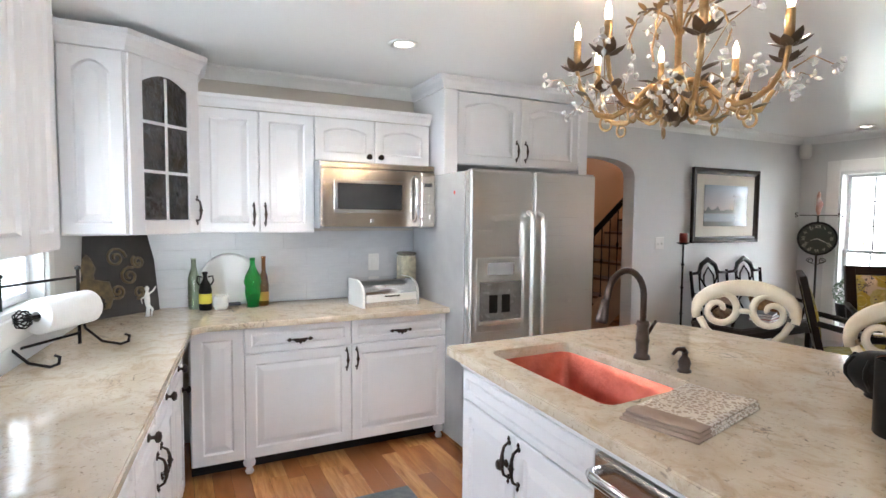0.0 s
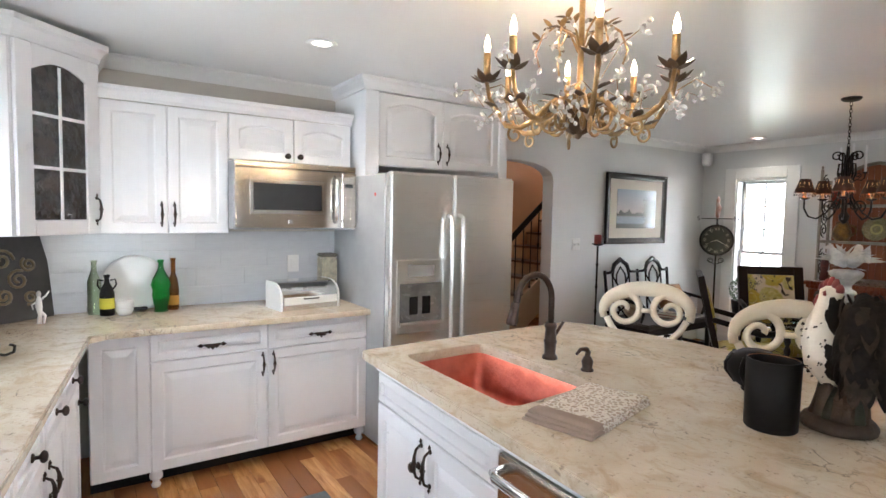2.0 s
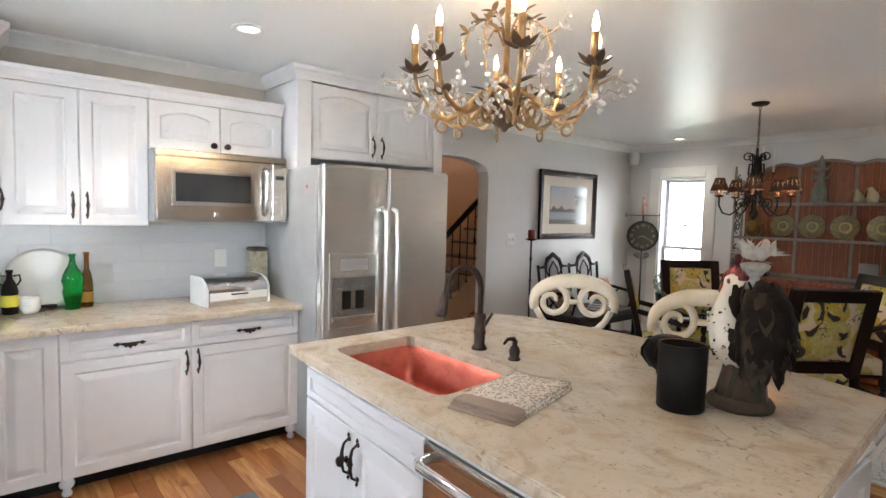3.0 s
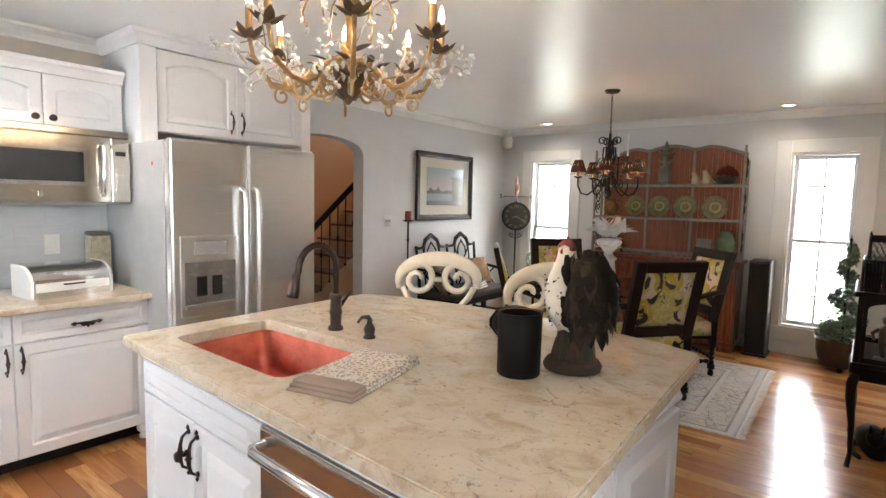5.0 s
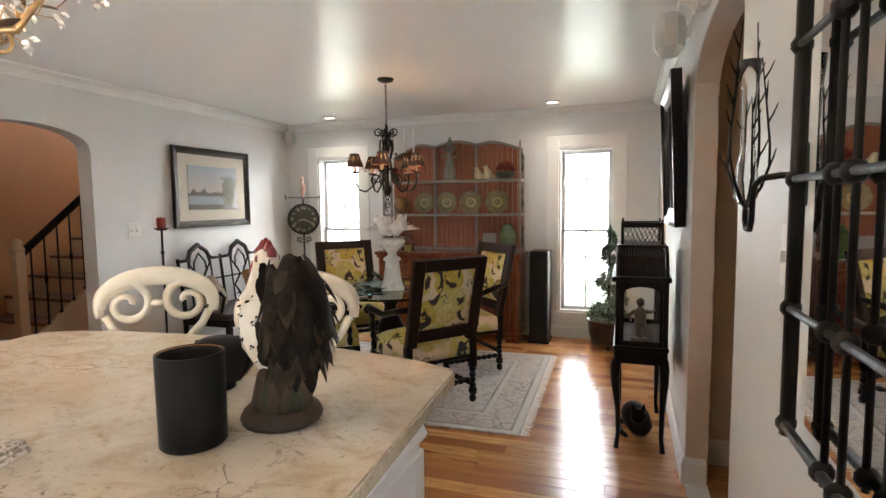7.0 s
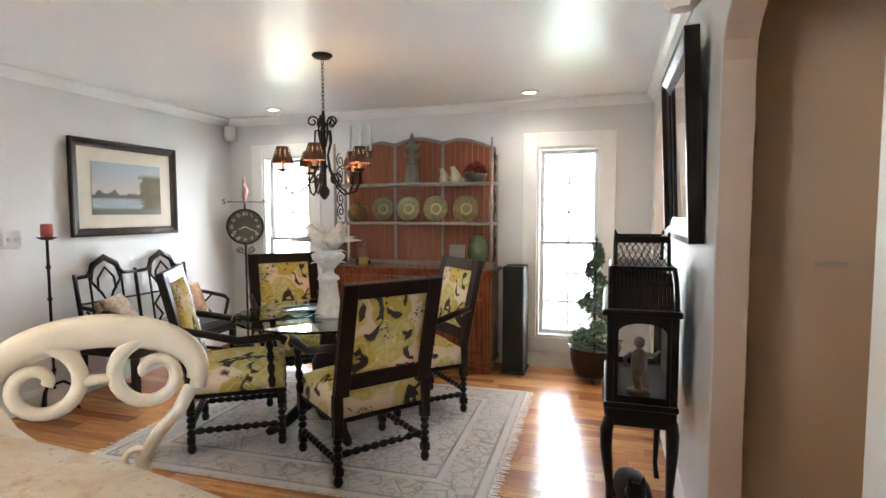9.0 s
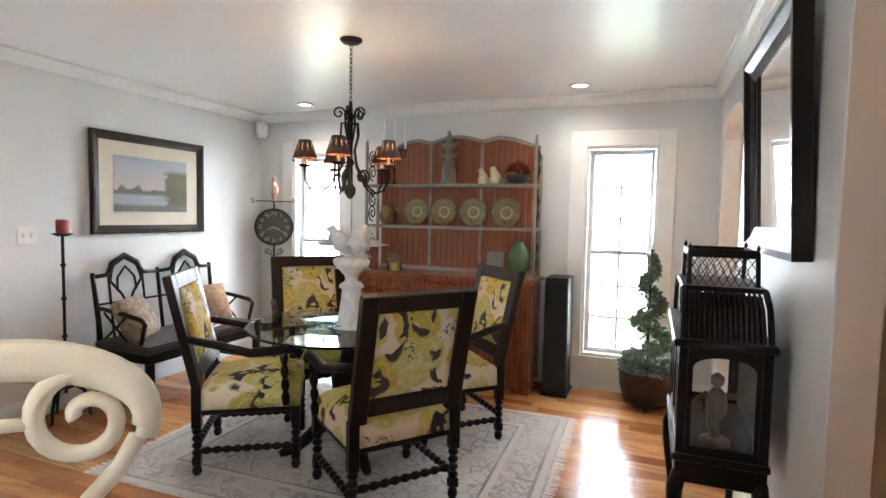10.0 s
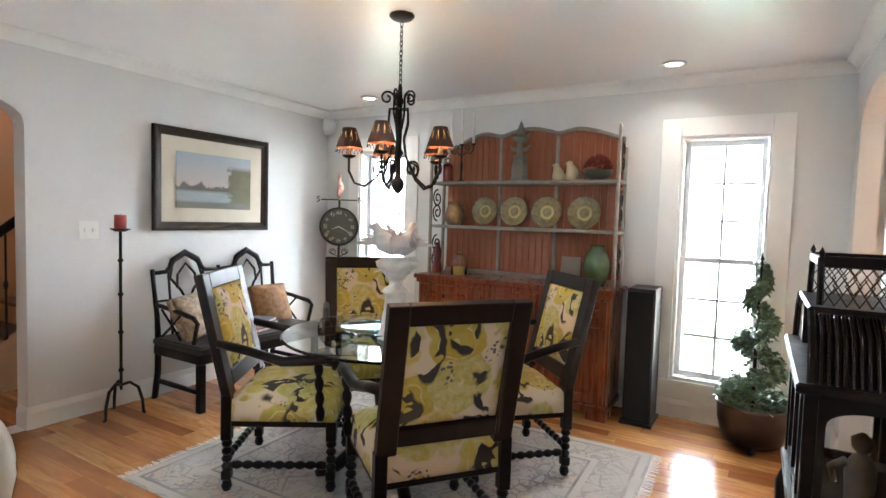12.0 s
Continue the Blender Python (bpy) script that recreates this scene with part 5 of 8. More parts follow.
for i in range(4):
    a = radians(45 + 90 * i)
    c, s = math.cos(a), math.sin(a)
    part("leg", tube([(0.05 * c, 0.05 * s, 0.20), (0.18 * c, 0.18 * s, 0.14), (0.30 * c, 0.30 * s, 0.05), (0.37 * c, 0.37 * s, 0.03), (0.40 * c, 0.40 * s, 0.018)], [0.04, 0.04, 0.032, 0.03, 0.018], 10), M_BLACKWOOD, tb, smooth=True)
pl = thing("glass_platter", Matrix.Translation((3.85, -1.98, 0.749)), "pale blue glass platter on the glass table", "plate")
part("dish", lathe([(0, 0.004), (0.15, 0.004), (0.20, 0.018), (0.21, 0.026), (0.205, 0.022), (0.15, 0.010), (0, 0.009)], 40), glass("pale_blue_glass", (0.55, 0.80, 0.85), 0.05), pl, smooth=True)

# centrepiece: two doves over a carved urn, one mesh
sb = lathe([(0, 0), (0.075, 0), (0.08, 0.012), (0.072, 0.02), (0.062, 0.06), (0.052, 0.13), (0.045, 0.19), (0.06, 0.20), (0.055, 0.215), (0.032, 0.23), (0.03, 0.25), (0.05, 0.275), (0.085, 0.31), (0.09, 0.33), (0.07, 0.345), (0, 0.345)], 24)
for k, (ox, oy, ang) in enumerate(((-0.03, 0.02, 150), (0.03, -0.02, 20))):
    a = radians(ang)
    d = Vector((math.cos(a), math.sin(a), 0))
    p = Vector((ox, oy, 0.38))
    tube([p - d * 0.07, p - d * 0.03 + Vector((0, 0, 0.01)), p + d * 0.02 + Vector((0, 0, 0.035)), p + d * 0.05 + Vector((0, 0, 0.08)), p + d * 0.06 + Vector((0, 0, 0.105)), p + d * 0.09 + Vector((0, 0, 0.10))], [0.008, 0.035, 0.045, 0.026, 0.022, 0.004], 12, sb)
    for s in (-1, 1):
        side = Vector((-d.y, d.x, 0)) * s
        for q in range(6):
            leaf(sb, p + side * 0.03 + Vector((0, 0, 0.03)), p + side * (0.09 + 0.012 * q) - d * (0.03 + 0.028 * q) + Vector((0, 0, 0.13 - 0.018 * q)), 0.018, d + Vector((0, 0, 0.4)), 0, 0.1)
rq = random.Random(4)
for q in range(14):
    a, z = rq.uniform(0, 6.28), rq.uniform(0.28, 0.37)
    leaf(sb, (0.06 * math.cos(a), 0.06 * math.sin(a), z), (0.10 * math.cos(a + 0.3), 0.10 * math.sin(a + 0.3), z + 0.005), 0.016, (0, 0, 1), 0, 0.3)
st = link("dove_statue", sb, M_PLASTER, smooth=True)
st.matrix_world = Matrix.Translation((3.78, -2.13, 0.749)) @ Matrix.Rotation(radians(-20), 4, "Z") @ Matrix.Scale(1.15, 4)
tagged(st, "white plaster statue of two doves on a carved urn", "statue")


# ---- iron pendant ----
def spiral(cx, cz, r0, r1, a0, turns, n=18):
    return [(cx + (r0 + (r1 - r0) * i / n) * math.cos(radians(a0 + 360 * turns * i / n)), cz + (r0 + (r1 - r0) * i / n) * math.sin(radians(a0 + 360 * turns * i / n))) for i in range(n + 1)]


PC = (3.87, -2.06)
pd = thing("pendant_chandelier", Matrix.Translation((*PC, 0)), "dark scrolled iron chandelier with five brown bead-fringed shades", "chandelier")
part("canopy", lathe([(0, CEIL), (0.062, CEIL), (0.064, CEIL - 0.008), (0.05, CEIL - 0.022), (0.015, CEIL - 0.03), (0, CEIL - 0.03)][::-1], 24), M_DARKIRON, pd, smooth=True)
for i in range(14):
    z = CEIL - 0.035 - i * 0.024
    ring = [(0.008 * math.cos(a) if i % 2 else 0, 0 if i % 2 else 0.008 * math.cos(a), z - 0.012 + 0.017 * math.sin(a)) for a in [2 * math.pi * k / 10 for k in range(10)]]
    part("chain_link", tube(ring, 0.0022, 5, closed=True), M_DARKIRON, pd)
part("stem", lathe([(0, 1.47), (0.012, 1.475), (0.03, 1.50), (0.035, 1.53), (0.016, 1.56), (0.014, 1.66), (0.026, 1.68), (0.014, 1.70), (0.013, 1.92), (0.022, 1.94), (0.012, 1.96), (0.01, 2.02), (0, 2.025)], 14), M_DARKIRON, pd, smooth=True)
M_SHADE = simple("brown_pleated_shade", (0.030, 0.012, 0.007), (0.09, 0.028, 0.012), 0.7, scale=30, fine=60, bumpy=0.2, stretch=(1, 1, 0.1))
M_SHADEGLOW = glow("lit_shade_lining", (1, 0.55, 0.22), 1.6)
M_FLAME = glow("warm_bulb", (1, 0.74, 0.42), 45)
for i in range(5):
    a = radians(125 + 72 * i)
    turn = Matrix.Rotation(a, 4, "Z")
    arm = [(0.016, 1.90), (0.05, 1.90), (0.055, 1.83), (0.03, 1.75), (0.045, 1.66), (0.11, 1.55), (0.17, 1.505), (0.22, 1.52), (0.25, 1.58), (0.25, 1.645)]
    part("arm", tube([(x, 0, z) for x, z in arm], 0.0065, 7, None, turn), M_DARKIRON, pd, smooth=True)
    part("lower_scroll", tube([(x, 0, z) for x, z in spiral(0.085, 1.60, 0.045, 0.012, -60, 1.3)], 0.0055, 6, None, turn), M_DARKIRON, pd, smooth=True)
    part("upper_scroll", tube([(x, 0, z) for x, z in [(0.014, 1.80), (0.03, 1.88)] + spiral(0.065, 1.955, 0.038, 0.010, 200, -1.3)], 0.0055, 6, None, turn), M_DARKIRON, pd, smooth=True)
    part("cup", lathe([(0, 1.64), (0.02, 1.645), (0.036, 1.655), (0.034, 1.66), (0.011, 1.662), (0.011, 1.70), (0, 1.70)], 12, None, turn @ Matrix.Translation((0.25, 0, 0))), M_DARKIRON, pd, smooth=True)
    sh = part("shade", lathe([(0.068, 1.695), (0.034, 1.795), (0.032, 1.795), (0.066, 1.695)], 20, None, turn @ Matrix.Translation((0.25, 0, 0)), cap=False), M_SHADE, pd, "brown pleated lamp shade")
    part("lining", lathe([(0.0655, 1.697), (0.032, 1.793)], 20, None, turn @ Matrix.Translation((0.25, 0, 0)), cap=False), M_SHADEGLOW, sh, "glowing amber shade lining")
    fringe = bmesh.new()
    for k in range(20):
        b_ = 2 * math.pi * k / 20
        lathe([(0, 0), (0.0028, 0.004), (0.001, 0.012), (0, 0.022)], 5, fringe, turn @ Matrix.Translation((0.25 + 0.067 * math.cos(b_), 0.067 * math.sin(b_), 1.672)))
    part("bead_fringe", fringe, M_BLACK, sh)
    stripes = bmesh.new()
    for k in range(10):
        b0 = 2 * math.pi * k / 10
        v = [stripes.verts.new((0.25 + r * math.cos(b0 + d_), r * math.sin(b0 + d_), z)) for r, z, d_ in ((0.0605, 1.715, -0.10), (0.0605, 1.715, 0.10), (0.040, 1.778, 0.0))]
        stripes.faces.new(v)
    bmesh.ops.transform(stripes, matrix=turn, verts=stripes.verts)
    part("lit_stripe", stripes, M_SHADEGLOW, sh, "amber light between the pleats")
    lamp("pendant_bulb", "POINT", Matrix.Translation((*PC, 0)) @ turn @ Matrix.Translation((0.25, 0, 1.74)), 1.6, (1, 0.62, 0.3), 0.02)

# ---- rug ----
def rug_mat():
    m, nt, bsdf, co = mat_start("faded_oriental_rug")
    sep = nt.nodes.new("ShaderNodeSeparateXYZ")
    nt.links.new(co, sep.inputs[0])

    def edge(axis, half):
        ab = nt.nodes.new("ShaderNodeMath")
        ab.operation = "ABSOLUTE"
        nt.links.new(sep.outputs[axis], ab.inputs[0])
        sb_ = nt.nodes.new("ShaderNodeMath")
        sb_.operation = "SUBTRACT"
        sb_.inputs[0].default_value = half
        nt.links.new(ab.outputs[0], sb_.inputs[1])
        return sb_.outputs[0]

    mn = nt.nodes.new("ShaderNodeMath")
    mn.operation = "MINIMUM"
    nt.links.new(edge("X", 0.895), mn.inputs[0])
    nt.links.new(edge("Y", 1.13), mn.inputs[1])
    d = mn.outputs[0]
    vor = nt.nodes.new("ShaderNodeTexVoronoi")
    vor.feature = "DISTANCE_TO_EDGE"
    vor.inputs["Scale"].default_value = 9
    nt.links.new(co, vor.inputs["Vector"])
    motif = sharpen(nt, noise_tex(nt, co, 14, 3, 0.5, 1.8), 0.52, 0.58)
    c = ramp_mix(nt, motif, (0.42, 0.38, 0.34), (0.27, 0.25, 0.245))
    c = ramp_mix(nt, sharpen(nt, vor.outputs["Distance"], 0.035, 0.02), c, (0.22, 0.20, 0.19))
    c = ramp_mix(nt, sharpen(nt, noise_tex(nt, co, 22, 3, 0.5, 1.0), 0.58, 0.62), c, (0.45, 0.37, 0.29))
    for lo, hi, colr in ((0.29, 0.305, (0.16, 0.15, 0.15)), (0.255, 0.29, (0.46, 0.42, 0.37)), (0.055, 0.07, (0.18, 0.17, 0.165)), (0.015, 0.05, (0.46, 0.43, 0.39))):
        a = sharpen(nt, d, lo, lo + 0.002)
        b_ = sharpen(nt, d, hi + 0.002, hi)
        mu = nt.nodes.new("ShaderNodeMath")
        mu.operation = "MULTIPLY"
        nt.links.new(a, mu.inputs[0])
        nt.links.new(b_, mu.inputs[1])
        c = ramp_mix(nt, mu.outputs[0], c, colr)
    c = ramp_mix(nt, sharpen(nt, noise_tex(nt, co, 2.5, 4), 0.4, 0.75), c, (0.40, 0.37, 0.34))
    nt.links.new(c, bsdf.inputs["Base Color"])
    bsdf.inputs["Roughness"].default_value = 0.95
    bump(nt, bsdf, noise_tex(nt, co, 260, 2), 0.5, 0.002)
    return m


rg = thing("area_rug", Matrix.Translation((3.985, -2.095, 0)) @ Matrix.Rotation(radians(1.5), 4, "Z"), "faded grey oriental rug with white fringe under the table", "rug")
part("rug_field", box(-0.895, 0.895, -1.13, 1.13, 0.0005, 0.0075, 0.003), rug_mat(), rg)
rf = random.Random(8)
M_COTTON = simple("white_cotton", (0.70, 0.68, 0.63), None, 0.9, scale=30)
for s in (-1, 1):
    fr_ = bmesh.new()
    x = -0.89
    while x < 0.89:
        l = 0.05 + rf.uniform(-0.012, 0.012)
        sk = rf.uniform(-0.012, 0.012)
        v = [fr_.verts.new(p) for p in ((x, s * 1.131, 0.005), (x + 0.007, s * 1.131, 0.005), (x + 0.005 + sk, s * (1.131 + l), 0.002), (x + sk, s * (1.131 + l), 0.002))]
        fr_.faces.new(v if s < 0 else v[::-1])
        x += 0.0095
    tagged(part("fringe", fr_, M_COTTON, rg, "white cotton fringe"), kind="stuff")

# ---- painting over the bench ----
def painting_mat():
    m, nt, bsdf, co = mat_start("lake_painting")
    sep = nt.nodes.new("ShaderNodeSeparateXYZ")
    nt.links.new(co, sep.inputs[0])
    z, x = sep.outputs["Z"], sep.outputs["X"]
    n = noise_tex(nt, co, 12, 5)
    c = ramp_mix(nt, sharpen(nt, z, -0.08, 0.22), (0.46, 0.38, 0.33), (0.27, 0.32, 0.36))
    water = sharpen(nt, z, -0.075, -0.085)
    c = ramp_mix(nt, water, c, ramp_mix(nt, noise_tex(nt, scaled(nt, co, (3, 1, 30)), 3, 3), (0.20, 0.24, 0.27), (0.36, 0.38, 0.38)))
    add = nt.nodes.new("ShaderNodeMath")
    add.operation = "MULTIPLY_ADD"
    add.inputs[1].default_value = 0.22
    nt.links.new(n, add.inputs[0])
    nt.links.new(z, add.inputs[2])
    hill = sharpen(nt, add.outputs[0], 0.085, 0.07)
    over = sharpen(nt, z, -0.09, -0.07)
    mu = nt.nodes.new("ShaderNodeMath")
    mu.operation = "MULTIPLY"
    nt.links.new(hill, mu.inputs[0])
    nt.links.new(over, mu.inputs[1])
    c = ramp_mix(nt, mu.outputs[0], c, (0.085, 0.085, 0.075))
    ad2 = nt.nodes.new("ShaderNodeMath")
    ad2.operation = "MULTIPLY_ADD"
    ad2.inputs[1].default_value = 0.25
    nt.links.new(noise_tex(nt, co, 9, 6, 0.7), ad2.inputs[0])
    nt.links.new(x, ad2.inputs[2])
    tree = sharpen(nt, ad2.outputs[0], 0.235, 0.26)
    lim = sharpen(nt, z, 0.14, 0.10)
    mu2 = nt.nodes.new("ShaderNodeMath")
    mu2.operation = "MULTIPLY"
    nt.links.new(tree, mu2.inputs[0])
    nt.links.new(lim, mu2.inputs[1])
    c = ramp_mix(nt, mu2.outputs[0], c, ramp_mix(nt, n, (0.05, 0.05, 0.035), (0.14, 0.12, 0.07)))
    bank = sharpen(nt, z, -0.15, -0.17)
    c = ramp_mix(nt, bank, c, (0.12, 0.12, 0.10))
    nt.links.new(c, bsdf.inputs["Base Color"])
    bsdf.inputs["Roughness"].default_value = 0.15
    return m


def picture_frame(b, w, h, fw, depth, m=None):
    prof = [(0, 0), (0, depth), (fw * 0.25, depth), (fw * 0.55, depth * 0.65), (fw, depth * 0.45), (fw, 0)]
    ring = bmesh.new()
    corners = [(-w / 2, -h / 2, 1, 1), (w / 2, -h / 2, -1, 1), (w / 2, h / 2, -1, -1), (-w / 2, h / 2, 1, -1)]
    rows = [[ring.verts.new((cx + sx * o, -d, cz + sz * o)) for o, d in prof] for cx, cz, sx, sz in corners]
    for i in range(4):
        p, q = rows[i], rows[(i + 1) % 4]
        for k in range(len(prof) - 1):
            ring.faces.new((p[k], q[k], q[k + 1], p[k + 1]))
    bmesh.ops.recalc_face_normals(ring, faces=ring.faces)
    return merge(b, ring, m)


pw, ph = 1.025, 0.76
pt = thing("framed_painting", Matrix.Translation((4.366, YL - 0.002, 1.585)), "framed lake landscape painting with a wide cream mat", "painting")
part("frame", picture_frame(None, pw, ph, 0.065, 0.032), simple("black_gilt_frame", (0.014, 0.010, 0.008), (0.03, 0.02, 0.012), 0.42, scale=25, fine=70, bumpy=0.25, spec=0.07), pt, "black moulded frame")
part("mat", box(-pw / 2 + 0.06, pw / 2 - 0.06, -0.012, -0.001, -ph / 2 + 0.06, ph / 2 - 0.06), simple("cream_mat_board", (0.52, 0.46, 0.35), (0.49, 0.43, 0.33), 0.5, scale=6, bumpy=0.05), pt)
part("canvas", box(-0.335, 0.335, -0.0165, -0.0125, -0.21, 0.21), painting_mat(), pt, "misty lake landscape print")

# wall switch
for nm, m, lab in (("light_switch", Matrix.Translation((3.435, YL - 0.001, 1.21)), "white double light switch on the grey wall"), ("light_switch", Matrix.Translation((1.16, YR + 0.001, 1.295)) @ Matrix.Rotation(radians(180), 4, "Z"), "white light switch beside the iron mirror")):
    sw = thing(nm, m, lab, "switch", "light switches")
    part("plate", box(-0.06, 0.06, -0.006, 0, -0.06, 0.06, 0.003), M_PLATE, sw)
    for x in (-0.025, 0.025):
        part("toggle", box(x - 0.006, x + 0.006, -0.016, -0.0055, -0.012, 0.012, 0.002), M_PLATE, sw)

# ---- candle stand ----
cs = thing("candle_stand", Matrix.Translation((3.53, -0.12, 0)), "tall black iron floor candle stand with a red candle", "candle stand")
part("pole", tube([(0, 0, 0.17), (0, 0, 1.21)], 0.0095, 10), M_DARKIRON, cs, smooth=True)
for z in (0.30, 0.55, 0.80, 1.02):
    part("collar", lathe([(0, -0.014), (0.012, -0.012), (0.018, 0), (0.012, 0.012), (0, 0.014)], 12, None, Matrix.Translation((0, 0, z))), M_DARKIRON, cs, smooth=True)
for i in range(3):
    a = radians(200 + 120 * i)
    c, s = math.cos(a), math.sin(a)
    part("leg", tube([(0, 0, 0.20), (0.05 * c, 0.05 * s, 0.215), (0.10 * c, 0.10 * s, 0.18), (0.125 * c, 0.125 * s, 0.09), (0.13 * c, 0.13 * s, 0.01), (0.145 * c, 0.145 * s, 0.006)], 0.010, 8), M_DARKIRON, cs, smooth=True)
part("pan", lathe([(0, 1.205), (0.03, 1.206), (0.06, 1.222), (0.062, 1.226), (0.03, 1.214), (0, 1.213)], 20), M_DARKIRON, cs, smooth=True)
cd = thing("pillar_candle", Matrix.Translation((3.53, -0.12, 1.2155)), "red pillar candle on the iron stand", "candle")
part("wax", lathe([(0, 0), (0.036, 0), (0.037, 0.05), (0.036, 0.095), (0.030, 0.10), (0, 0.092)], 20), simple("red_wax", (0.30, 0.028, 0.015), (0.10, 0.012, 0.01), 0.4, scale=14), cd, smooth=True)
part("wick", tube([(0, 0, 0.09), (0.002, 0, 0.107)], 0.0015, 5), M_BLACK, cd)

# ---- bench ----
be = thing("settee_bench", Matrix.Translation((4.37, -0.27, 0)), "black carved double-back settee bench against the grey wall", "bench")
BW = 0.56
part("seat", box(-BW, BW, -0.27, 0.27, 0.395, 0.45, 0.012, seg=2), simple("dark_woven_seat", (0.028, 0.018, 0.014), (0.018, 0.012, 0.01), 0.5, scale=60, fine=120, bumpy=0.5), be)
part("seat_rail", box(-BW + 0.005, BW - 0.005, -0.262, 0.262, 0.33, 0.3945, 0.004), M_BLACKWOOD, be)
for x in (-BW + 0.03, 0.0, BW - 0.03):
    part("leg", box(x - 0.024, x + 0.024, -0.262, -0.214, 0, 0.3295, 0.004), M_BLACKWOOD, be)
for x in (-BW + 0.03, BW - 0.03):
    part("leg", tube([(x, 0.29, 0), (x, 0.25, 0.2), (x, 0.245, 0.40), (x, 0.26, 0.6), (x * 1.02, 0.30, 0.93)], [0.022, 0.022, 0.022, 0.018, 0.015], 8), M_BLACKWOOD, be)
    part("side_stretcher", box(x - 0.012, x + 0.012, -0.213, 0.235, 0.12, 0.15, 0.003), M_BLACKWOOD, be)
    part("arm", tube([(x, 0.27, 0.68), (x, 0.05, 0.66), (x, -0.16, 0.63), (x, -0.20, 0.60), (x, -0.16, 0.455)], [0.016, 0.017, 0.018, 0.016, 0.014], 8), M_BLACKWOOD, be)
    part("arm_lattice", tube([(x, 0.20, 0.46), (x, 0.08, 0.55), (x, -0.02, 0.64)], 0.009, 6), M_BLACKWOOD, be)
    part("arm_lattice", tube([(x, -0.02, 0.46), (x, 0.08, 0.55), (x, 0.20, 0.65)], 0.009, 6), M_BLACKWOOD, be)
yb = lambda z: 0.245 + 0.06 * (z - 0.45) / 0.5
part("back_stile", tube([(0, yb(0.45), 0.45), (0, yb(0.93), 0.93)], 0.014, 8), M_BLACKWOOD, be)
for sx in (-1, 1):
    cx = sx * 0.28
    crest = [(cx - 0.27, 0.90), (cx - 0.16, 0.905), (cx - 0.13, 0.93), (cx - 0.10, 0.985), (cx, 1.04), (cx + 0.10, 0.985), (cx + 0.13, 0.93), (cx + 0.16, 0.905), (cx + 0.27, 0.90)]
    part("crest_rail", tube([(x, yb(z), z) for x, z in crest], [0.014, 0.016, 0.018, 0.024, 0.026, 0.024, 0.018, 0.016, 0.014], 8), M_BLACKWOOD, be, smooth=True)
    for s in (-1, 1):
        sl = [(cx + s * 0.10, 0.97), (cx + s * 0.13, 0.86), (cx + s * 0.05, 0.76), (cx + s * 0.02, 0.70), (cx + s * 0.12, 0.60), (cx + s * 0.05, 0.50), (cx + s * 0.10, 0.45)]
        part("splat_bar", tube([(x, yb(z), z) for x, z in sl], 0.010, 6), M_BLACKWOOD, be, smooth=True)
        part("splat_post", tube([(cx + s * 0.14, yb(0.45), 0.45), (cx + s * 0.14, yb(0.91), 0.91)], 0.009, 6), M_BLACKWOOD, be)
    part("splat_arch", tube([(x, yb(z), z) for x, z in [(cx - 0.08, 0.78), (cx - 0.07, 0.88), (cx, 0.96), (cx + 0.07, 0.88), (cx + 0.08, 0.78)]], 0.009, 6), M_BLACKWOOD, be)
    part("mid_rail", tube([(cx - 0.27, yb(0.70), 0.70), (cx + 0.27, yb(0.70), 0.70)], 0.009, 6), M_BLACKWOOD, be)


def pillow(m, s, material, label):
    t = thing("cushion", m, label, "cushion", "cushions on the bench")
    b = cushion(s, s, 0.05, 0.045)
    b2 = cushion(s, s, 0.05, 0.045)
    bmesh.ops.transform(b2, matrix=Matrix.Rotation(radians(180), 4, "X"), verts=b2.verts)
    part("cover", merge(b, b2), material, t, smooth=True)


pillow(pose(3.99, -0.20, 0.60, 62, 0, 28), 0.32, simple("cream_tapestry", (0.42, 0.34, 0.24), (0.16, 0.10, 0.07), 0.9, scale=28, fine=200, bumpy=0.5), "cream patterned cushion leaning on the black bench")
pillow(pose(4.72, -0.17, 0.60, 64, 0, -8), 0.32, simple("brown_tapestry", (0.30, 0.17, 0.07), (0.13, 0.06, 0.03), 0.9, scale=22, fine=200, bumpy=0.5), "brown and gold cushion leaning on the black bench")
for i, (z, w, d, col, lab) in enumerate(((0.4505, 0.26, 0.20, (0.30, 0.03, 0.025), "red hardback book on the bench seat"), (0.4785, 0.25, 0.19, (0.42, 0.42, 0.42), "pale grey hardback book on the red one"), (0.5035, 0.24, 0.18, (0.10, 0.12, 0.16), "slate blue hardback book on top"))):
    bk = thing("book", pose(4.47, -0.33, z, 0, 0, 12 + 5 * i), lab, "book", "books on the bench")
    h = 0.024 if i == 0 else 0.022
    part("cover", merge(box(-w / 2, w / 2, -d / 2, d / 2, 0, 0.003, 0.001), box(-w / 2, w / 2, -d / 2, d / 2, h - 0.003, h, 0.001)), simple("book_cover", col, None, 0.35, scale=10, bumpy=0.05), bk)
    part("pages", box(-w / 2 + 0.004, w / 2 - 0.004, -d / 2 + 0.004, d / 2 - 0.004, 0.0032, h - 0.0032), M_PAPER, bk)

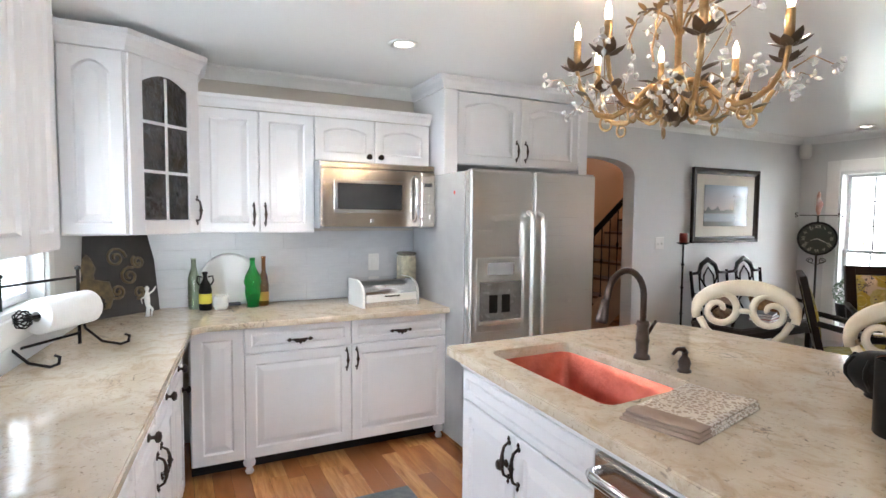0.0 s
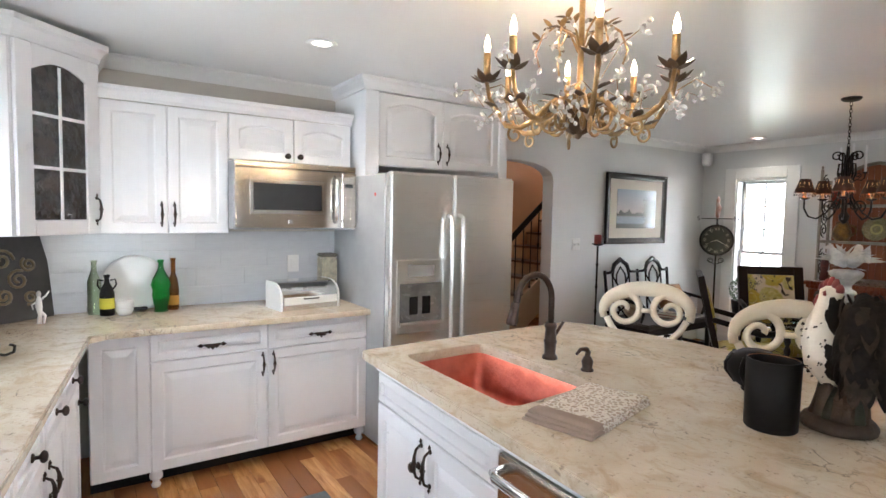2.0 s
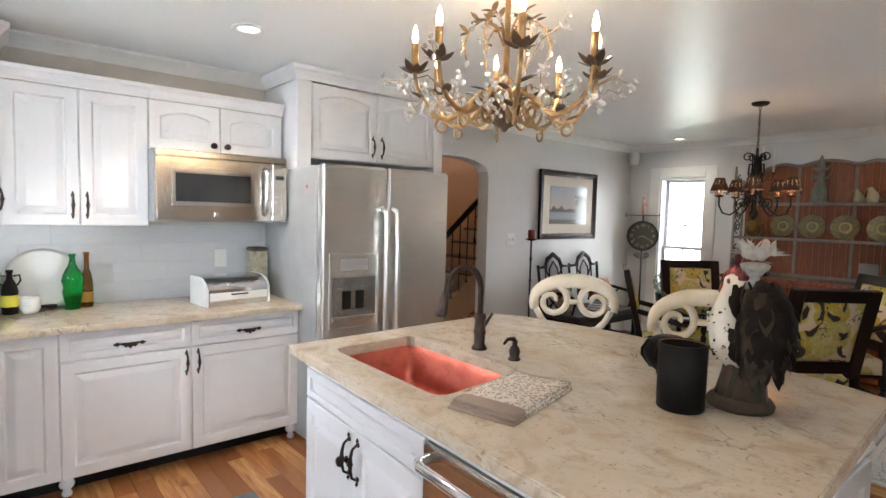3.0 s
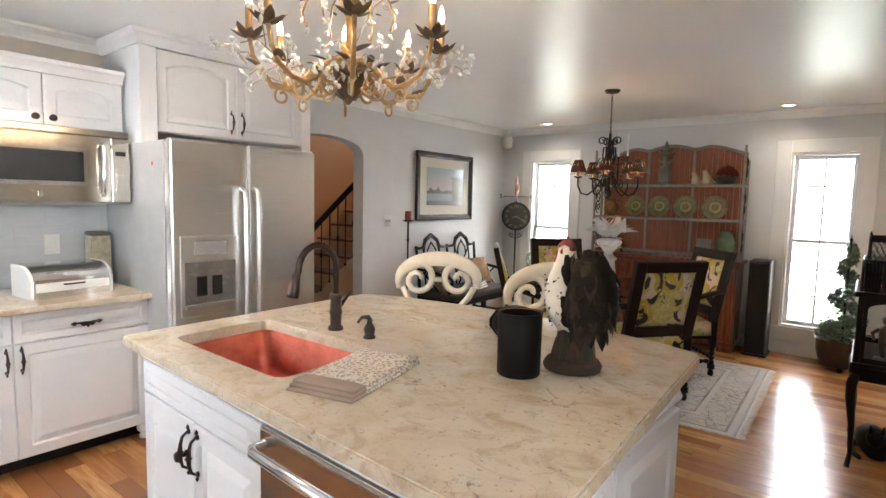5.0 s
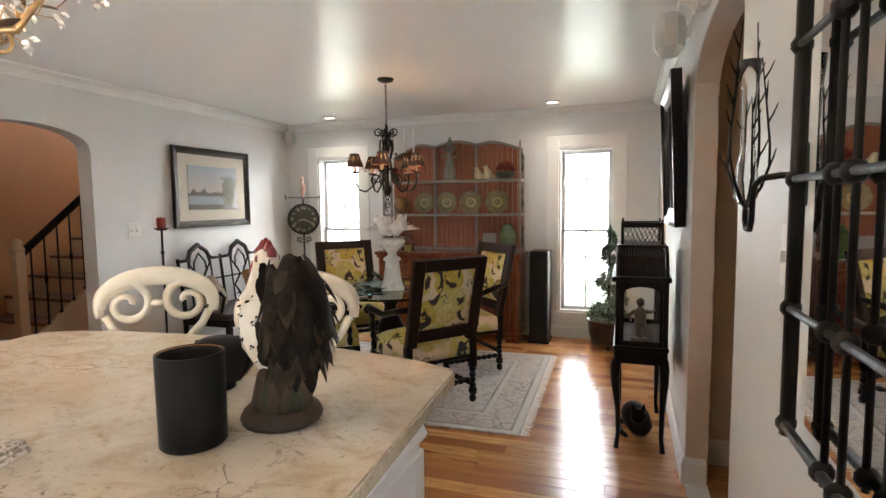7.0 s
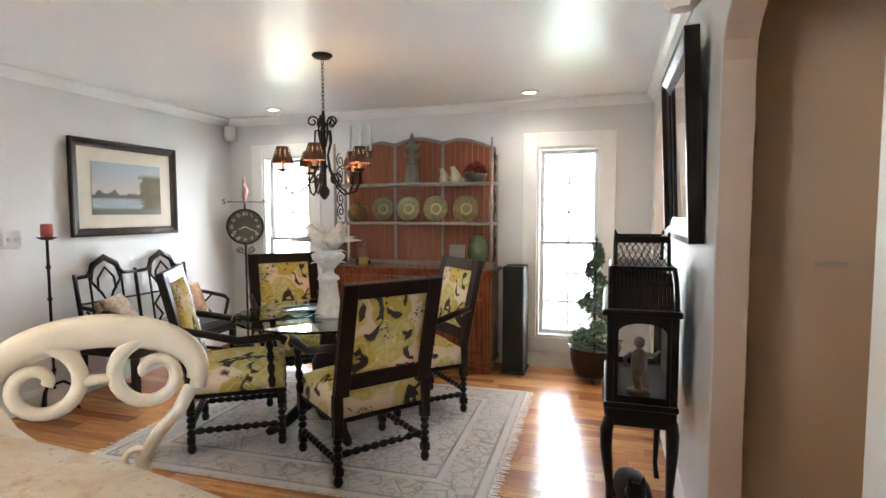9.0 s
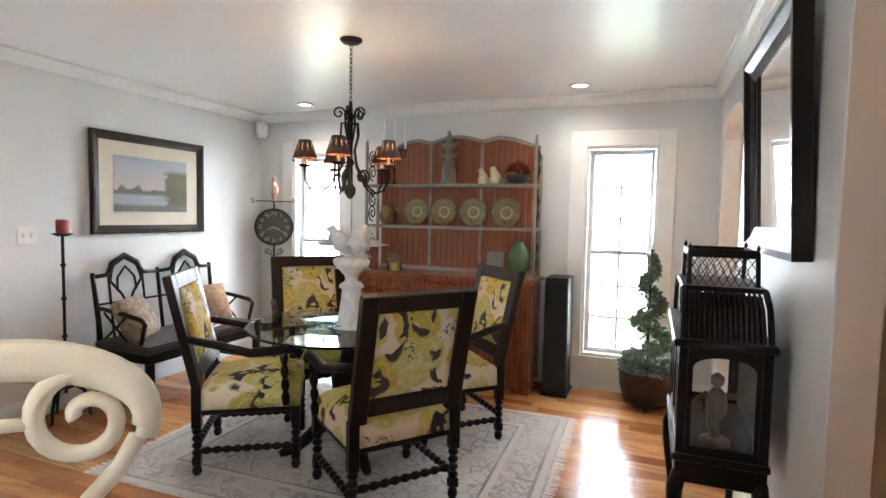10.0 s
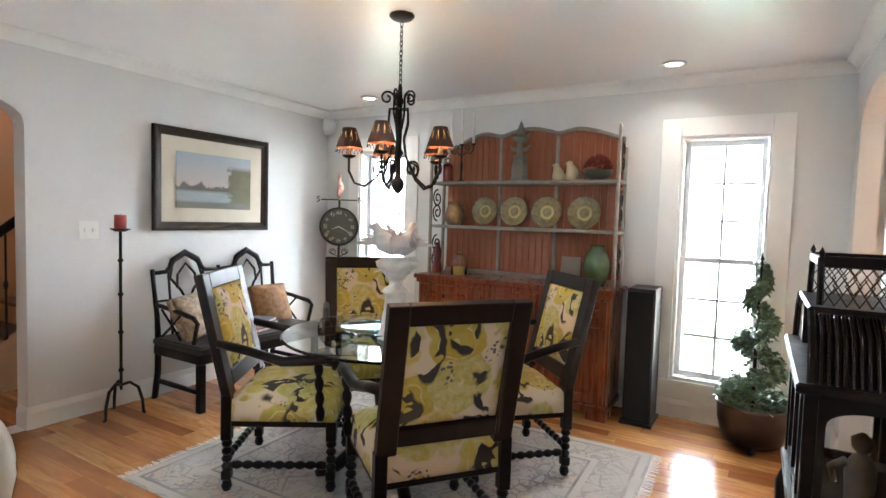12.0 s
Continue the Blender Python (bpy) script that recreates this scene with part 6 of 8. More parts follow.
# ---- hutch ----
def beadboard():
    m, nt, bsdf, co = mat_start("red_brown_beadboard")
    v = scaled(nt, co, (6, 6, 0.7))
    c = ramp_mix(nt, noise_tex(nt, v, 6, 5), (0.30, 0.105, 0.048), (0.17, 0.055, 0.027))
    nt.links.new(c, bsdf.inputs["Base Color"])
    bsdf.inputs["Roughness"].default_value = 0.5
    bsdf.inputs["Specular IOR Level"].default_value = 0.25
    bump(nt, bsdf, noise_tex(nt, v, 30, 3), 0.15)
    return m


hu = thing("hutch", Matrix.Identity(4), "red-brown wooden hutch with plate shelves and iron scroll sides", "hutch")
HY0, HY1 = -2.83, -1.30
M_BEAD = beadboard()
part("lower_body", box(5.26, 5.648, HY0, HY1, 0.10, 0.865, 0.004), M_REDWOOD, hu)
part("plinth", box(5.25, 5.648, HY0 - 0.01, HY1 + 0.01, 0.055, 0.0995, 0.006), M_REDWOOD, hu)
for y in (HY0 - 0.01, HY1 - 0.13):
    part("bracket_foot", prism([(5.25, y), (5.25, y + 0.14), (5.40, y + 0.14), (5.40, y)], 0, 0.0545, bevel=0.004), M_REDWOOD, hu)
part("counter", box(5.225, 5.648, HY0 - 0.035, HY1 + 0.035, 0.8655, 0.902, 0.008, seg=2), M_REDWOOD, hu)
part("counter_moulding", box(5.24, 5.262, HY0 - 0.015, HY1 + 0.015, 0.835, 0.865, 0.006), M_REDWOOD, hu)
for i in range(3):
    w = (HY1 - HY0) / 3
    for z, h in ((0.12, 0.52), (0.66, 0.165)):
        bm = panel_door(w - 0.03, h, frame_w=0.05)
        bmesh.ops.transform(bm, matrix=Matrix.Translation((5.2395, HY1 - 0.015 - i * w, z)) @ Matrix.Rotation(radians(-90), 4, "Z"), verts=bm.verts)
        d = part("door" if h > 0.3 else "drawer_front", bm, M_REDWOOD, hu)
        part("knob", lathe([(0, 0), (0.010, 0), (0.008, 0.012), (0.014, 0.022), (0, 0.028)], 10, None, Matrix.Translation((5.2395, HY1 - 0.015 - i * w - (w - 0.03) / 2, z + h / 2)) @ Matrix.Rotation(radians(-90), 4, "Y")), M_DARKIRON, d, "dark iron knob", True)
# shaped back boards
def hutch_top(y):
    u = (HY1 - y) / (HY1 - HY0)
    if u < 0.345:
        return 1.90 + 0.15 * math.sin(math.pi / 2 * min(1, u / 0.26)) ** 1.3 - (0.03 * (u - 0.26) / 0.085 if u > 0.26 else 0)
    if u < 0.655:
        return 2.02 + 0.05 * math.sin(math.pi * (u - 0.345) / 0.31)
    v = 1 - u
    return 1.95 + 0.10 * math.sin(math.pi / 2 * min(1, v / 0.26)) ** 1.3 - (0.03 * (v - 0.26) / 0.085 if v > 0.26 else 0)


n = 27
for i in range(n):
    a, c = HY0 + 0.03 + (HY1 - HY0 - 0.06) * i / n, HY0 + 0.03 + (HY1 - HY0 - 0.06) * (i + 1) / n
    pts = [(a + 0.0015, 0.903), (c - 0.0015, 0.903), (c - 0.0015, hutch_top(c)), (a + 0.0015, hutch_top(a))]
    part("back_board", prism(pts, 0, 0.012, None, Matrix.Translation((5.635, 0, 0)) @ Matrix(((0, 0, 1, 0), (1, 0, 0, 0), (0, 1, 0, 0), (0, 0, 0, 1))), bevel=0.002), M_BEAD, hu)
cap = [(5.63, HY1 - 0.03 - (HY1 - HY0 - 0.06) * i / 40) for i in range(41)]
part("crest_moulding", tube([(x, y, hutch_top(y) + 0.006) for x, y in cap], 0.016, 8), M_PAINTWOOD, hu, smooth=True)
for u in (0.345, 0.655):
    y = HY1 - u * (HY1 - HY0)
    part("stile", box(5.618, 5.634, y - 0.014, y + 0.014, 0.903, hutch_top(y) - 0.005, 0.003), M_PAINTWOOD, hu)
part("lower_rail", box(5.615, 5.634, HY0 + 0.03, HY1 - 0.03, 0.9025, 0.935, 0.003), M_PAINTWOOD, hu)
SH1, SH2 = 1.30, 1.655
for z in (SH1, SH2):
    part("shelf", box(5.40, 5.6145, HY0 + 0.0, HY1 - 0.0, z - 0.024, z, 0.004), M_PAINTWOOD, hu, "worn grey painted shelf")
for y in (HY0 + 0.012, HY1 - 0.012):
    for x in (5.392, 5.60):
        part("post", box(x - 0.011, x + 0.011, y - 0.011 + (0.0 if x > 5.5 else 0), y + 0.011, 0.9025, 2.0 if x < 5.5 else 1.9, 0.003), M_PAINTWOOD, hu)
    part("finial", lathe([(0, 0), (0.014, 0.004), (0.008, 0.012), (0.013, 0.024), (0, 0.04)], 10, None, Matrix.Translation((5.392, y, 2.0))), M_PAINTWOOD, hu, smooth=True)
    for z0 in (0.94, 1.32, 1.68):
        for s in (-1, 1):
            sp = spiral(5.498, z0 + 0.085 + (0.0 if s < 0 else 0.115), 0.075, 0.015, 90 * s, 1.6 * s, 22)
            part("side_scroll", tube([(x, y, z) for x, z in sp], 0.006, 6), M_DARKIRON, hu, smooth=True)

M_GREENGLAZE = simple("green_yellow_glaze", (0.30, 0.225, 0.10), (0.17, 0.14, 0.07), 0.28, scale=26, fine=60, bumpy=0.15)
for i, y in enumerate((-1.72, -1.98, -2.25, -2.54)):
    p = thing("display_plate", pose(5.585, y, SH1 + 0.122, 0, -80, 0), "green and yellow glazed plate standing on the hutch shelf", "plate", "plates on the hutch")
    r = 0.112 + 0.004 * i
    rim = lathe([(0, -0.004), (r * 0.55, -0.003), (r * 0.62, 0.004), (r, 0.018), (r + 0.002, 0.021), (r * 0.98, 0.021), (r * 0.62, 0.008), (r * 0.55, 0.003), (0, 0.002)], 36)
    part("dish", rim, M_GREENGLAZE, p, smooth=True)
    part("centre_ring", lathe([(r * 0.30, 0.0036), (r * 0.46, 0.0040), (r * 0.46, 0.0048), (r * 0.30, 0.0046)], 30, cap=False), simple("yellow_glaze", (0.46, 0.38, 0.13), (0.36, 0.28, 0.09), 0.3, scale=30), p, "yellow painted ring")


def jug(name, m, prof, material, label, cat, handle=None):
    t = thing(name, m, label, cat)
    part("body", lathe(prof, 24), material, t, smooth=True)
    if handle:
        part("handle", tube(handle, 0.008, 7), material, t, smooth=True)
    return t


jug("pitcher", Matrix.Translation((5.52, -1.46, SH1)), [(0, 0), (0.05, 0), (0.075, 0.04), (0.08, 0.09), (0.06, 0.14), (0.045, 0.16), (0.055, 0.19), (0.05, 0.185), (0, 0.15)], simple("dark_fruit_glaze", (0.05, 0.03, 0.02), (0.30, 0.16, 0.03), 0.3, scale=14), "dark glazed pitcher with yellow fruit on the shelf", "pitcher", [(0, -0.05, 0.16), (0, -0.11, 0.14), (0, -0.12, 0.09), (0, -0.075, 0.05)])
ob = lathe([(0, 0), (0.075, 0), (0.08, 0.01), (0.07, 0.02), (0.065, 0.12), (0.05, 0.17), (0.056, 0.18), (0.056, 0.195), (0.03, 0.20), (0.03, 0.30), (0.06, 0.32), (0.065, 0.335), (0.035, 0.36), (0.028, 0.40), (0.014, 0.44), (0, 0.47)], 8)
for s in (-1, 1):
    for z in (0.24, 0.33):
        tube([(0, 0, z), (0, s * 0.06, z + 0.01), (0, s * 0.085, z + 0.04)], [0.02, 0.016, 0.006], 6, ob)
obl = link("finial_ornament", ob, simple("weathered_stone_green", (0.24, 0.21, 0.17), (0.14, 0.16, 0.13), 0.8, scale=12, fine=50, bumpy=0.5, dist=0.006))
obl.matrix_world = Matrix.Translation((5.51, -2.04, SH2))
tagged(obl, "weathered grey stone finial ornament on the top shelf", "ornament")
for k, (y, sc) in enumerate(((-2.35, 0.95), (-2.455, 1.05))):
    b = tube([(0, 0, 0.0), (0, 0, 0.03), (0, -0.005, 0.07), (0, 0.01, 0.105), (0, 0.018, 0.128), (0, 0.022, 0.138)], [0.035, 0.044, 0.042, 0.026, 0.022, 0.008], 14)
    tube([(0, 0.035, 0.125), (0, 0.052, 0.118)], [0.008, 0.001], 6, b)
    tube([(0, -0.02, 0.05), (0, -0.06, 0.03), (0, -0.09, 0.022)], [0.03, 0.02, 0.006], 8, b)
    o = link("bird_figurine", b, simple("cream_glaze", (0.55, 0.47, 0.30), (0.42, 0.34, 0.2), 0.4, scale=20, fine=60), smooth=True)
    o.matrix_world = Matrix.Translation((5.50, y, SH2)) @ Matrix.Rotation(radians(30), 4, "Z") @ Matrix.Scale(sc, 4)
    tagged(o, "cream glazed bird figurine on the top shelf", "figurine", "bird figurines")
bo = thing("flower_bowl", Matrix.Translation((5.50, -2.645, SH2)), "dark bowl heaped with dried red flowers", "bowl")
part("bowl", lathe([(0, 0), (0.06, 0), (0.09, 0.03), (0.105, 0.075), (0.10, 0.075), (0.08, 0.035), (0, 0.02)], 20), simple("dark_green_glaze", (0.035, 0.04, 0.03), (0.06, 0.055, 0.04), 0.4), bo, smooth=True)
fl = bmesh.new()
rf2 = random.Random(3)
for k in range(90):
    a, r = rf2.uniform(0, 6.28), 0.10 * math.sqrt(rf2.random())
    z = 0.075 + 0.10 * (1 - (r / 0.11) ** 2) + rf2.uniform(-0.012, 0.012)
    lathe([(0, -0.008), (0.013, -0.002), (0.012, 0.008), (0, 0.012)], 6, fl, pose(r * math.cos(a), r * math.sin(a), z, rf2.uniform(-40, 40), rf2.uniform(-40, 40), 0))
part("flower_heap", fl, simple("dried_red_petals", (0.22, 0.02, 0.012), (0.10, 0.012, 0.01), 0.8, scale=60), bo, "dried dark red flowers")
lantern = thing("red_lantern", Matrix.Translation((5.50, -1.40, SH2)), "small dark red lantern on the top shelf", "lantern")
part("cage", lathe([(0, 0), (0.045, 0), (0.045, 0.01), (0.04, 0.012), (0.04, 0.12), (0.048, 0.125), (0.03, 0.15), (0, 0.165)], 10), simple("red_glass_dark", (0.16, 0.02, 0.012), (0.05, 0.012, 0.01), 0.2), lantern)
part("ring", tube([(0, 0.018 * math.cos(a), 0.18 + 0.018 * math.sin(a)) for a in [k * 0.6283 for k in range(10)]], 0.003, 5, closed=True), M_DARKIRON, lantern)
cdl = thing("candelabra", Matrix.Translation((5.535, -1.51, SH2)), "black iron scrolled candelabra with white taper candles on the top shelf", "candelabra")
part("stem", lathe([(0, 0), (0.042, 0), (0.044, 0.008), (0.012, 0.02), (0.007, 0.05), (0.012, 0.15), (0.006, 0.17), (0.006, 0.30), (0, 0.305)], 12), M_DARKIRON, cdl, smooth=True)
for k, y in enumerate((-0.105, 0.0, 0.105)):
    if y:
        sg = 1 if y > 0 else -1
        part("arm", tube([(0, 0.004 * sg, 0.22), (0, 0.04 * sg, 0.245), (0, 0.08 * sg, 0.235), (0, 0.105 * sg, 0.26), (0, 0.105 * sg, 0.30)], 0.005, 6), M_DARKIRON, cdl, smooth=True)
        part("scroll", tube([(0, p * sg, z) for p, z in spiral(0.05, 0.285, 0.028, 0.008, -90, 1.3)], 0.004, 6), M_DARKIRON, cdl, smooth=True)
    part("cup", lathe([(0, 0.298), (0.018, 0.302), (0.020, 0.315), (0.012, 0.316), (0, 0.312)], 12, None, Matrix.Translation((0, y, 0))), M_DARKIRON, cdl, smooth=True)
    part("taper", lathe([(0, 0.312), (0.0105, 0.312), (0.009, 0.56 + 0.03 * (k == 1)), (0.003, 0.57 + 0.03 * (k == 1)), (0, 0.575 + 0.03 * (k == 1))], 10, None, Matrix.Translation((0, y, 0))), M_PAPER, cdl, "white taper candle", True)
CZ = 0.9025
jar = thing("glass_cloche", Matrix.Translation((5.42, -1.58, CZ)), "clear glass jar with a yellow candle on the hutch counter", "jar")
part("glass", lathe([(0.062, 0), (0.066, 0.002), (0.066, 0.12), (0.05, 0.155), (0.02, 0.168), (0.018, 0.168), (0.048, 0.153), (0.063, 0.12), (0.063, 0.002)], 24, cap=False), glass("clear_glass"), jar, smooth=True)
part("candle", lathe([(0, 0.001), (0.045, 0.001), (0.045, 0.07), (0, 0.068)], 18), simple("yellow_wax", (0.55, 0.42, 0.08)), jar)
part("knob", lathe([(0, 0.168), (0.012, 0.17), (0.016, 0.185), (0, 0.198)], 12), glass("clear_glass_knob"), jar, smooth=True)
fg = tube([(0, 0, 0), (0, 0, 0.02), (0, 0, 0.10), (0, 0, 0.17), (0, 0, 0.22), (0, 0, 0.25)], [0.035, 0.045, 0.03, 0.04, 0.024, 0.018], 12)
fo = link("red_figurine", fg, simple("dark_red_paint", (0.15, 0.018, 0.014), (0.05, 0.02, 0.02), 0.4, scale=18), smooth=True)
fo.matrix_world = Matrix.Translation((5.42, -1.37, CZ))
tagged(fo, "dark red painted figurine on the hutch counter", "figurine")
vs = jug("green_vase", Matrix.Translation((5.46, -2.68, CZ)), [(0, 0), (0.05, 0), (0.055, 0.008), (0.085, 0.08), (0.095, 0.15), (0.075, 0.23), (0.045, 0.27), (0.05, 0.29), (0.04, 0.285), (0, 0.25)], simple("green_dark_glaze", (0.10, 0.16, 0.05), (0.02, 0.02, 0.025), 0.2, scale=7), "green and black glazed vase on the hutch counter", "vase")
cv = thing("small_canvas", pose(5.57, -2.45, CZ + 0.002, 0, 10, 0), "small pale grey canvas leaning on the hutch back", "picture")
part("canvas", box(-0.006, 0.006, -0.075, 0.075, 0, 0.19, 0.002), simple("pale_canvas", (0.36, 0.33, 0.30), None, 0.8), cv)

# ---- tower speaker ----
sp_ = thing("tower_speaker", pose(5.465, -3.015, 0, 0, 0, 0), "tall black tower loudspeaker beside the window", "loudspeaker")
part("plinth", box(-0.15, 0.15, -0.105, 0.105, 0, 0.02, 0.003), M_BLACK, sp_)
part("cabinet", box(-0.128, 0.14, -0.09, 0.09, 0.0205, 0.925, 0.006), M_BLACK, sp_)
part("grille", box(-0.142, -0.1285, -0.084, 0.084, 0.04, 0.91, 0.006), simple("black_grille_cloth", (0.010, 0.010, 0.011), None, 0.9, scale=60, fine=300, bumpy=0.5), sp_)

# ---- spiral topiary ----
tp = thing("spiral_topiary", Matrix.Translation((5.41, -3.69, 0)), "spiral ivy topiary in a dark bronze footed pot", "plant")
for i in range(3):
    a = radians(60 + 120 * i)
    part("foot", lathe([(0, 0), (0.02, 0.0), (0.028, 0.018), (0.018, 0.038), (0, 0.042)], 10, None, Matrix.Translation((0.16 * math.cos(a), 0.16 * math.sin(a), 0))), M_BRONZE, tp, smooth=True)
part("pot", lathe([(0, 0.035), (0.15, 0.035), (0.17, 0.06), (0.195, 0.16), (0.20, 0.25), (0.21, 0.262), (0.205, 0.272), (0.185, 0.268), (0.17, 0.23), (0, 0.22)], 32), simple("dark_bronze_pot", (0.06, 0.035, 0.026), (0.03, 0.02, 0.017), 0.4, 0.5, scale=8), tp, smooth=True)
part("trunk", tube([(0, 0, 0.2), (0.01, 0.005, 0.6), (0, 0, 1.16)], [0.014, 0.010, 0.006], 8), M_DARKWOOD, tp)
part("finial", lathe([(0, 1.12), (0.014, 1.13), (0.006, 1.15), (0.016, 1.165), (0.005, 1.18), (0, 1.225)], 8), M_DARKIRON, tp)
M_IVY = simple("ivy_leaf", (0.045, 0.085, 0.040), (0.13, 0.18, 0.10), 0.45, scale=40, fine=80, bumpy=0.2)
rl = random.Random(21)
lv = bmesh.new()
for k in range(2500):
    u = rl.random() ** 1.2
    z = 0.30 + 0.82 * u
    R = 0.120 * (1 - u) ** 0.9 + 0.030
    coil = rl.random() < 0.90
    a = u * 2 * math.pi * 3.0 + rl.gauss(0, 0.62) if coil else rl.uniform(0, 6.28)
    rad = R * (0.55 + 0.60 * rl.random()) if coil else R * 0.45 * math.sqrt(rl.random())
    p = Vector((rad * math.cos(a), rad * math.sin(a), z + rl.gauss(0, 0.016)))
    d = Vector((math.cos(a) + rl.uniform(-0.6, 0.6), math.sin(a) + rl.uniform(-0.6, 0.6), rl.uniform(-1.0, 0.4))).normalized()
    s = rl.uniform(0.026, 0.050) * (1 - 0.35 * u)
    side = d.cross(Vector((rl.uniform(-1, 1), rl.uniform(-1, 1), 1))).normalized()
    nn = side.cross(d)
    v = [lv.verts.new(q) for q in (p, p + d * s * 0.35 + side * s * 0.55 + nn * 0.12 * s, p + d * s * 0.7 + side * s * 0.25, p + d * s * 1.15 - nn * 0.15 * s, p + d * s * 0.7 - side * s * 0.25, p + d * s * 0.35 - side * s * 0.55 + nn * 0.12 * s)]
    lv.faces.new(v)
for k in range(420):
    a, r = rl.uniform(0, 6.28), 0.185 * math.sqrt(rl.random())
    p = Vector((r * math.cos(a), r * math.sin(a), 0.275 + 0.05 * rl.random() - (0.05 if r > 0.19 else 0)))
    d = Vector((math.cos(a), math.sin(a), rl.uniform(-0.5, 0.9))).normalized()
    s = rl.uniform(0.03, 0.055)
    side = d.cross(Vector((rl.uniform(-1, 1), rl.uniform(-1, 1), 1))).normalized()
    v = [lv.verts.new(q) for q in (p, p + d * s * 0.5 + side * s * 0.45, p + d * s * 1.1, p + d * s * 0.5 - side * s * 0.45)]
    lv.faces.new(v)
tagged(part("crown", lv, M_IVY, tp, "dense spiral of ivy leaves"), kind="stuff")

# small ball topiary on the sill side
bt = thing("ball_topiary", Matrix.Translation((5.35, -0.62, 0)), "clipped green ball topiary on a slim pot stand", "plant")
part("stand", lathe([(0, 0), (0.11, 0), (0.11, 0.02), (0.02, 0.05), (0.02, 0.42), (0.09, 0.45), (0.11, 0.60), (0.10, 0.60), (0, 0.56)], 18), M_DARKIRON, bt, smooth=True)
lb = bmesh.new()
for k in range(900):
    d = Vector((rl.gauss(0, 1), rl.gauss(0, 1), rl.gauss(0, 1))).normalized()
    p = Vector((0, 0, 0.72)) + d * 0.125 * rl.uniform(0.85, 1.04)
    s = 0.02
    side = d.cross(Vector((rl.uniform(-1, 1), rl.uniform(-1, 1), 1))).normalized()
    t2 = (d + side.cross(d) * rl.uniform(-1, 1)).normalized()
    lb.faces.new([lb.verts.new(q) for q in (p, p + t2 * s * 0.5 + side * s * 0.5, p + t2 * s, p + t2 * s * 0.5 - side * s * 0.5)])
tagged(part("crown", lb, M_IVY, bt, "clipped ball of small leaves"), kind="stuff")

# ---- clock on a stand ----
ck = thing("clock_stand", Matrix.Translation((5.53, -0.195, 0)) @ Matrix.Rotation(radians(-55), 4, "Z"), "black iron weathervane stand holding a round clock", "clock")
part("pole", tube([(0, 0, 0.04), (0, 0, 1.50)], 0.011, 8), M_DARKIRON, ck, smooth=True)
part("base", lathe([(0, 0), (0.14, 0), (0.14, 0.012), (0.05, 0.03), (0.02, 0.06), (0, 0.06)], 20), M_DARKIRON, ck, smooth=True)
face = lambda r, y0, y1: lathe([(0, y0), (r, y0), (r, y1), (0, y1)], 40, None, Matrix.Translation((0, 0, 1.245)) @ Matrix.Rotation(radians(90), 4, "X"))
part("case", face(0.185, -0.015, 0.018), M_DARKIRON, ck)
part("dial", face(0.165, 0.0182, 0.021), simple("black_dial", (0.030, 0.034, 0.024), (0.05, 0.045, 0.03), 0.4, scale=20), ck, "dark clock dial")
M_NUM = simple("tan_numeral_paint", (0.60, 0.55, 0.42), None, 0.6)


def text_mesh(s, size, depth=0.001):
    cu = bpy.data.curves.new("lettering", "FONT")
    cu.body, cu.size, cu.extrude, cu.align_x, cu.align_y = s, size, depth, "CENTER", "CENTER"
    ob = bpy.data.objects.new("lettering", cu)
    scene.collection.objects.link(ob)
    bpy.context.view_layer.update()
    me = ob.to_mesh()
    bm = bmesh.new()
    bm.from_mesh(me)
    ob.to_mesh_clear()
    bpy.data.objects.remove(ob)
    bpy.data.curves.remove(cu)
    return bm


for i, s in enumerate(("XII", "I", "II", "III", "IIII", "V", "VI", "VII", "VIII", "IX", "X", "XI")):
    bm = text_mesh(s, 0.048)
    a = radians(-30 * i)
    bmesh.ops.transform(bm, matrix=Matrix.Translation((0.13 * math.sin(-a), -0.0225, 1.245 + 0.13 * math.cos(a))) @ Matrix.Rotation(a, 4, "Y") @ ROT_X, verts=bm.verts)
    part("numeral", bm, M_NUM, ck)
for ang, ln in ((250, 0.07), (118, 0.11)):
    a = radians(ang)
    part("hand_bar", tube([(0, -0.026, 1.245), (ln * math.sin(a), -0.026, 1.245 + ln * math.cos(a))], [0.005, 0.002], 5), M_NUM, ck)
part("vane_bar", tube([(-0.17, 0, 1.50), (0.17, 0, 1.50)], 0.006, 6), M_DARKIRON, ck)
for x, s in ((-0.20, "S"), (0.20, "N")):
    bm = text_mesh(s, 0.075, 0.003)
    bmesh.ops.transform(bm, matrix=Matrix.Translation((x, 0, 1.50)) @ ROT_X, verts=bm.verts)
    part("vane_letter", bm, M_DARKIRON, ck)
part("vane_bird", tube([(0, 0, 1.50), (0, 0, 1.56), (0.01, 0, 1.62), (-0.005, 0, 1.68), (0, 0, 1.72), (0, 0, 1.76)], [0.012, 0.028, 0.034, 0.018, 0.02, 0.006], 10), simple("faded_red_white_paint", (0.34, 0.07, 0.04), (0.55, 0.45, 0.38), 0.5, scale=16), ck, smooth=True)
for s in (-1, 1):
    part("scroll", tube([(x, 0, z) for x, z in [(0.011 * s, 0.96)] + spiral(0.055 * s, 1.0, 0.035, 0.01, 180 if s < 0 else 0, 1.4 * s)], 0.005, 6), M_DARKIRON, ck, smooth=True)

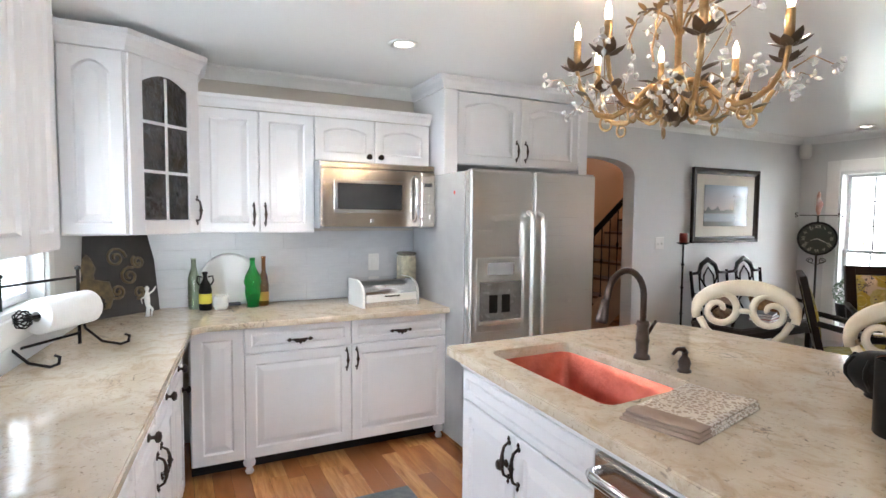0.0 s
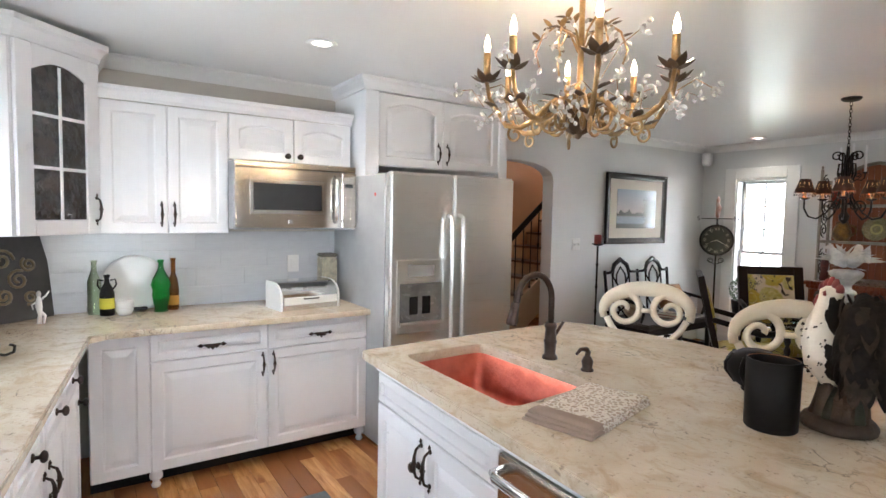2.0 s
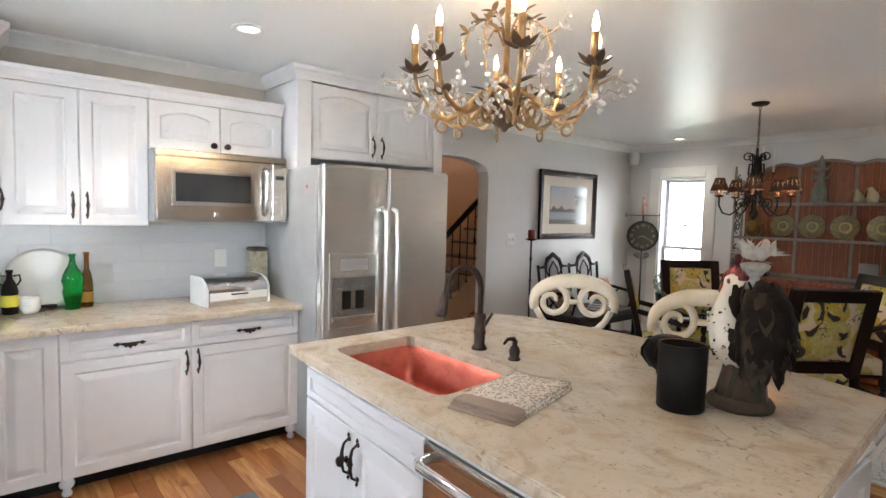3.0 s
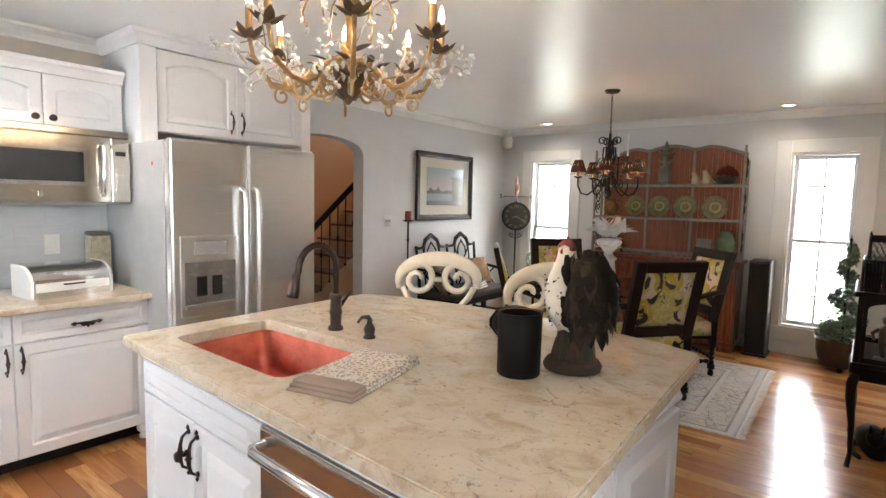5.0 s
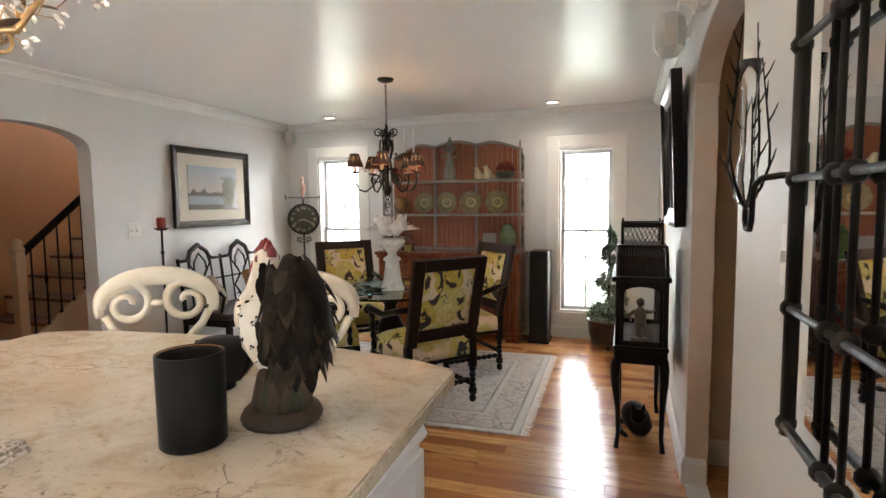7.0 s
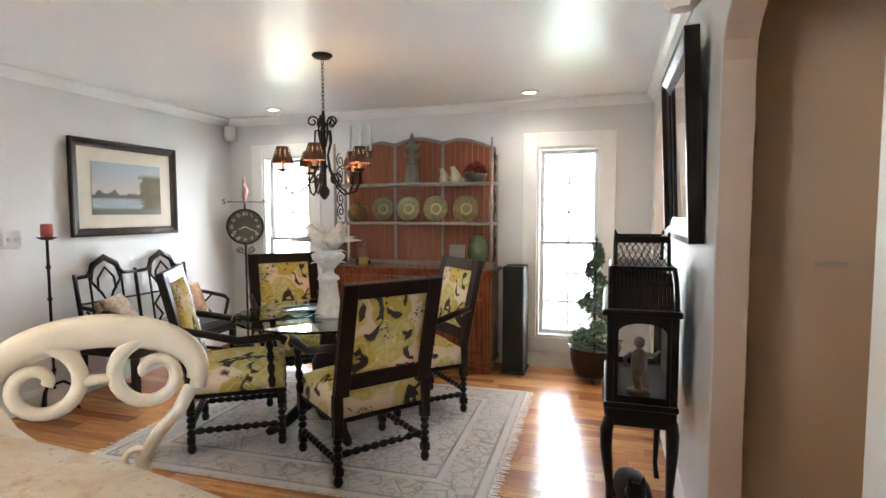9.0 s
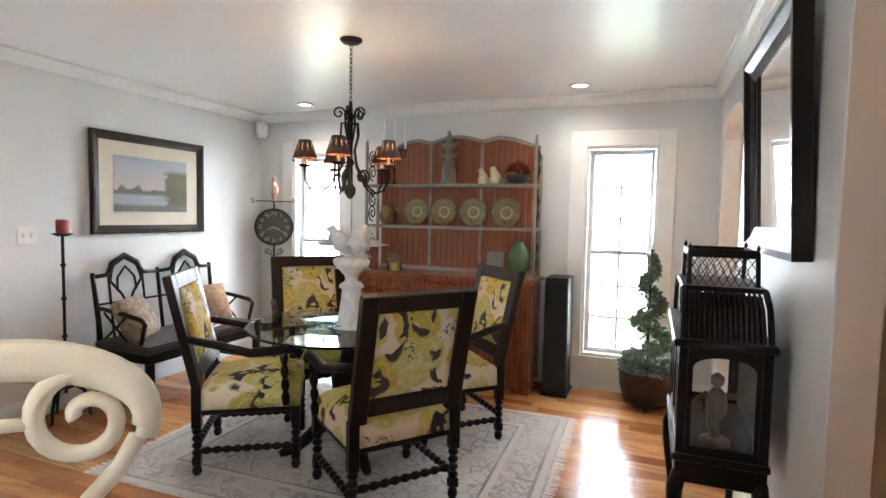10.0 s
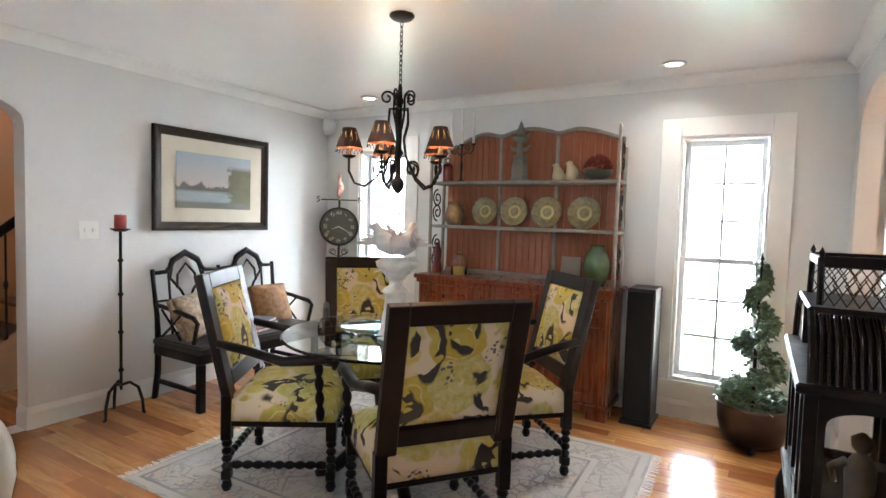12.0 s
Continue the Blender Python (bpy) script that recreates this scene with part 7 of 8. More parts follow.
# corner speaker near the ceiling
c2 = thing("corner_speaker", Matrix.Translation((5.585, 0.0, 2.13)), "small white loudspeaker mounted high in the corner", "loudspeaker")
part("body", lathe([(0, 0), (0.045, 0.005), (0.06, 0.05), (0.06, 0.13), (0.05, 0.155), (0, 0.16)], 18), M_PLATE, c2, smooth=True)
part("bracket", box(0.03, 0.074, 0.02, 0.079, 0.07, 0.10, 0.003), M_PLATE, c2)

# ---- curio cabinet ----
cu_ = thing("curio_cabinet", Matrix.Identity(4), "black glazed curio cabinet on cabriole legs with a slatted roof", "display cabinet")
X0, X1, Y0, Y1 = 3.13, 3.78, -4.062, -3.785
for x, y, sx, sy in ((X0 + 0.02, Y0 + 0.02, -1, -1), (X0 + 0.02, Y1 - 0.02, -1, 1), (X1 - 0.02, Y0 + 0.02, 1, -1), (X1 - 0.02, Y1 - 0.02, 1, 1)):
    o = 0.006 if sy < 0 else 0.016
    part("leg", tube([(x, y, 0.53), (x + sx * o, y + sy * o, 0.48), (x + sx * o, y + sy * o, 0.40), (x, y, 0.24), (x - sx * 0.004, y - sy * 0.004, 0.08), (x + sx * 0.004, y + sy * 0.004, 0.012), (x + sx * 0.006, y + sy * 0.006, 0.0)], [0.026, 0.027, 0.024, 0.016, 0.012, 0.014, 0.016], 8), M_BLACKWOOD, cu_, smooth=True)
part("apron", box(X0, X1, Y0, Y1, 0.50, 0.575, 0.006), M_BLACKWOOD, cu_)
part("floor_board", box(X0 - 0.01, X1 + 0.01, Y0 - 0.006, Y1 + 0.01, 0.5755, 0.60, 0.005), M_BLACKWOOD, cu_)
part("top_board", box(X0 - 0.02, X1 + 0.02, Y0 - 0.012, Y1 + 0.02, 0.965, 0.992, 0.006), M_BLACKWOOD, cu_)
for x in (X0, X1 - 0.028):
    for y in (Y0, Y1 - 0.028):
        part("post", box(x, x + 0.028, y, y + 0.028, 0.6005, 0.9645, 0.003), M_BLACKWOOD, cu_)
end_hole = arch_hole(Y0 + 0.045, Y1 - 0.045, 0.63, 0.89, 0.045)
end_out = rect(Y0 + 0.0285, Y1 - 0.0285, 0.6005, 0.9645)
for x in (X0 + 0.004, X1 - 0.018):
    part("end_frame", prism(end_out, 0, 0.014, None, Matrix.Translation((x, 0, 0)) @ Matrix(((0, 0, 1, 0), (1, 0, 0, 0), (0, 1, 0, 0), (0, 0, 0, 1))), holes=[end_hole]), M_BLACKWOOD, cu_)
    part("end_glass", box(x + 0.005, x + 0.008, Y0 + 0.03, Y1 - 0.03, 0.602, 0.963), M_CLEAR, cu_, "clear glass pane")
holes = [arch_hole(X0 + 0.05 + i * 0.19, X0 + 0.21 + i * 0.19, 0.63, 0.88, 0.05) for i in range(3)]
part("front_frame", prism(rect(X0 + 0.0285, X1 - 0.0285, 0.6005, 0.9645), 0, 0.014, None, Matrix.Translation((0, Y1 - 0.006, 0)) @ ROT_X, holes=holes), M_BLACKWOOD, cu_)
part("front_glass", box(X0 + 0.03, X1 - 0.03, Y1 - 0.014, Y1 - 0.011, 0.602, 0.963), M_CLEAR, cu_, "clear glass pane")
part("back_panel", box(X0 + 0.0285, X1 - 0.0285, Y0 + 0.002, Y0 + 0.010, 0.6005, 0.9645), M_BLACKWOOD, cu_)
# slatted roof over dark boards
for sx, xa in ((1, X0 + 0.012), (-1, X1 - 0.012)):
    part("roof_panel", prism([(xa, 0.993), (xa + sx * 0.026, 1.04), (xa + sx * 0.061, 1.095), (xa + sx * 0.122, 1.132), (xa + sx * 0.122, 0.993)], Y0 + 0.02, Y1 - 0.02, None, Matrix(((1, 0, 0, 0), (0, 0, 1, 0), (0, 1, 0, 0), (0, 0, 0, 1)))), M_BLACKWOOD, cu_)
for i in range(17):
    y = Y0 + 0.015 + (Y1 - Y0 - 0.03) * i / 16
    for sx, xa, xb in ((1, X0 - 0.005, X0 + 0.13), (-1, X1 + 0.005, X1 - 0.13)):
        part("roof_slat", tube([(xa, y, 0.993), (xa + sx * 0.025, y, 1.04), (xa + sx * 0.06, y, 1.10), (xb, y, 1.14)], 0.0048, 5), M_DARKWOOD, cu_)
part("roof_board", box(X0 + 0.12, X1 - 0.12, Y0 + 0.005, Y1 - 0.005, 1.141, 1.158, 0.004), M_BLACKWOOD, cu_)
for x in (X0 + 0.0, X1 - 0.0):
    for y in (Y0 + 0.01, Y1 - 0.01):
        s = 1 if x == X0 else -1
        part("roof_rib", tube([(x - s * 0.008, y, 0.993), (x + s * 0.012, y, 1.05), (x + s * 0.06, y, 1.115), (x + s * 0.125, y, 1.15)], 0.009, 6), M_BLACKWOOD, cu_)
        part("finial", lathe([(0, 0), (0.010, 0.004), (0.004, 0.014), (0.009, 0.026), (0, 0.05)], 8, None, Matrix.Translation((x + s * 0.005, y, 0.993))), M_BLACKWOOD, cu_, smooth=True)
gx0, gx1 = X0 + 0.16, X1 - 0.16
for x in (gx0, gx1):
    for y in (Y0 + 0.03, Y1 - 0.03):
        part("gallery_post", tube([(x - 0.0, y, 1.158), (x + (0.012 if x == gx0 else -0.012), y, 1.21), (x + (0.03 if x == gx0 else -0.03), y, 1.275)], 0.008, 6), M_BLACKWOOD, cu_)
        part("finial", lathe([(0, 0), (0.009, 0.004), (0.004, 0.012), (0.008, 0.022), (0, 0.04)], 8, None, Matrix.Translation((x + (0.03 if x == gx0 else -0.03), y, 1.27))), M_BLACKWOOD, cu_, smooth=True)
    part("gallery_rail", box(x + (0.022 if x == gx0 else -0.038), x + (0.038 if x == gx0 else -0.022), Y0 + 0.03, Y1 - 0.03, 1.255, 1.285, 0.003), M_BLACKWOOD, cu_)
    lat = bmesh.new()
    for i in range(9):
        for d in (-1, 1):
            ya = Y0 + 0.035 + (Y1 - Y0 - 0.07) * i / 8
            yb_ = min(max(ya + d * 0.03, Y0 + 0.03), Y1 - 0.03)
            s = 0.02 if x == gx0 else -0.02
            tube([(x + s * 0.2, ya, 1.158), (x + s, yb_, 1.21), (x + s * 1.4, ya, 1.256)], 0.0022, 4, lat)
    part("lattice", lat, M_BRONZE, cu_)
for y in (Y0 + 0.03, Y1 - 0.03):
    part("gallery_rail", box(gx0 + 0.0385, gx1 - 0.0385, y - 0.008, y + 0.008, 1.258, 1.282, 0.003), M_BLACKWOOD, cu_)
# figurine inside
fb = lathe([(0, 0), (0.05, 0), (0.05, 0.015), (0.03, 0.02), (0, 0.02)], 14)
tube([(0.012, 0, 0.02), (0.010, 0.01, 0.07), (0, 0, 0.11), (0, 0, 0.15), (0, 0, 0.185), (0, 0, 0.20)], [0.018, 0.02, 0.032, 0.035, 0.026, 0.012], 10, fb)
tube([(0, 0, 0.20), (0, 0, 0.215), (0.002, 0, 0.238), (0, 0, 0.252)], [0.010, 0.022, 0.024, 0.006], 12, fb)
tube([(0, 0.03, 0.175), (0.01, 0.06, 0.15), (0.02, 0.05, 0.11)], [0.012, 0.010, 0.007], 8, fb)
tube([(0, -0.03, 0.175), (0.01, -0.06, 0.17), (0.02, -0.085, 0.19)], [0.012, 0.010, 0.006], 8, fb)
fo2 = link("porcelain_figurine", fb, simple("muted_porcelain", (0.22, 0.17, 0.13), (0.10, 0.08, 0.08), 0.4, scale=22), smooth=True)
fo2.matrix_world = Matrix.Translation((3.27, -3.92, 0.6005))
tagged(fo2, "muted brown porcelain figurine inside the glass case", "figurine")
# cat ornament under it
cb = tube([(-0.13, 0, 0.05), (-0.09, 0, 0.075), (0, 0, 0.095), (0.08, 0, 0.105), (0.13, 0, 0.10), (0.16, 0, 0.08)], [0.03, 0.07, 0.085, 0.08, 0.055, 0.02], 14)
tube([(-0.12, 0.03, 0.12), (-0.13, 0.03, 0.16), (-0.14, 0.03, 0.185), (-0.145, 0.03, 0.21)], [0.03, 0.05, 0.045, 0.015], 12, cb)
for s in (-1, 1):
    tube([(-0.135, 0.03 + s * 0.028, 0.20), (-0.138, 0.03 + s * 0.034, 0.245)], [0.017, 0.002], 6, cb)
tube([(0.14, 0, 0.05), (0.10, 0.09, 0.025), (-0.02, 0.11, 0.022), (-0.10, 0.09, 0.02)], [0.022, 0.02, 0.018, 0.012], 8, cb)
bmesh.ops.translate(cb, vec=(0, 0, -min(v.co.z for v in cb.verts)), verts=cb.verts)
co_ = link("cat_ornament", cb, M_BLACK, smooth=True)
co_.matrix_world = Matrix.Translation((3.40, -3.915, 0.001)) @ Matrix.Rotation(radians(15), 4, "Z") @ Matrix.Scale(0.95, 4)
tagged(co_, "black curled cat ornament on the floor under the cabinet", "ornament")

# ---- wall mirror ----
mi = thing("wall_mirror_framed", Matrix.Translation((3.49, YR + 0.022, 1.675)) @ Matrix.Rotation(radians(180), 4, "Z") @ Matrix.Rotation(radians(2.6), 4, "X"), "square wall mirror in a wide black moulded frame", "mirror")
part("frame", picture_frame(None, 0.91, 0.81, 0.095, 0.055), M_BLACKWOOD, mi, "black moulded frame")
M_MIRROR = simple("mirror_silver", (0.86, 0.87, 0.87), (0.84, 0.85, 0.85), 0.02, 1.0, scale=3, bumpy=0, rough_var=0.0)
part("mirror_glass", box(-0.37, 0.37, -0.022, -0.003, -0.32, 0.32), M_MIRROR, mi, "clear mirror glass")

# ---- iron grille mirror ----
gm = thing("grille_mirror", Matrix.Identity(4), "large mirror behind a black iron bamboo-jointed grille", "mirror")
gx = [1.02, 0.845, 0.785, 0.61, 0.55, 0.375, 0.315, 0.14]
part("mirror_glass", box(gx[-1], gx[0], YR + 0.001, YR + 0.010, 1.03, 1.86), M_MIRROR, gm, "slightly dark mirror glass")
for i, x in enumerate(gx):
    r = 0.012 if i in (0, len(gx) - 1) else 0.0052
    part("upright", tube([(x, YR + 0.034, 1.01), (x, YR + 0.034, 1.89)], r, 8), M_DARKIRON, gm, smooth=True)
for k, z in enumerate((1.03, 1.225, 1.435, 1.645, 1.87)):
    part("cross_bar", tube([(gx[0], YR + 0.040, z), (gx[-1], YR + 0.040, z)], 0.006 if k else 0.008, 8), M_DARKIRON, gm, smooth=True)
    for x in gx:
        part("joint", lathe([(0, -0.016), (0.012, -0.010), (0.017, 0), (0.012, 0.010), (0, 0.016)], 10, None, Matrix.Translation((x, YR + 0.036, z)) @ Matrix.Rotation(radians(90), 4, "Y")), M_DARKIRON, gm, smooth=True)

# ---- branch sconce with a glass vase ----
sc = thing("branch_sconce", Matrix.Identity(4), "dark iron twig wall sconce holding a slim glass vase", "sconce")
part("wall_plate", box(1.085, 1.115, YR + 0.001, YR + 0.012, 1.39, 1.50, 0.003), simple("verdigris_metal", (0.10, 0.20, 0.15), (0.06, 0.10, 0.08), 0.6, 0.4, scale=20), sc, "green verdigris plate")
SX, SY = 1.25, YR + 0.065
part("hook", tube([(1.10, YR + 0.012, 1.445), (1.105, YR + 0.04, 1.445), (1.14, SY - 0.005, 1.442), (1.175, SY, 1.43), (1.188, SY, 1.40), (1.19, SY, 1.365), (1.205, SY, 1.345), (1.235, SY, 1.345), (1.252, SY, 1.362), (1.25, SY, 1.385)], 0.006, 8), M_DARKIRON, sc, smooth=True)
rt = random.Random(17)
for k in range(6):
    a = k * 1.05
    pts, rad = [], []
    for q in range(8):
        u = q / 7
        w = (0.062 * math.sin(min(1, u * 2.6) * math.pi / 2) * (1 - 0.62 * u)) * (0.75 + 0.5 * ((k * 7) % 5) / 5)
        pts.append((SX + w * math.cos(a) * 1.2 + rt.uniform(-0.004, 0.004), SY + w * math.sin(a) * 0.8, 1.385 + (0.22 + 0.15 * (k % 3) / 2) * u))
        rad.append(0.0034 * (1 - 0.7 * u))
    part("twig", tube(pts, rad, 6), M_DARKIRON, sc, smooth=True)
    for q in (2, 4, 5, 6):
        p = Vector(pts[q])
        d = Vector((math.cos(a + rt.uniform(-1, 1)), 0.6 * math.sin(a + rt.uniform(-1, 1)), rt.uniform(0.6, 1.3))).normalized()
        part("side_twig", tube([p, p + d * 0.018, p + d * 0.034 + Vector((0, 0, 0.006))], [0.0022, 0.0018, 0.0008], 5), M_DARKIRON, sc)
part("glass_vase", lathe([(0, 1.392), (0.012, 1.394), (0.022, 1.41), (0.020, 1.46), (0.012, 1.52), (0.016, 1.62), (0.021, 1.68), (0.019, 1.68), (0.014, 1.62), (0.010, 1.52), (0.018, 1.46), (0.019, 1.41), (0, 1.38)], 16, None, Matrix.Translation((SX, SY, 0))), M_CLEAR, sc, "slim clear glass vase", True)

# ceiling fittings on the mirror wall
al = thing("wall_speaker", Matrix.Translation((3.05, YR + 0.001, 2.20)), "white angled loudspeaker mounted above the arch", "loudspeaker")
part("body", lathe([(0, -0.065), (0.045, -0.06), (0.078, -0.02), (0.084, 0.05), (0.078, 0.12), (0.05, 0.15), (0, 0.155)], 8, None, Matrix.Translation((0, 0.10, 0)) @ Matrix.Rotation(radians(22.5), 4, "Z")), M_PLATE, al)
part("bracket", box(-0.02, 0.02, 0.0, 0.03, 0.02, 0.08, 0.003), M_PLATE, al)
ch = thing("door_chime", Matrix.Translation((2.40, YR + 0.001, 2.19)), "small cream plastic door chime over the arch", "door chime")
part("cover", box(-0.05, 0.05, 0, 0.045, -0.035, 0.05, 0.01, seg=2), M_PLATE, ch)

# ---- stairs beyond the arch ----
stairs = tagged(new("stairs"), "cream stairs with wooden treads rising behind the arch", "stairs", "", "structure")
RISE, RUN, SX0 = 0.18, 0.235, 3.16
M_TREAD = simple("brown_stair_tread", (0.16, 0.075, 0.035), (0.10, 0.045, 0.022), 0.35, scale=6, stretch=(0.3, 2, 2))
M_STRING = simple("peach_painted_wood", (0.58, 0.42, 0.28), (0.53, 0.38, 0.25), 0.5, scale=3)
for i in range(11):
    x = SX0 + i * RUN
    part("tread", box(x - 0.02, x + RUN, 1.03, 2.04, (i + 1) * RISE - 0.03, (i + 1) * RISE, 0.006), M_TREAD, stairs)
    part("riser", box(x, x + 0.018, 1.035, 2.04, i * RISE + 0.001, (i + 1) * RISE - 0.0305), M_STRING, stairs)
part("stringer", prism([(SX0 - 0.03, 0), (SX0 + 0.25, 0), (SX0 + 11 * RUN, 10.7 * RISE - 0.10), (SX0 + 11 * RUN, 11 * RISE + 0.14), (SX0 - 0.03, 0.24)], 0, 0.04, None, Matrix.Translation((0, 1.028, 0)) @ ROT_X), M_STRING, stairs)
rl_ = thing("stair_railing", Matrix.Identity(4), "black handrail with dark iron balusters and a pale newel post", "railing")
part("handrail", tube([(SX0 - 0.02, 1.0, 1.03), (SX0 + 0.75, 1.0, 1.68), (SX0 + 1.9, 1.0, 2.65)], 0.034, 8), M_BLACKWOOD, rl_, smooth=True)
part("newel_post", box(SX0 - 0.10, SX0 - 0.02, 0.96, 1.04, 0, 1.05, 0.006), M_STRING, rl_, "pale painted newel post")
part("newel_cap", lathe([(0, 1.05), (0.055, 1.05), (0.055, 1.07), (0.03, 1.085), (0.045, 1.12), (0.02, 1.15), (0, 1.155)], 14, None, Matrix.Translation((SX0 - 0.06, 1.0, 0))), M_STRING, rl_, smooth=True)
for i in range(14):
    x = SX0 + 0.05 + i * 0.118
    zb = 0.24 + (x - SX0) * RISE / RUN * 1.0 - 0.01
    zt = 1.03 + (x - SX0 + 0.02) * 0.8446
    b = tube([(x, 1.008, zb), (x, 1.004, zt)], 0.0075, 6)
    lathe([(0, -0.016), (0.016, -0.010), (0.016, 0.012), (0, 0.022)], 8, b, Matrix.Translation((x, 1.008, zb + 0.02)))
    if i % 2:
        lathe([(0, -0.05), (0.014, -0.02), (0.016, 0), (0.014, 0.02), (0, 0.05)], 8, b, Matrix.Translation((x, 1.006, zb + 0.42)))
    part("baluster", b, M_DARKIRON, rl_)

# ---- curtain and lamp in the side room ----
cur = thing("curtain", Matrix.Translation((5.60, -4.64, 0.02)), "brown striped floor-length curtain in the side room", "curtain")
cp = [(0.0 + 0.03 * math.sin(i * 0.9), -0.35 + 0.7 * i / 40) for i in range(41)]
cb2 = bmesh.new()
ra, rb2 = [cb2.verts.new((x, y, 0)) for x, y in cp], [cb2.verts.new((x, y, 2.2)) for x, y in cp]
for i in range(40):
    cb2.faces.new((ra[i], ra[i + 1], rb2[i + 1], rb2[i]))
part("cloth", cb2, simple("brown_striped_cloth", (0.14, 0.085, 0.045), (0.07, 0.04, 0.025), 0.9, scale=30, stretch=(1, 1, 0.02)), cur, smooth=True)
part("rod", tube([(0, -0.5, 2.21), (0, 0.5, 2.21)], 0.012, 8), M_DARKIRON, cur)
for y in (-0.45, 0.45):
    part("rod_post", tube([(0, y, 2.21), (0, y, -0.02)], 0.008, 6), M_DARKIRON, cur)
lt = thing("floor_lamp", Matrix.Translation((5.22, -4.43, 0)), "slim floor lamp with a lit amber shade in the side room", "lamp")
part("base", lathe([(0, 0), (0.12, 0), (0.12, 0.015), (0.02, 0.03), (0.012, 1.40), (0, 1.40)], 16), M_DARKIRON, lt)
part("shade", lathe([(0.13, 1.30), (0.05, 1.50), (0.048, 1.50), (0.128, 1.30)], 24, cap=False), glow("amber_lamp_shade", (0.9, 0.5, 0.16), 0.8), lt, "glowing amber lamp shade")

# ---- kitchen clutter ----
def bottle(x, y, prof, material, label, extra=None):
    t = thing("bottle", Matrix.Translation((x, y, CTOP)), label, "bottle", "bottles on the worktop")
    part("glass", lathe(prof, 22), material, t, smooth=True)
    if extra:
        extra(t)
    return t


BY = -0.07
M_CLEARGREEN = glass("pale_green_glass", (0.75, 0.85, 0.62), 0.02)
M_GREENB = glass("green_bottle_glass", (0.03, 0.42, 0.08), 0.02)
M_AMBER = glass("amber_bottle_glass", (0.34, 0.12, 0.02), 0.02)
M_LABELY = simple("yellow_paper_label", (0.62, 0.55, 0.05), (0.55, 0.48, 0.05), 0.6, scale=20)
bottle(-0.66, -0.04, [(0, 0), (0.032, 0), (0.034, 0.01), (0.034, 0.19), (0.014, 0.25), (0.013, 0.30), (0.016, 0.302), (0.016, 0.31), (0, 0.31)], M_CLEARGREEN, "pale green clear glass bottle")


def jug_ears(t):
    for s in (-1, 1):
        part("handle", tube([(s * 0.016, 0, 0.20), (s * 0.042, 0, 0.205), (s * 0.046, 0, 0.175), (s * 0.032, 0, 0.15)], 0.005, 6), M_BLACK, t, smooth=True)
    part("label_band", lathe([(0.0375, 0.04), (0.0375, 0.10)], 22, cap=False), M_LABELY, t, "yellow paper label")


bottle(-0.60, BY - 0.04, [(0, 0), (0.035, 0), (0.037, 0.01), (0.037, 0.12), (0.030, 0.155), (0.014, 0.185), (0.012, 0.215), (0.016, 0.218), (0.016, 0.232), (0, 0.232)], M_BLACK, "black two-handled bottle with a yellow label", jug_ears)
bottle(-0.325, BY - 0.03, [(0, 0), (0.040, 0), (0.034, 0.02), (0.044, 0.06), (0.050, 0.10), (0.045, 0.125), (0.055, 0.16), (0.044, 0.20), (0.018, 0.25), (0.013, 0.29), (0.017, 0.295), (0.017, 0.31), (0, 0.31)], M_GREENB, "wavy dark green glass bottle")
bottle(-0.255, BY, [(0, 0), (0.030, 0), (0.032, 0.01), (0.032, 0.13), (0.024, 0.19), (0.013, 0.22), (0.012, 0.30), (0.015, 0.302), (0.015, 0.315), (0, 0.315)], M_AMBER, "slim brown bottle with a gold label", lambda t: part("label_band", lathe([(0.0325, 0.03), (0.0325, 0.09)], 22, cap=False), simple("gold_paper_label", (0.42, 0.22, 0.03)), t, "gold paper label"))
cup = thing("candle_cup", Matrix.Translation((-0.515, BY - 0.06, CTOP)), "small white ceramic candle cup on the worktop", "cup")
part("cup", lathe([(0, 0), (0.034, 0), (0.045, 0.025), (0.045, 0.07), (0.040, 0.088), (0.036, 0.086), (0.040, 0.07), (0.038, 0.03), (0, 0.02)], 24), M_CERAMIC, cup, smooth=True)
pp = thing("serving_platter", pose(-0.455, YK - 0.055, CTOP + 0.166, 80, 0, 0), "large white round platter leaning on the tile", "plate")
part("dish", lathe([(0, 0.0), (0.12, 0.0), (0.155, 0.012), (0.168, 0.014), (0.168, 0.018), (0.15, 0.017), (0.118, 0.006), (0, 0.006)], 44), M_CERAMIC, pp, smooth=True)
part("stand", box(-0.06, 0.06, -0.1655, -0.145, 0.0, 0.05, 0.004), M_BLACKWOOD, pp, "dark wooden plate stand")
br = thing("bread_box", Matrix.Translation((0.47, -0.32, CTOP)) @ Matrix.Rotation(radians(6), 4, "Z"), "polished steel roll-top bread box with white ends", "bread box")
prof = [(-0.12, 0.0), (-0.12, 0.085)] + [(-0.12 + 0.13 - 0.13 * math.cos(radians(a)), 0.085 + 0.085 * math.sin(radians(a))) for a in range(10, 91, 10)] + [(0.12, 0.17), (0.12, 0.0)]
part("shell", prism(prof, -0.185, 0.185, None, Matrix.Rotation(radians(90), 4, "Z") @ Matrix.Rotation(radians(90), 4, "X"), bevel=0.003), M_CHROME, br, "polished steel shell")
for x in (-0.193, 0.193):
    part("end_cap", prism(prof, -0.0075, 0.0075, None, Matrix.Translation((x, 0, 0)) @ Matrix.Rotation(radians(90), 4, "Z") @ Matrix.Rotation(radians(90), 4, "X"), bevel=0.002), M_PLATE, br)
part("front_panel", box(-0.18, 0.18, -0.1245, -0.1205, 0.035, 0.082, 0.002), M_PLATE, br)
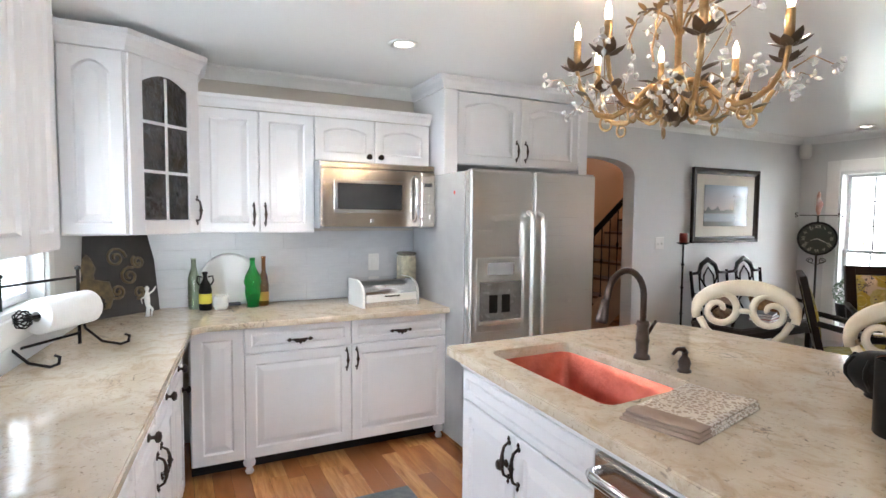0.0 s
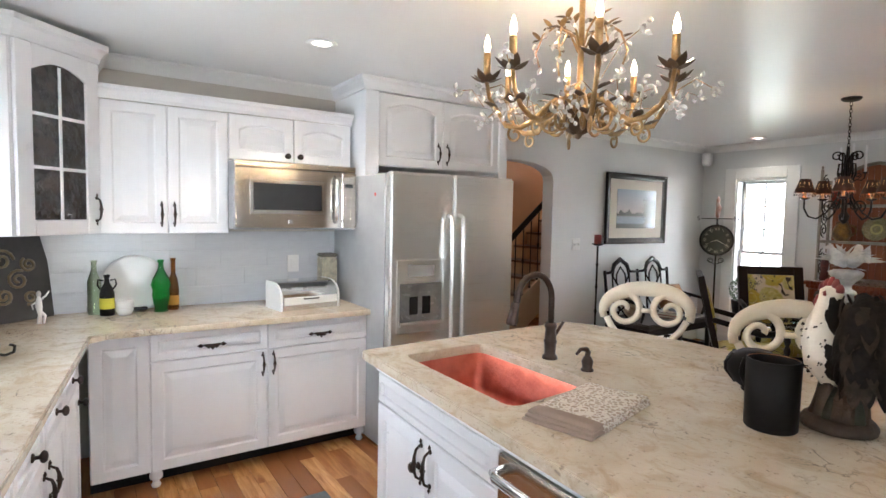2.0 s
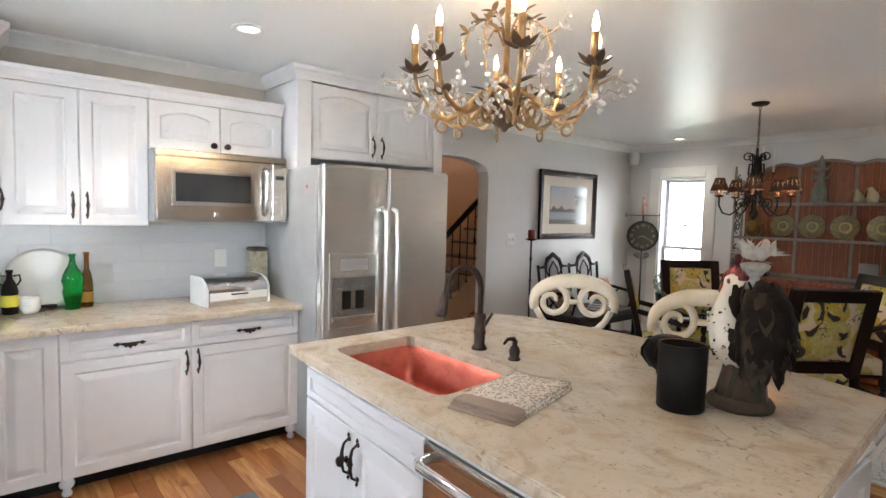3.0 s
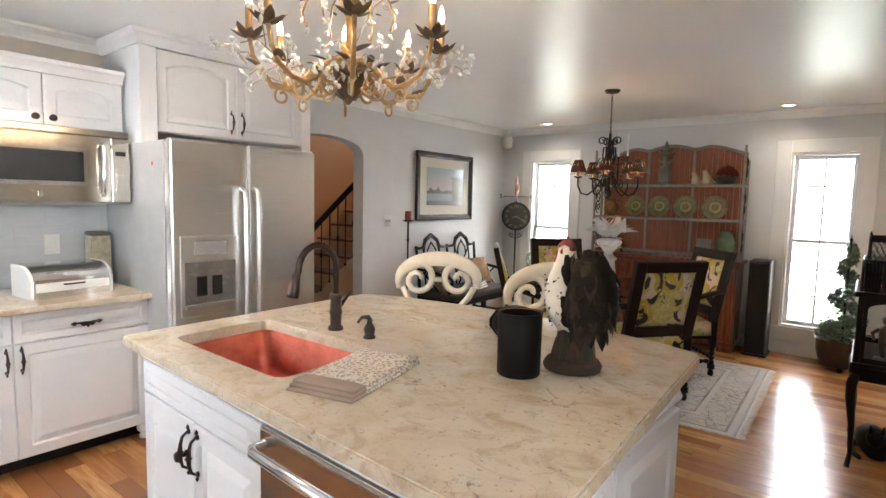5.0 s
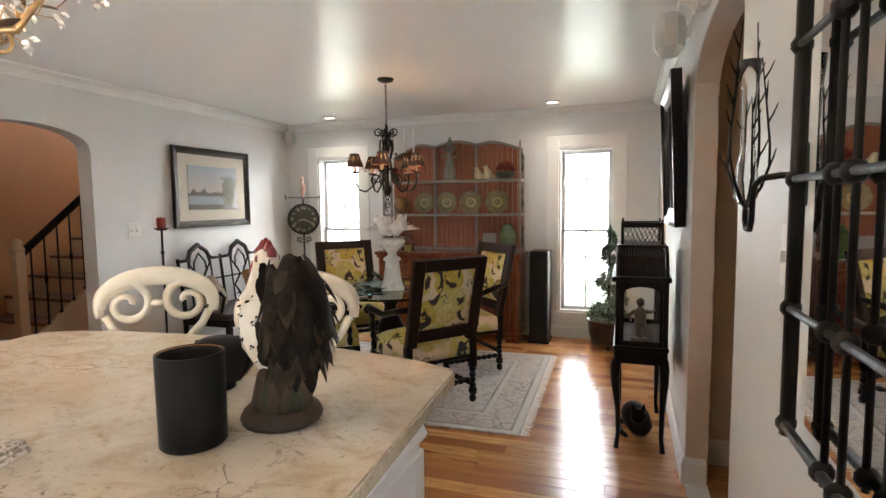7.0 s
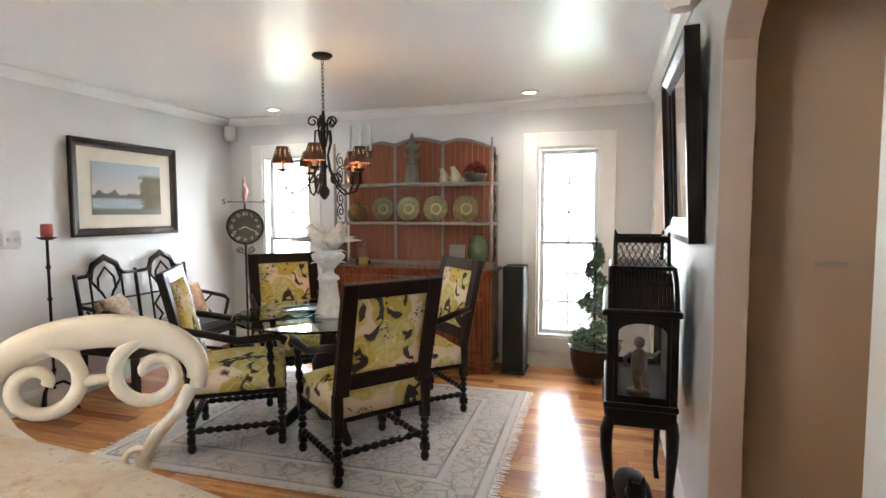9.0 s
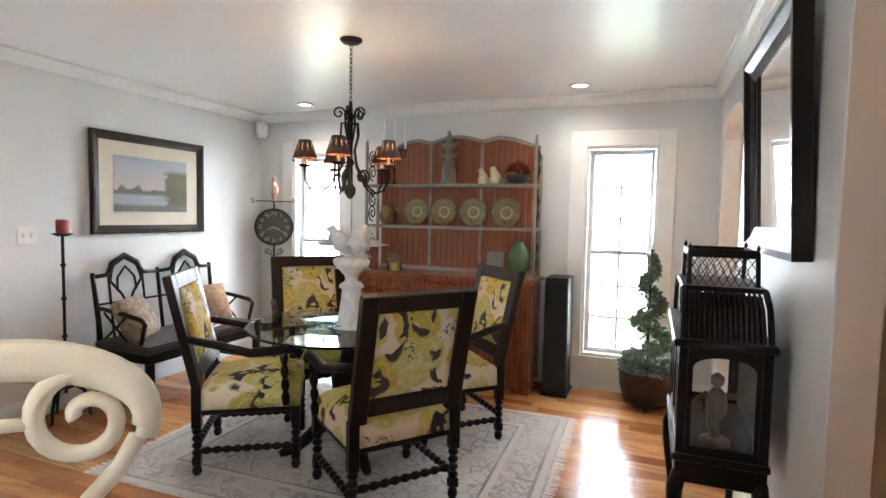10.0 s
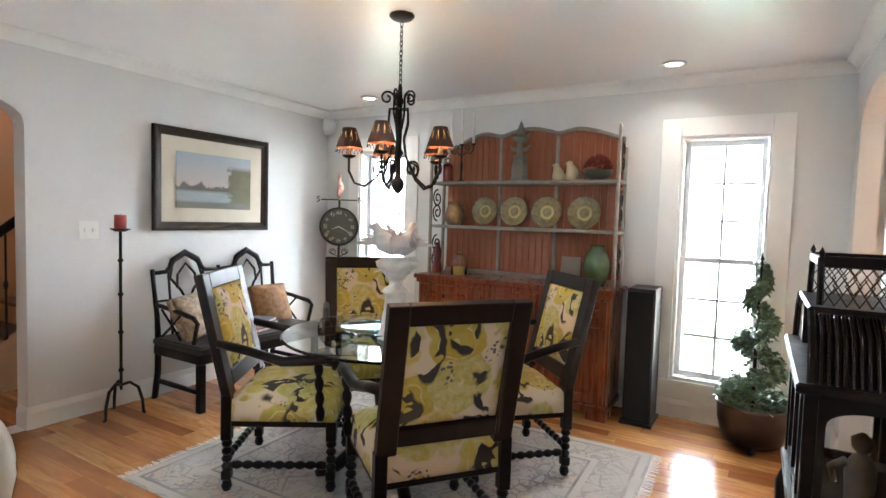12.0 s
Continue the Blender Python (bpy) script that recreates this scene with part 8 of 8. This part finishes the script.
part("handle", tube([(-0.05, -0.125, 0.07), (-0.045, -0.137, 0.07), (0.045, -0.137, 0.07), (0.05, -0.125, 0.07)], 0.005, 6), M_BRONZE, br)
cn = thing("canister", Matrix.Translation((0.72, -0.10, CTOP)), "square decorated tin canister in the worktop corner", "canister")
part("tin", box(-0.055, 0.055, -0.055, 0.055, 0, 0.30, 0.008, seg=2), simple("floral_tin_paint", (0.50, 0.44, 0.30), (0.20, 0.19, 0.15), 0.35, scale=18), cn)
part("lid", box(-0.057, 0.057, -0.057, 0.057, 0.3005, 0.325, 0.008, seg=2), simple("dark_tin_lid", (0.08, 0.07, 0.05)), cn)
# decorated black panel in the corner
dp = thing("decorative_panel", Matrix.Translation((-1.06, -0.16, CTOP)) @ Matrix.Rotation(radians(38), 4, "Z") @ Matrix.Rotation(radians(-8), 4, "X"), "black decorative panel with bronze urns in relief", "wall panel")
part("board", box(-0.27, 0.27, 0, 0.014, 0.0, 0.46, 0.004), simple("black_board", (0.028, 0.026, 0.027), (0.05, 0.045, 0.042), 0.5, scale=10), dp)
M_GOLDR = simple("aged_gold_relief", (0.26, 0.19, 0.10), (0.12, 0.10, 0.07), 0.45, 0.5, scale=30, bumpy=0.4)
part("urn_relief", lathe([(0, 0.05), (0.10, 0.05), (0.13, 0.12), (0.11, 0.20), (0.03, 0.22), (0.03, 0.25), (0.045, 0.28), (0.02, 0.34), (0, 0.36)], 20, None, Matrix.Translation((-0.13, -0.004, 0)) @ Matrix.Diagonal((1, 0.12, 1, 1))), M_GOLDR, dp, "aged gold urn relief", True)
for k, (x, z, r) in enumerate(((0.03, 0.33, 0.06), (0.10, 0.22, 0.055), (0.16, 0.30, 0.04), (0.02, 0.14, 0.045), (0.15, 0.12, 0.04))):
    part("scroll_relief", tube([(px_, -0.004, pz_) for px_, pz_ in spiral(x, z, r, 0.01, 60 * k, 1.6)], 0.008, 6), M_GOLDR, dp, smooth=True)
fw_ = tube([(0, 0, 0.0), (0.004, 0, 0.05), (0, 0, 0.09), (0, 0, 0.12), (0, 0, 0.145)], [0.012, 0.010, 0.016, 0.014, 0.007], 10)
tube([(0, 0, 0.145), (0, 0, 0.16), (0, 0, 0.172)], [0.010, 0.012, 0.005], 10, fw_)
tube([(0, 0, 0.12), (0.03, 0, 0.145), (0.045, 0, 0.17)], [0.006, 0.005, 0.003], 6, fw_)
tube([(0, 0, 0.12), (-0.03, 0, 0.10), (-0.025, 0, 0.075)], [0.006, 0.005, 0.003], 6, fw_)
tube([(0, 0, 0.07), (0.025, 0, 0.04), (0.02, 0, 0.0)], [0.010, 0.008, 0.005], 6, fw_)
fwo = link("dancing_figurine", fw_, M_CERAMIC, smooth=True)
fwo.matrix_world = Matrix.Translation((-0.905, -0.215, CTOP))
tagged(fwo, "small white dancing figurine on the worktop", "figurine")
# paper towel holder
ph_ = thing("paper_towel_holder", Matrix.Translation((-1.16, -1.01, CTOP)) @ Matrix.Rotation(radians(57), 4, "Z"), "black scrolled iron paper towel holder with a white roll", "paper towel holder")
for x in (-0.20, 0.17):
    part("post", tube([(x, 0.09, 0.0), (x, 0.09, 0.33)], 0.007, 7), M_DARKIRON, ph_, smooth=True)
    part("finial", lathe([(0, 0), (0.012, 0.004), (0.012, 0.016), (0, 0.024)], 10, None, Matrix.Translation((x, 0.09, 0.328))), M_DARKIRON, ph_, smooth=True)
    part("foot_scroll", tube([(x, 0.09, 0.16), (x, 0.06, 0.07), (x, -0.02, 0.015), (x, -0.11, 0.006), (x, -0.145, 0.02), (x, -0.15, 0.045), (x, -0.13, 0.05)], 0.006, 7), M_DARKIRON, ph_, smooth=True)
    wire = bmesh.new()
    for k in range(5):
        a = k * math.pi / 5
        tube([(x - 0.0 + 0.03 * math.cos(q), 0.0 + 0.035 * math.sin(q) * math.cos(a), 0.18 + 0.035 * math.sin(q) * math.sin(a)) for q in [j * 0.5236 for j in range(12)]], 0.003, 5, wire, closed=True)
    part("wire_knob", wire, M_DARKIRON, ph_)
part("cross_bar", tube([(-0.20, 0.09, 0.30), (0.17, 0.09, 0.30)], 0.006, 6), M_DARKIRON, ph_)
part("low_bar", tube([(-0.20, 0.085, 0.05), (0.17, 0.085, 0.05)], 0.006, 6), M_DARKIRON, ph_)
part("spindle", tube([(-0.19, 0, 0.18), (0.16, 0, 0.18)], 0.008, 8), M_DARKIRON, ph_)
part("paper_roll", lathe([(0.02, -0.14), (0.068, -0.14), (0.07, -0.136), (0.07, 0.116), (0.068, 0.12), (0.02, 0.12)], 36, None, Matrix.Translation((0, 0, 0.18)) @ Matrix.Rotation(radians(90), 4, "Y"), cap=False), M_PAPER, ph_, "white paper towel roll", True)

# floor mat
fm = thing("floor_mat", Matrix.Translation((-0.02, -1.36, 0)), "small grey woven kitchen floor mat", "mat")
part("weave", box(-0.36, 0.36, -0.30, 0.30, 0.0005, 0.009, 0.003), simple("grey_woven_mat", (0.13, 0.14, 0.14), (0.07, 0.08, 0.085), 0.95, scale=30, fine=180, bumpy=0.6), fm)

# ---- gilded crystal chandelier over the island ----
M_GILT = simple("aged_gilt_iron", (0.40, 0.26, 0.12), (0.18, 0.11, 0.05), 0.34, 0.8, scale=22, fine=90, bumpy=0.3)
M_GILTLEAF = simple("dark_gilt_leaf", (0.13, 0.085, 0.05), (0.07, 0.05, 0.035), 0.45, 0.6, scale=22, fine=90, bumpy=0.3)
M_CRYSTAL = glass("cut_crystal", (1, 0.98, 0.94), 0.02, 1.5)
# Partly white, not clear: the crystals' glints are put into their colour.
M_CRYSTAL.node_tree.nodes["Principled BSDF"].inputs["Transmission Weight"].default_value = 0.55
GC = (0.645, -2.462)
gc = thing("crystal_chandelier", Matrix.Translation((*GC, 0.071)) @ Matrix.Diagonal((0.87, 0.87, 0.97, 1)), "gilded iron leaf chandelier with lit candle bulbs and crystals", "chandelier")
part("stem", lathe([(0, 1.735), (0.012, 1.74), (0.034, 1.765), (0.020, 1.79), (0.013, 1.81), (0.013, 1.86), (0.024, 1.88), (0.012, 1.90), (0.010, 2.36), (0, 2.365)], 14), M_GILT, gc, smooth=True)
part("canopy", lathe([(0, 2.335), (0.02, 2.335), (0.06, 2.355), (0.062, 2.3695), (0, 2.3695)], 24), M_GILT, gc, smooth=True)
rc = random.Random(31)
for k in range(14):
    a = k * 2 * math.pi / 14
    hub = bmesh.new()
    low = k % 2
    leaf(hub, (0.016 * math.cos(a), 0.016 * math.sin(a), 1.728), ((0.095 - 0.02 * low) * math.cos(a), (0.095 - 0.02 * low) * math.sin(a), 1.765 + 0.035 * low), 0.024, (0, 0, 1), 0, -0.45, 5)
    part("hub_leaf", hub, M_GILTLEAF, gc, "bronze acanthus leaf", True)
part("hub_drop", lathe([(0, 1.712), (0.010, 1.718), (0.018, 1.73), (0.012, 1.742), (0, 1.745)], 12), M_GILTLEAF, gc, smooth=True)
crys = bpy.data.meshes.new("crystal")
bm = lathe([(0, -0.015), (0.007, -0.005), (0.0078, 0.002), (0, 0.013)], 6)
bm.to_mesh(crys)
bm.free()
crys.materials.append(M_CRYSTAL)
NARM = 8


def crystal_at(parent, m):
    c = new("crystal", crys)
    c.parent = parent
    c.matrix_local = m


for i in range(NARM):
    a = radians(-128.7 + 45 * i)
    R, ZC = (0.365, 1.885) if i % 2 else (0.345, 1.905)
    turn = Matrix.Rotation(a, 4, "Z")
    path = [(0.012, 0, 1.83), (0.045, 0, 1.852), (0.085, 0, 1.845), (0.125, 0, 1.815), (0.165, 0, 1.775), (0.215, 0, 1.752), (0.27, 0, 1.758), (R - 0.045, 0, ZC - 0.10), (R - 0.012, 0, ZC - 0.055), (R, 0, ZC)]
    arm = part("arm", tube(path, [0.0105, 0.0105, 0.0105, 0.010, 0.010, 0.0095, 0.009, 0.0085, 0.008, 0.008], 9, None, turn), M_GILT, gc, smooth=True)
    part("arm_curl", tube([(x, 0, z) for x, z in [(0.03, 1.80), (0.06, 1.765)] + spiral(0.105, 1.775, 0.045, 0.012, 200, 1.25)], 0.006, 7, None, turn), M_GILT, arm, smooth=True)
    part("arm_curl", tube([(x, 0, z) for x, z in [(0.20, 1.755)] + spiral(0.235, 1.728, 0.030, 0.010, 120, -1.2)], 0.005, 6, None, turn), M_GILT, arm, smooth=True)
    for k in range(8):
        b_ = 2 * math.pi * k / 8 + 0.2
        lf = bmesh.new()
        leaf(lf, (R + 0.008 * math.cos(b_), 0.008 * math.sin(b_), ZC - 0.004), (R + 0.062 * math.cos(b_), 0.062 * math.sin(b_), ZC + 0.010 + 0.016 * (k % 2)), 0.019, (0, 0, 1), 0, -0.12, 5)
        bmesh.ops.transform(lf, matrix=turn, verts=lf.verts)
        part("cup_leaf", lf, M_GILTLEAF, arm, "bronze cup leaf", True)
    for q, (x, z) in enumerate(((0.10, 1.835), (0.165, 1.78), (0.235, 1.758), (R - 0.04, ZC - 0.09))):
        s = 1 if q % 2 else -1
        lf = bmesh.new()
        leaf(lf, (x, 0, z), (x + 0.05, 0.055 * s, z + 0.03), 0.018, (0, 0, 1), 0, 0.2)
        bmesh.ops.transform(lf, matrix=turn, verts=lf.verts)
        part("arm_leaf", lf, M_GILTLEAF, arm, "bronze arm leaf", True)
    part("candle_sleeve", lathe([(0, 0.004), (0.0135, 0.004), (0.0135, 0.092), (0.009, 0.097), (0, 0.097)], 12, None, turn @ Matrix.Translation((R, 0, ZC))), M_GILT, arm, smooth=True)
    part("bulb", lathe([(0, 0.097), (0.007, 0.099), (0.0115, 0.112), (0.0095, 0.130), (0.004, 0.148), (0, 0.156)], 12, None, turn @ Matrix.Translation((R, 0, ZC))), M_FLAME, arm, "lit flame-shaped bulb", True)
    # wire sprays with crystal buds
    for k in range(6):
        u = 0.45 + 0.115 * k
        base = Vector((R * u, 0, 1.76 + 0.02 * max(0, k - 2)))
        side = 1 if k % 2 else -1
        tip = base + Vector((0.03 + 0.012 * k, side * rc.uniform(0.05, 0.11), rc.uniform(-0.03, 0.13)))
        mid = (base + tip) / 2 + Vector((0, 0, 0.03))
        part("wire", tube([base, mid, tip], 0.0019, 4, None, turn), M_GILT, arm)
        for d in ((0, 0, 0), (0.014, 0.012 * side, 0.012), (0.016, -0.010 * side, -0.012), (-0.006, 0.016 * side, -0.014)):
            crystal_at(arm, turn @ Matrix.Translation(tip + Vector(d)) @ Matrix.Rotation(rc.uniform(0, 6), 4, "X") @ Matrix.Rotation(rc.uniform(0, 6), 4, "Y"))
        crystal_at(arm, turn @ Matrix.Translation(mid - Vector((0, 0, 0.014))))
    if i % 2 == 0:
        lamp("candle_bulb", "POINT", Matrix.Translation((*GC, 0)) @ turn @ Matrix.Translation((R * 0.87, 0, ZC + 0.145)), CANDLE, (1, 0.70, 0.38), 0.02)
for i in range(6):
    a = radians(60 * i + 15)
    turn = Matrix.Rotation(a, 4, "Z")
    br_ = part("upper_branch", tube([(0.010, 0, 2.00), (0.04, 0, 2.06), (0.09, 0, 2.09), (0.14, 0, 2.06), (0.165, 0, 2.00), (0.15, 0, 1.955)], 0.0045, 6, None, turn), M_GILT, gc, smooth=True)
    for x, z in ((0.06, 2.08), (0.11, 2.085), (0.15, 2.045)):
        for s, dz in ((1, 0.03), (-1, 0.01)):
            ub = bmesh.new()
            leaf(ub, (x, 0, z), (x + 0.03, 0.035 * s, z + dz), 0.012, (0, 0, 1), 0, 0.2)
            bmesh.ops.transform(ub, matrix=turn, verts=ub.verts)
            part("leaf", ub, M_GILT if s > 0 else M_GILTLEAF, br_, "", True)
    for p in ((0.15, 0, 1.94), (0.165, 0.012, 1.975), (0.125, 0.03, 2.06), (0.13, 0.042, 2.045), (0.08, -0.03, 2.075), (0.17, 0.0, 2.02)):
        crystal_at(br_, turn @ Matrix.Translation(p) @ Matrix.Rotation(rc.uniform(0, 6), 4, "Y"))

# ---- floor planks ----
def plank_mat(name, source, socket):
    m, nt, bsdf, co = mat_start(name)
    rnd_ = nt.nodes.new(source).outputs[socket]
    add = nt.nodes.new("ShaderNodeVectorMath")
    add.operation = "ADD"
    comb = nt.nodes.new("ShaderNodeCombineXYZ")
    mul = nt.nodes.new("ShaderNodeMath")
    mul.operation = "MULTIPLY"
    mul.inputs[1].default_value = 37
    nt.links.new(rnd_, mul.inputs[0])
    nt.links.new(mul.outputs[0], comb.inputs[0])
    nt.links.new(mul.outputs[0], comb.inputs[1])
    nt.links.new(co, add.inputs[0])
    nt.links.new(comb.outputs[0], add.inputs[1])
    v = scaled(nt, add.outputs[0], (9, 0.9, 1))
    ramp = nt.nodes.new("ShaderNodeValToRGB")
    ramp.color_ramp.elements[0].color, ramp.color_ramp.elements[1].color = (0.22, 0.085, 0.032, 1), (0.60, 0.33, 0.13, 1)
    e = ramp.color_ramp.elements.new(0.45)
    e.color = (0.46, 0.215, 0.075, 1)
    nt.links.new(rnd_, ramp.inputs[0])
    grain = noise_tex(nt, v, 4, 6, 0.65, 0.6)
    c = ramp_mix(nt, sharpen(nt, grain, 0.35, 0.75), ramp.outputs[0], (0.26, 0.105, 0.038))
    streak = sharpen(nt, noise_tex(nt, scaled(nt, add.outputs[0], (2.5, 0.5, 1)), 2.2, 3), 0.60, 0.74)
    c = ramp_mix(nt, streak, c, (0.17, 0.062, 0.024))
    nt.links.new(c, bsdf.inputs["Base Color"])
    r = nt.nodes.new("ShaderNodeMapRange")
    r.inputs[3].default_value, r.inputs[4].default_value = 0.14, 0.26
    nt.links.new(grain, r.inputs[0])
    nt.links.new(r.outputs[0], bsdf.inputs["Roughness"])
    bump(nt, bsdf, grain, 0.08, 0.001)
    return m


fl_ = tagged(new("floor"), "honey-brown glossy hickory plank floor", "floor", "", "structure")
M_PLANK, M_PLANKREST = plank_mat("hickory_plank", "ShaderNodeObjectInfo", "Random"), plank_mat("hickory_plank_rest", "ShaderNodeNewGeometry", "Random Per Island")
PW = 0.094
lengths = (0.6, 0.9, 1.2)
meshes = {}
for L in lengths:
    me = bpy.data.meshes.new("plank")
    bm = box(-PW / 2 + 0.0006, PW / 2 - 0.0006, -L / 2 + 0.0006, L / 2 - 0.0006, -0.012, 0, 0.0012)
    bm.to_mesh(me)
    bm.free()
    me.materials.append(M_PLANK)
    meshes[L] = me
rp = random.Random(77)
verts, faces = [], []
x = -2.1
while x < 7.6:
    y = -6.6 + rp.uniform(-1.0, 0)
    while y < 2.2:
        L = rp.choice(lengths)
        cx, cy = x + PW / 2, y + L / 2
        if x < 0.55 and cy - L / 2 < -4.3 or x < -1.75 or x > 5.85 and -4.2 < cy < 0.1:
            y += L
            continue
        near = (1.7 < cx < 5.62 and -4.3 < cy + L / 2 and cy - L / 2 < 0.1) or (-0.85 < cx < 0.3 and -2.6 < cy + L / 2 and cy - L / 2 < -0.3)
        if near:
            ob = new("plank", meshes[L])
            ob.parent = fl_
            ob.location = (cx, cy, 0)
        else:
            k = len(verts)
            a, b_ = cx - PW / 2 + 0.0006, cx + PW / 2 - 0.0006
            c, d = max(cy - L / 2 + 0.0006, -5.30 if cx < 3.80 else -6.65), min(cy + L / 2 - 0.0006, 2.10)
            if d - c < 0.02:
                y += L
                continue
            verts += [(a, c, -0.012), (b_, c, -0.012), (b_, d, -0.012), (a, d, -0.012), (a, c, 0), (b_, c, 0), (b_, d, 0), (a, d, 0)]
            faces += [tuple(k + q for q in f) for f in ((0, 3, 2, 1), (4, 5, 6, 7), (0, 1, 5, 4), (1, 2, 6, 5), (2, 3, 7, 6), (3, 0, 4, 7))]
        y += L
    x += PW
me = bpy.data.meshes.new("plank_rest")
me.from_pydata(verts, [], faces)
me.materials.append(M_PLANKREST)
pr = new("plank_rest", me)
pr.parent = fl_
tagged(pr, kind="stuff")
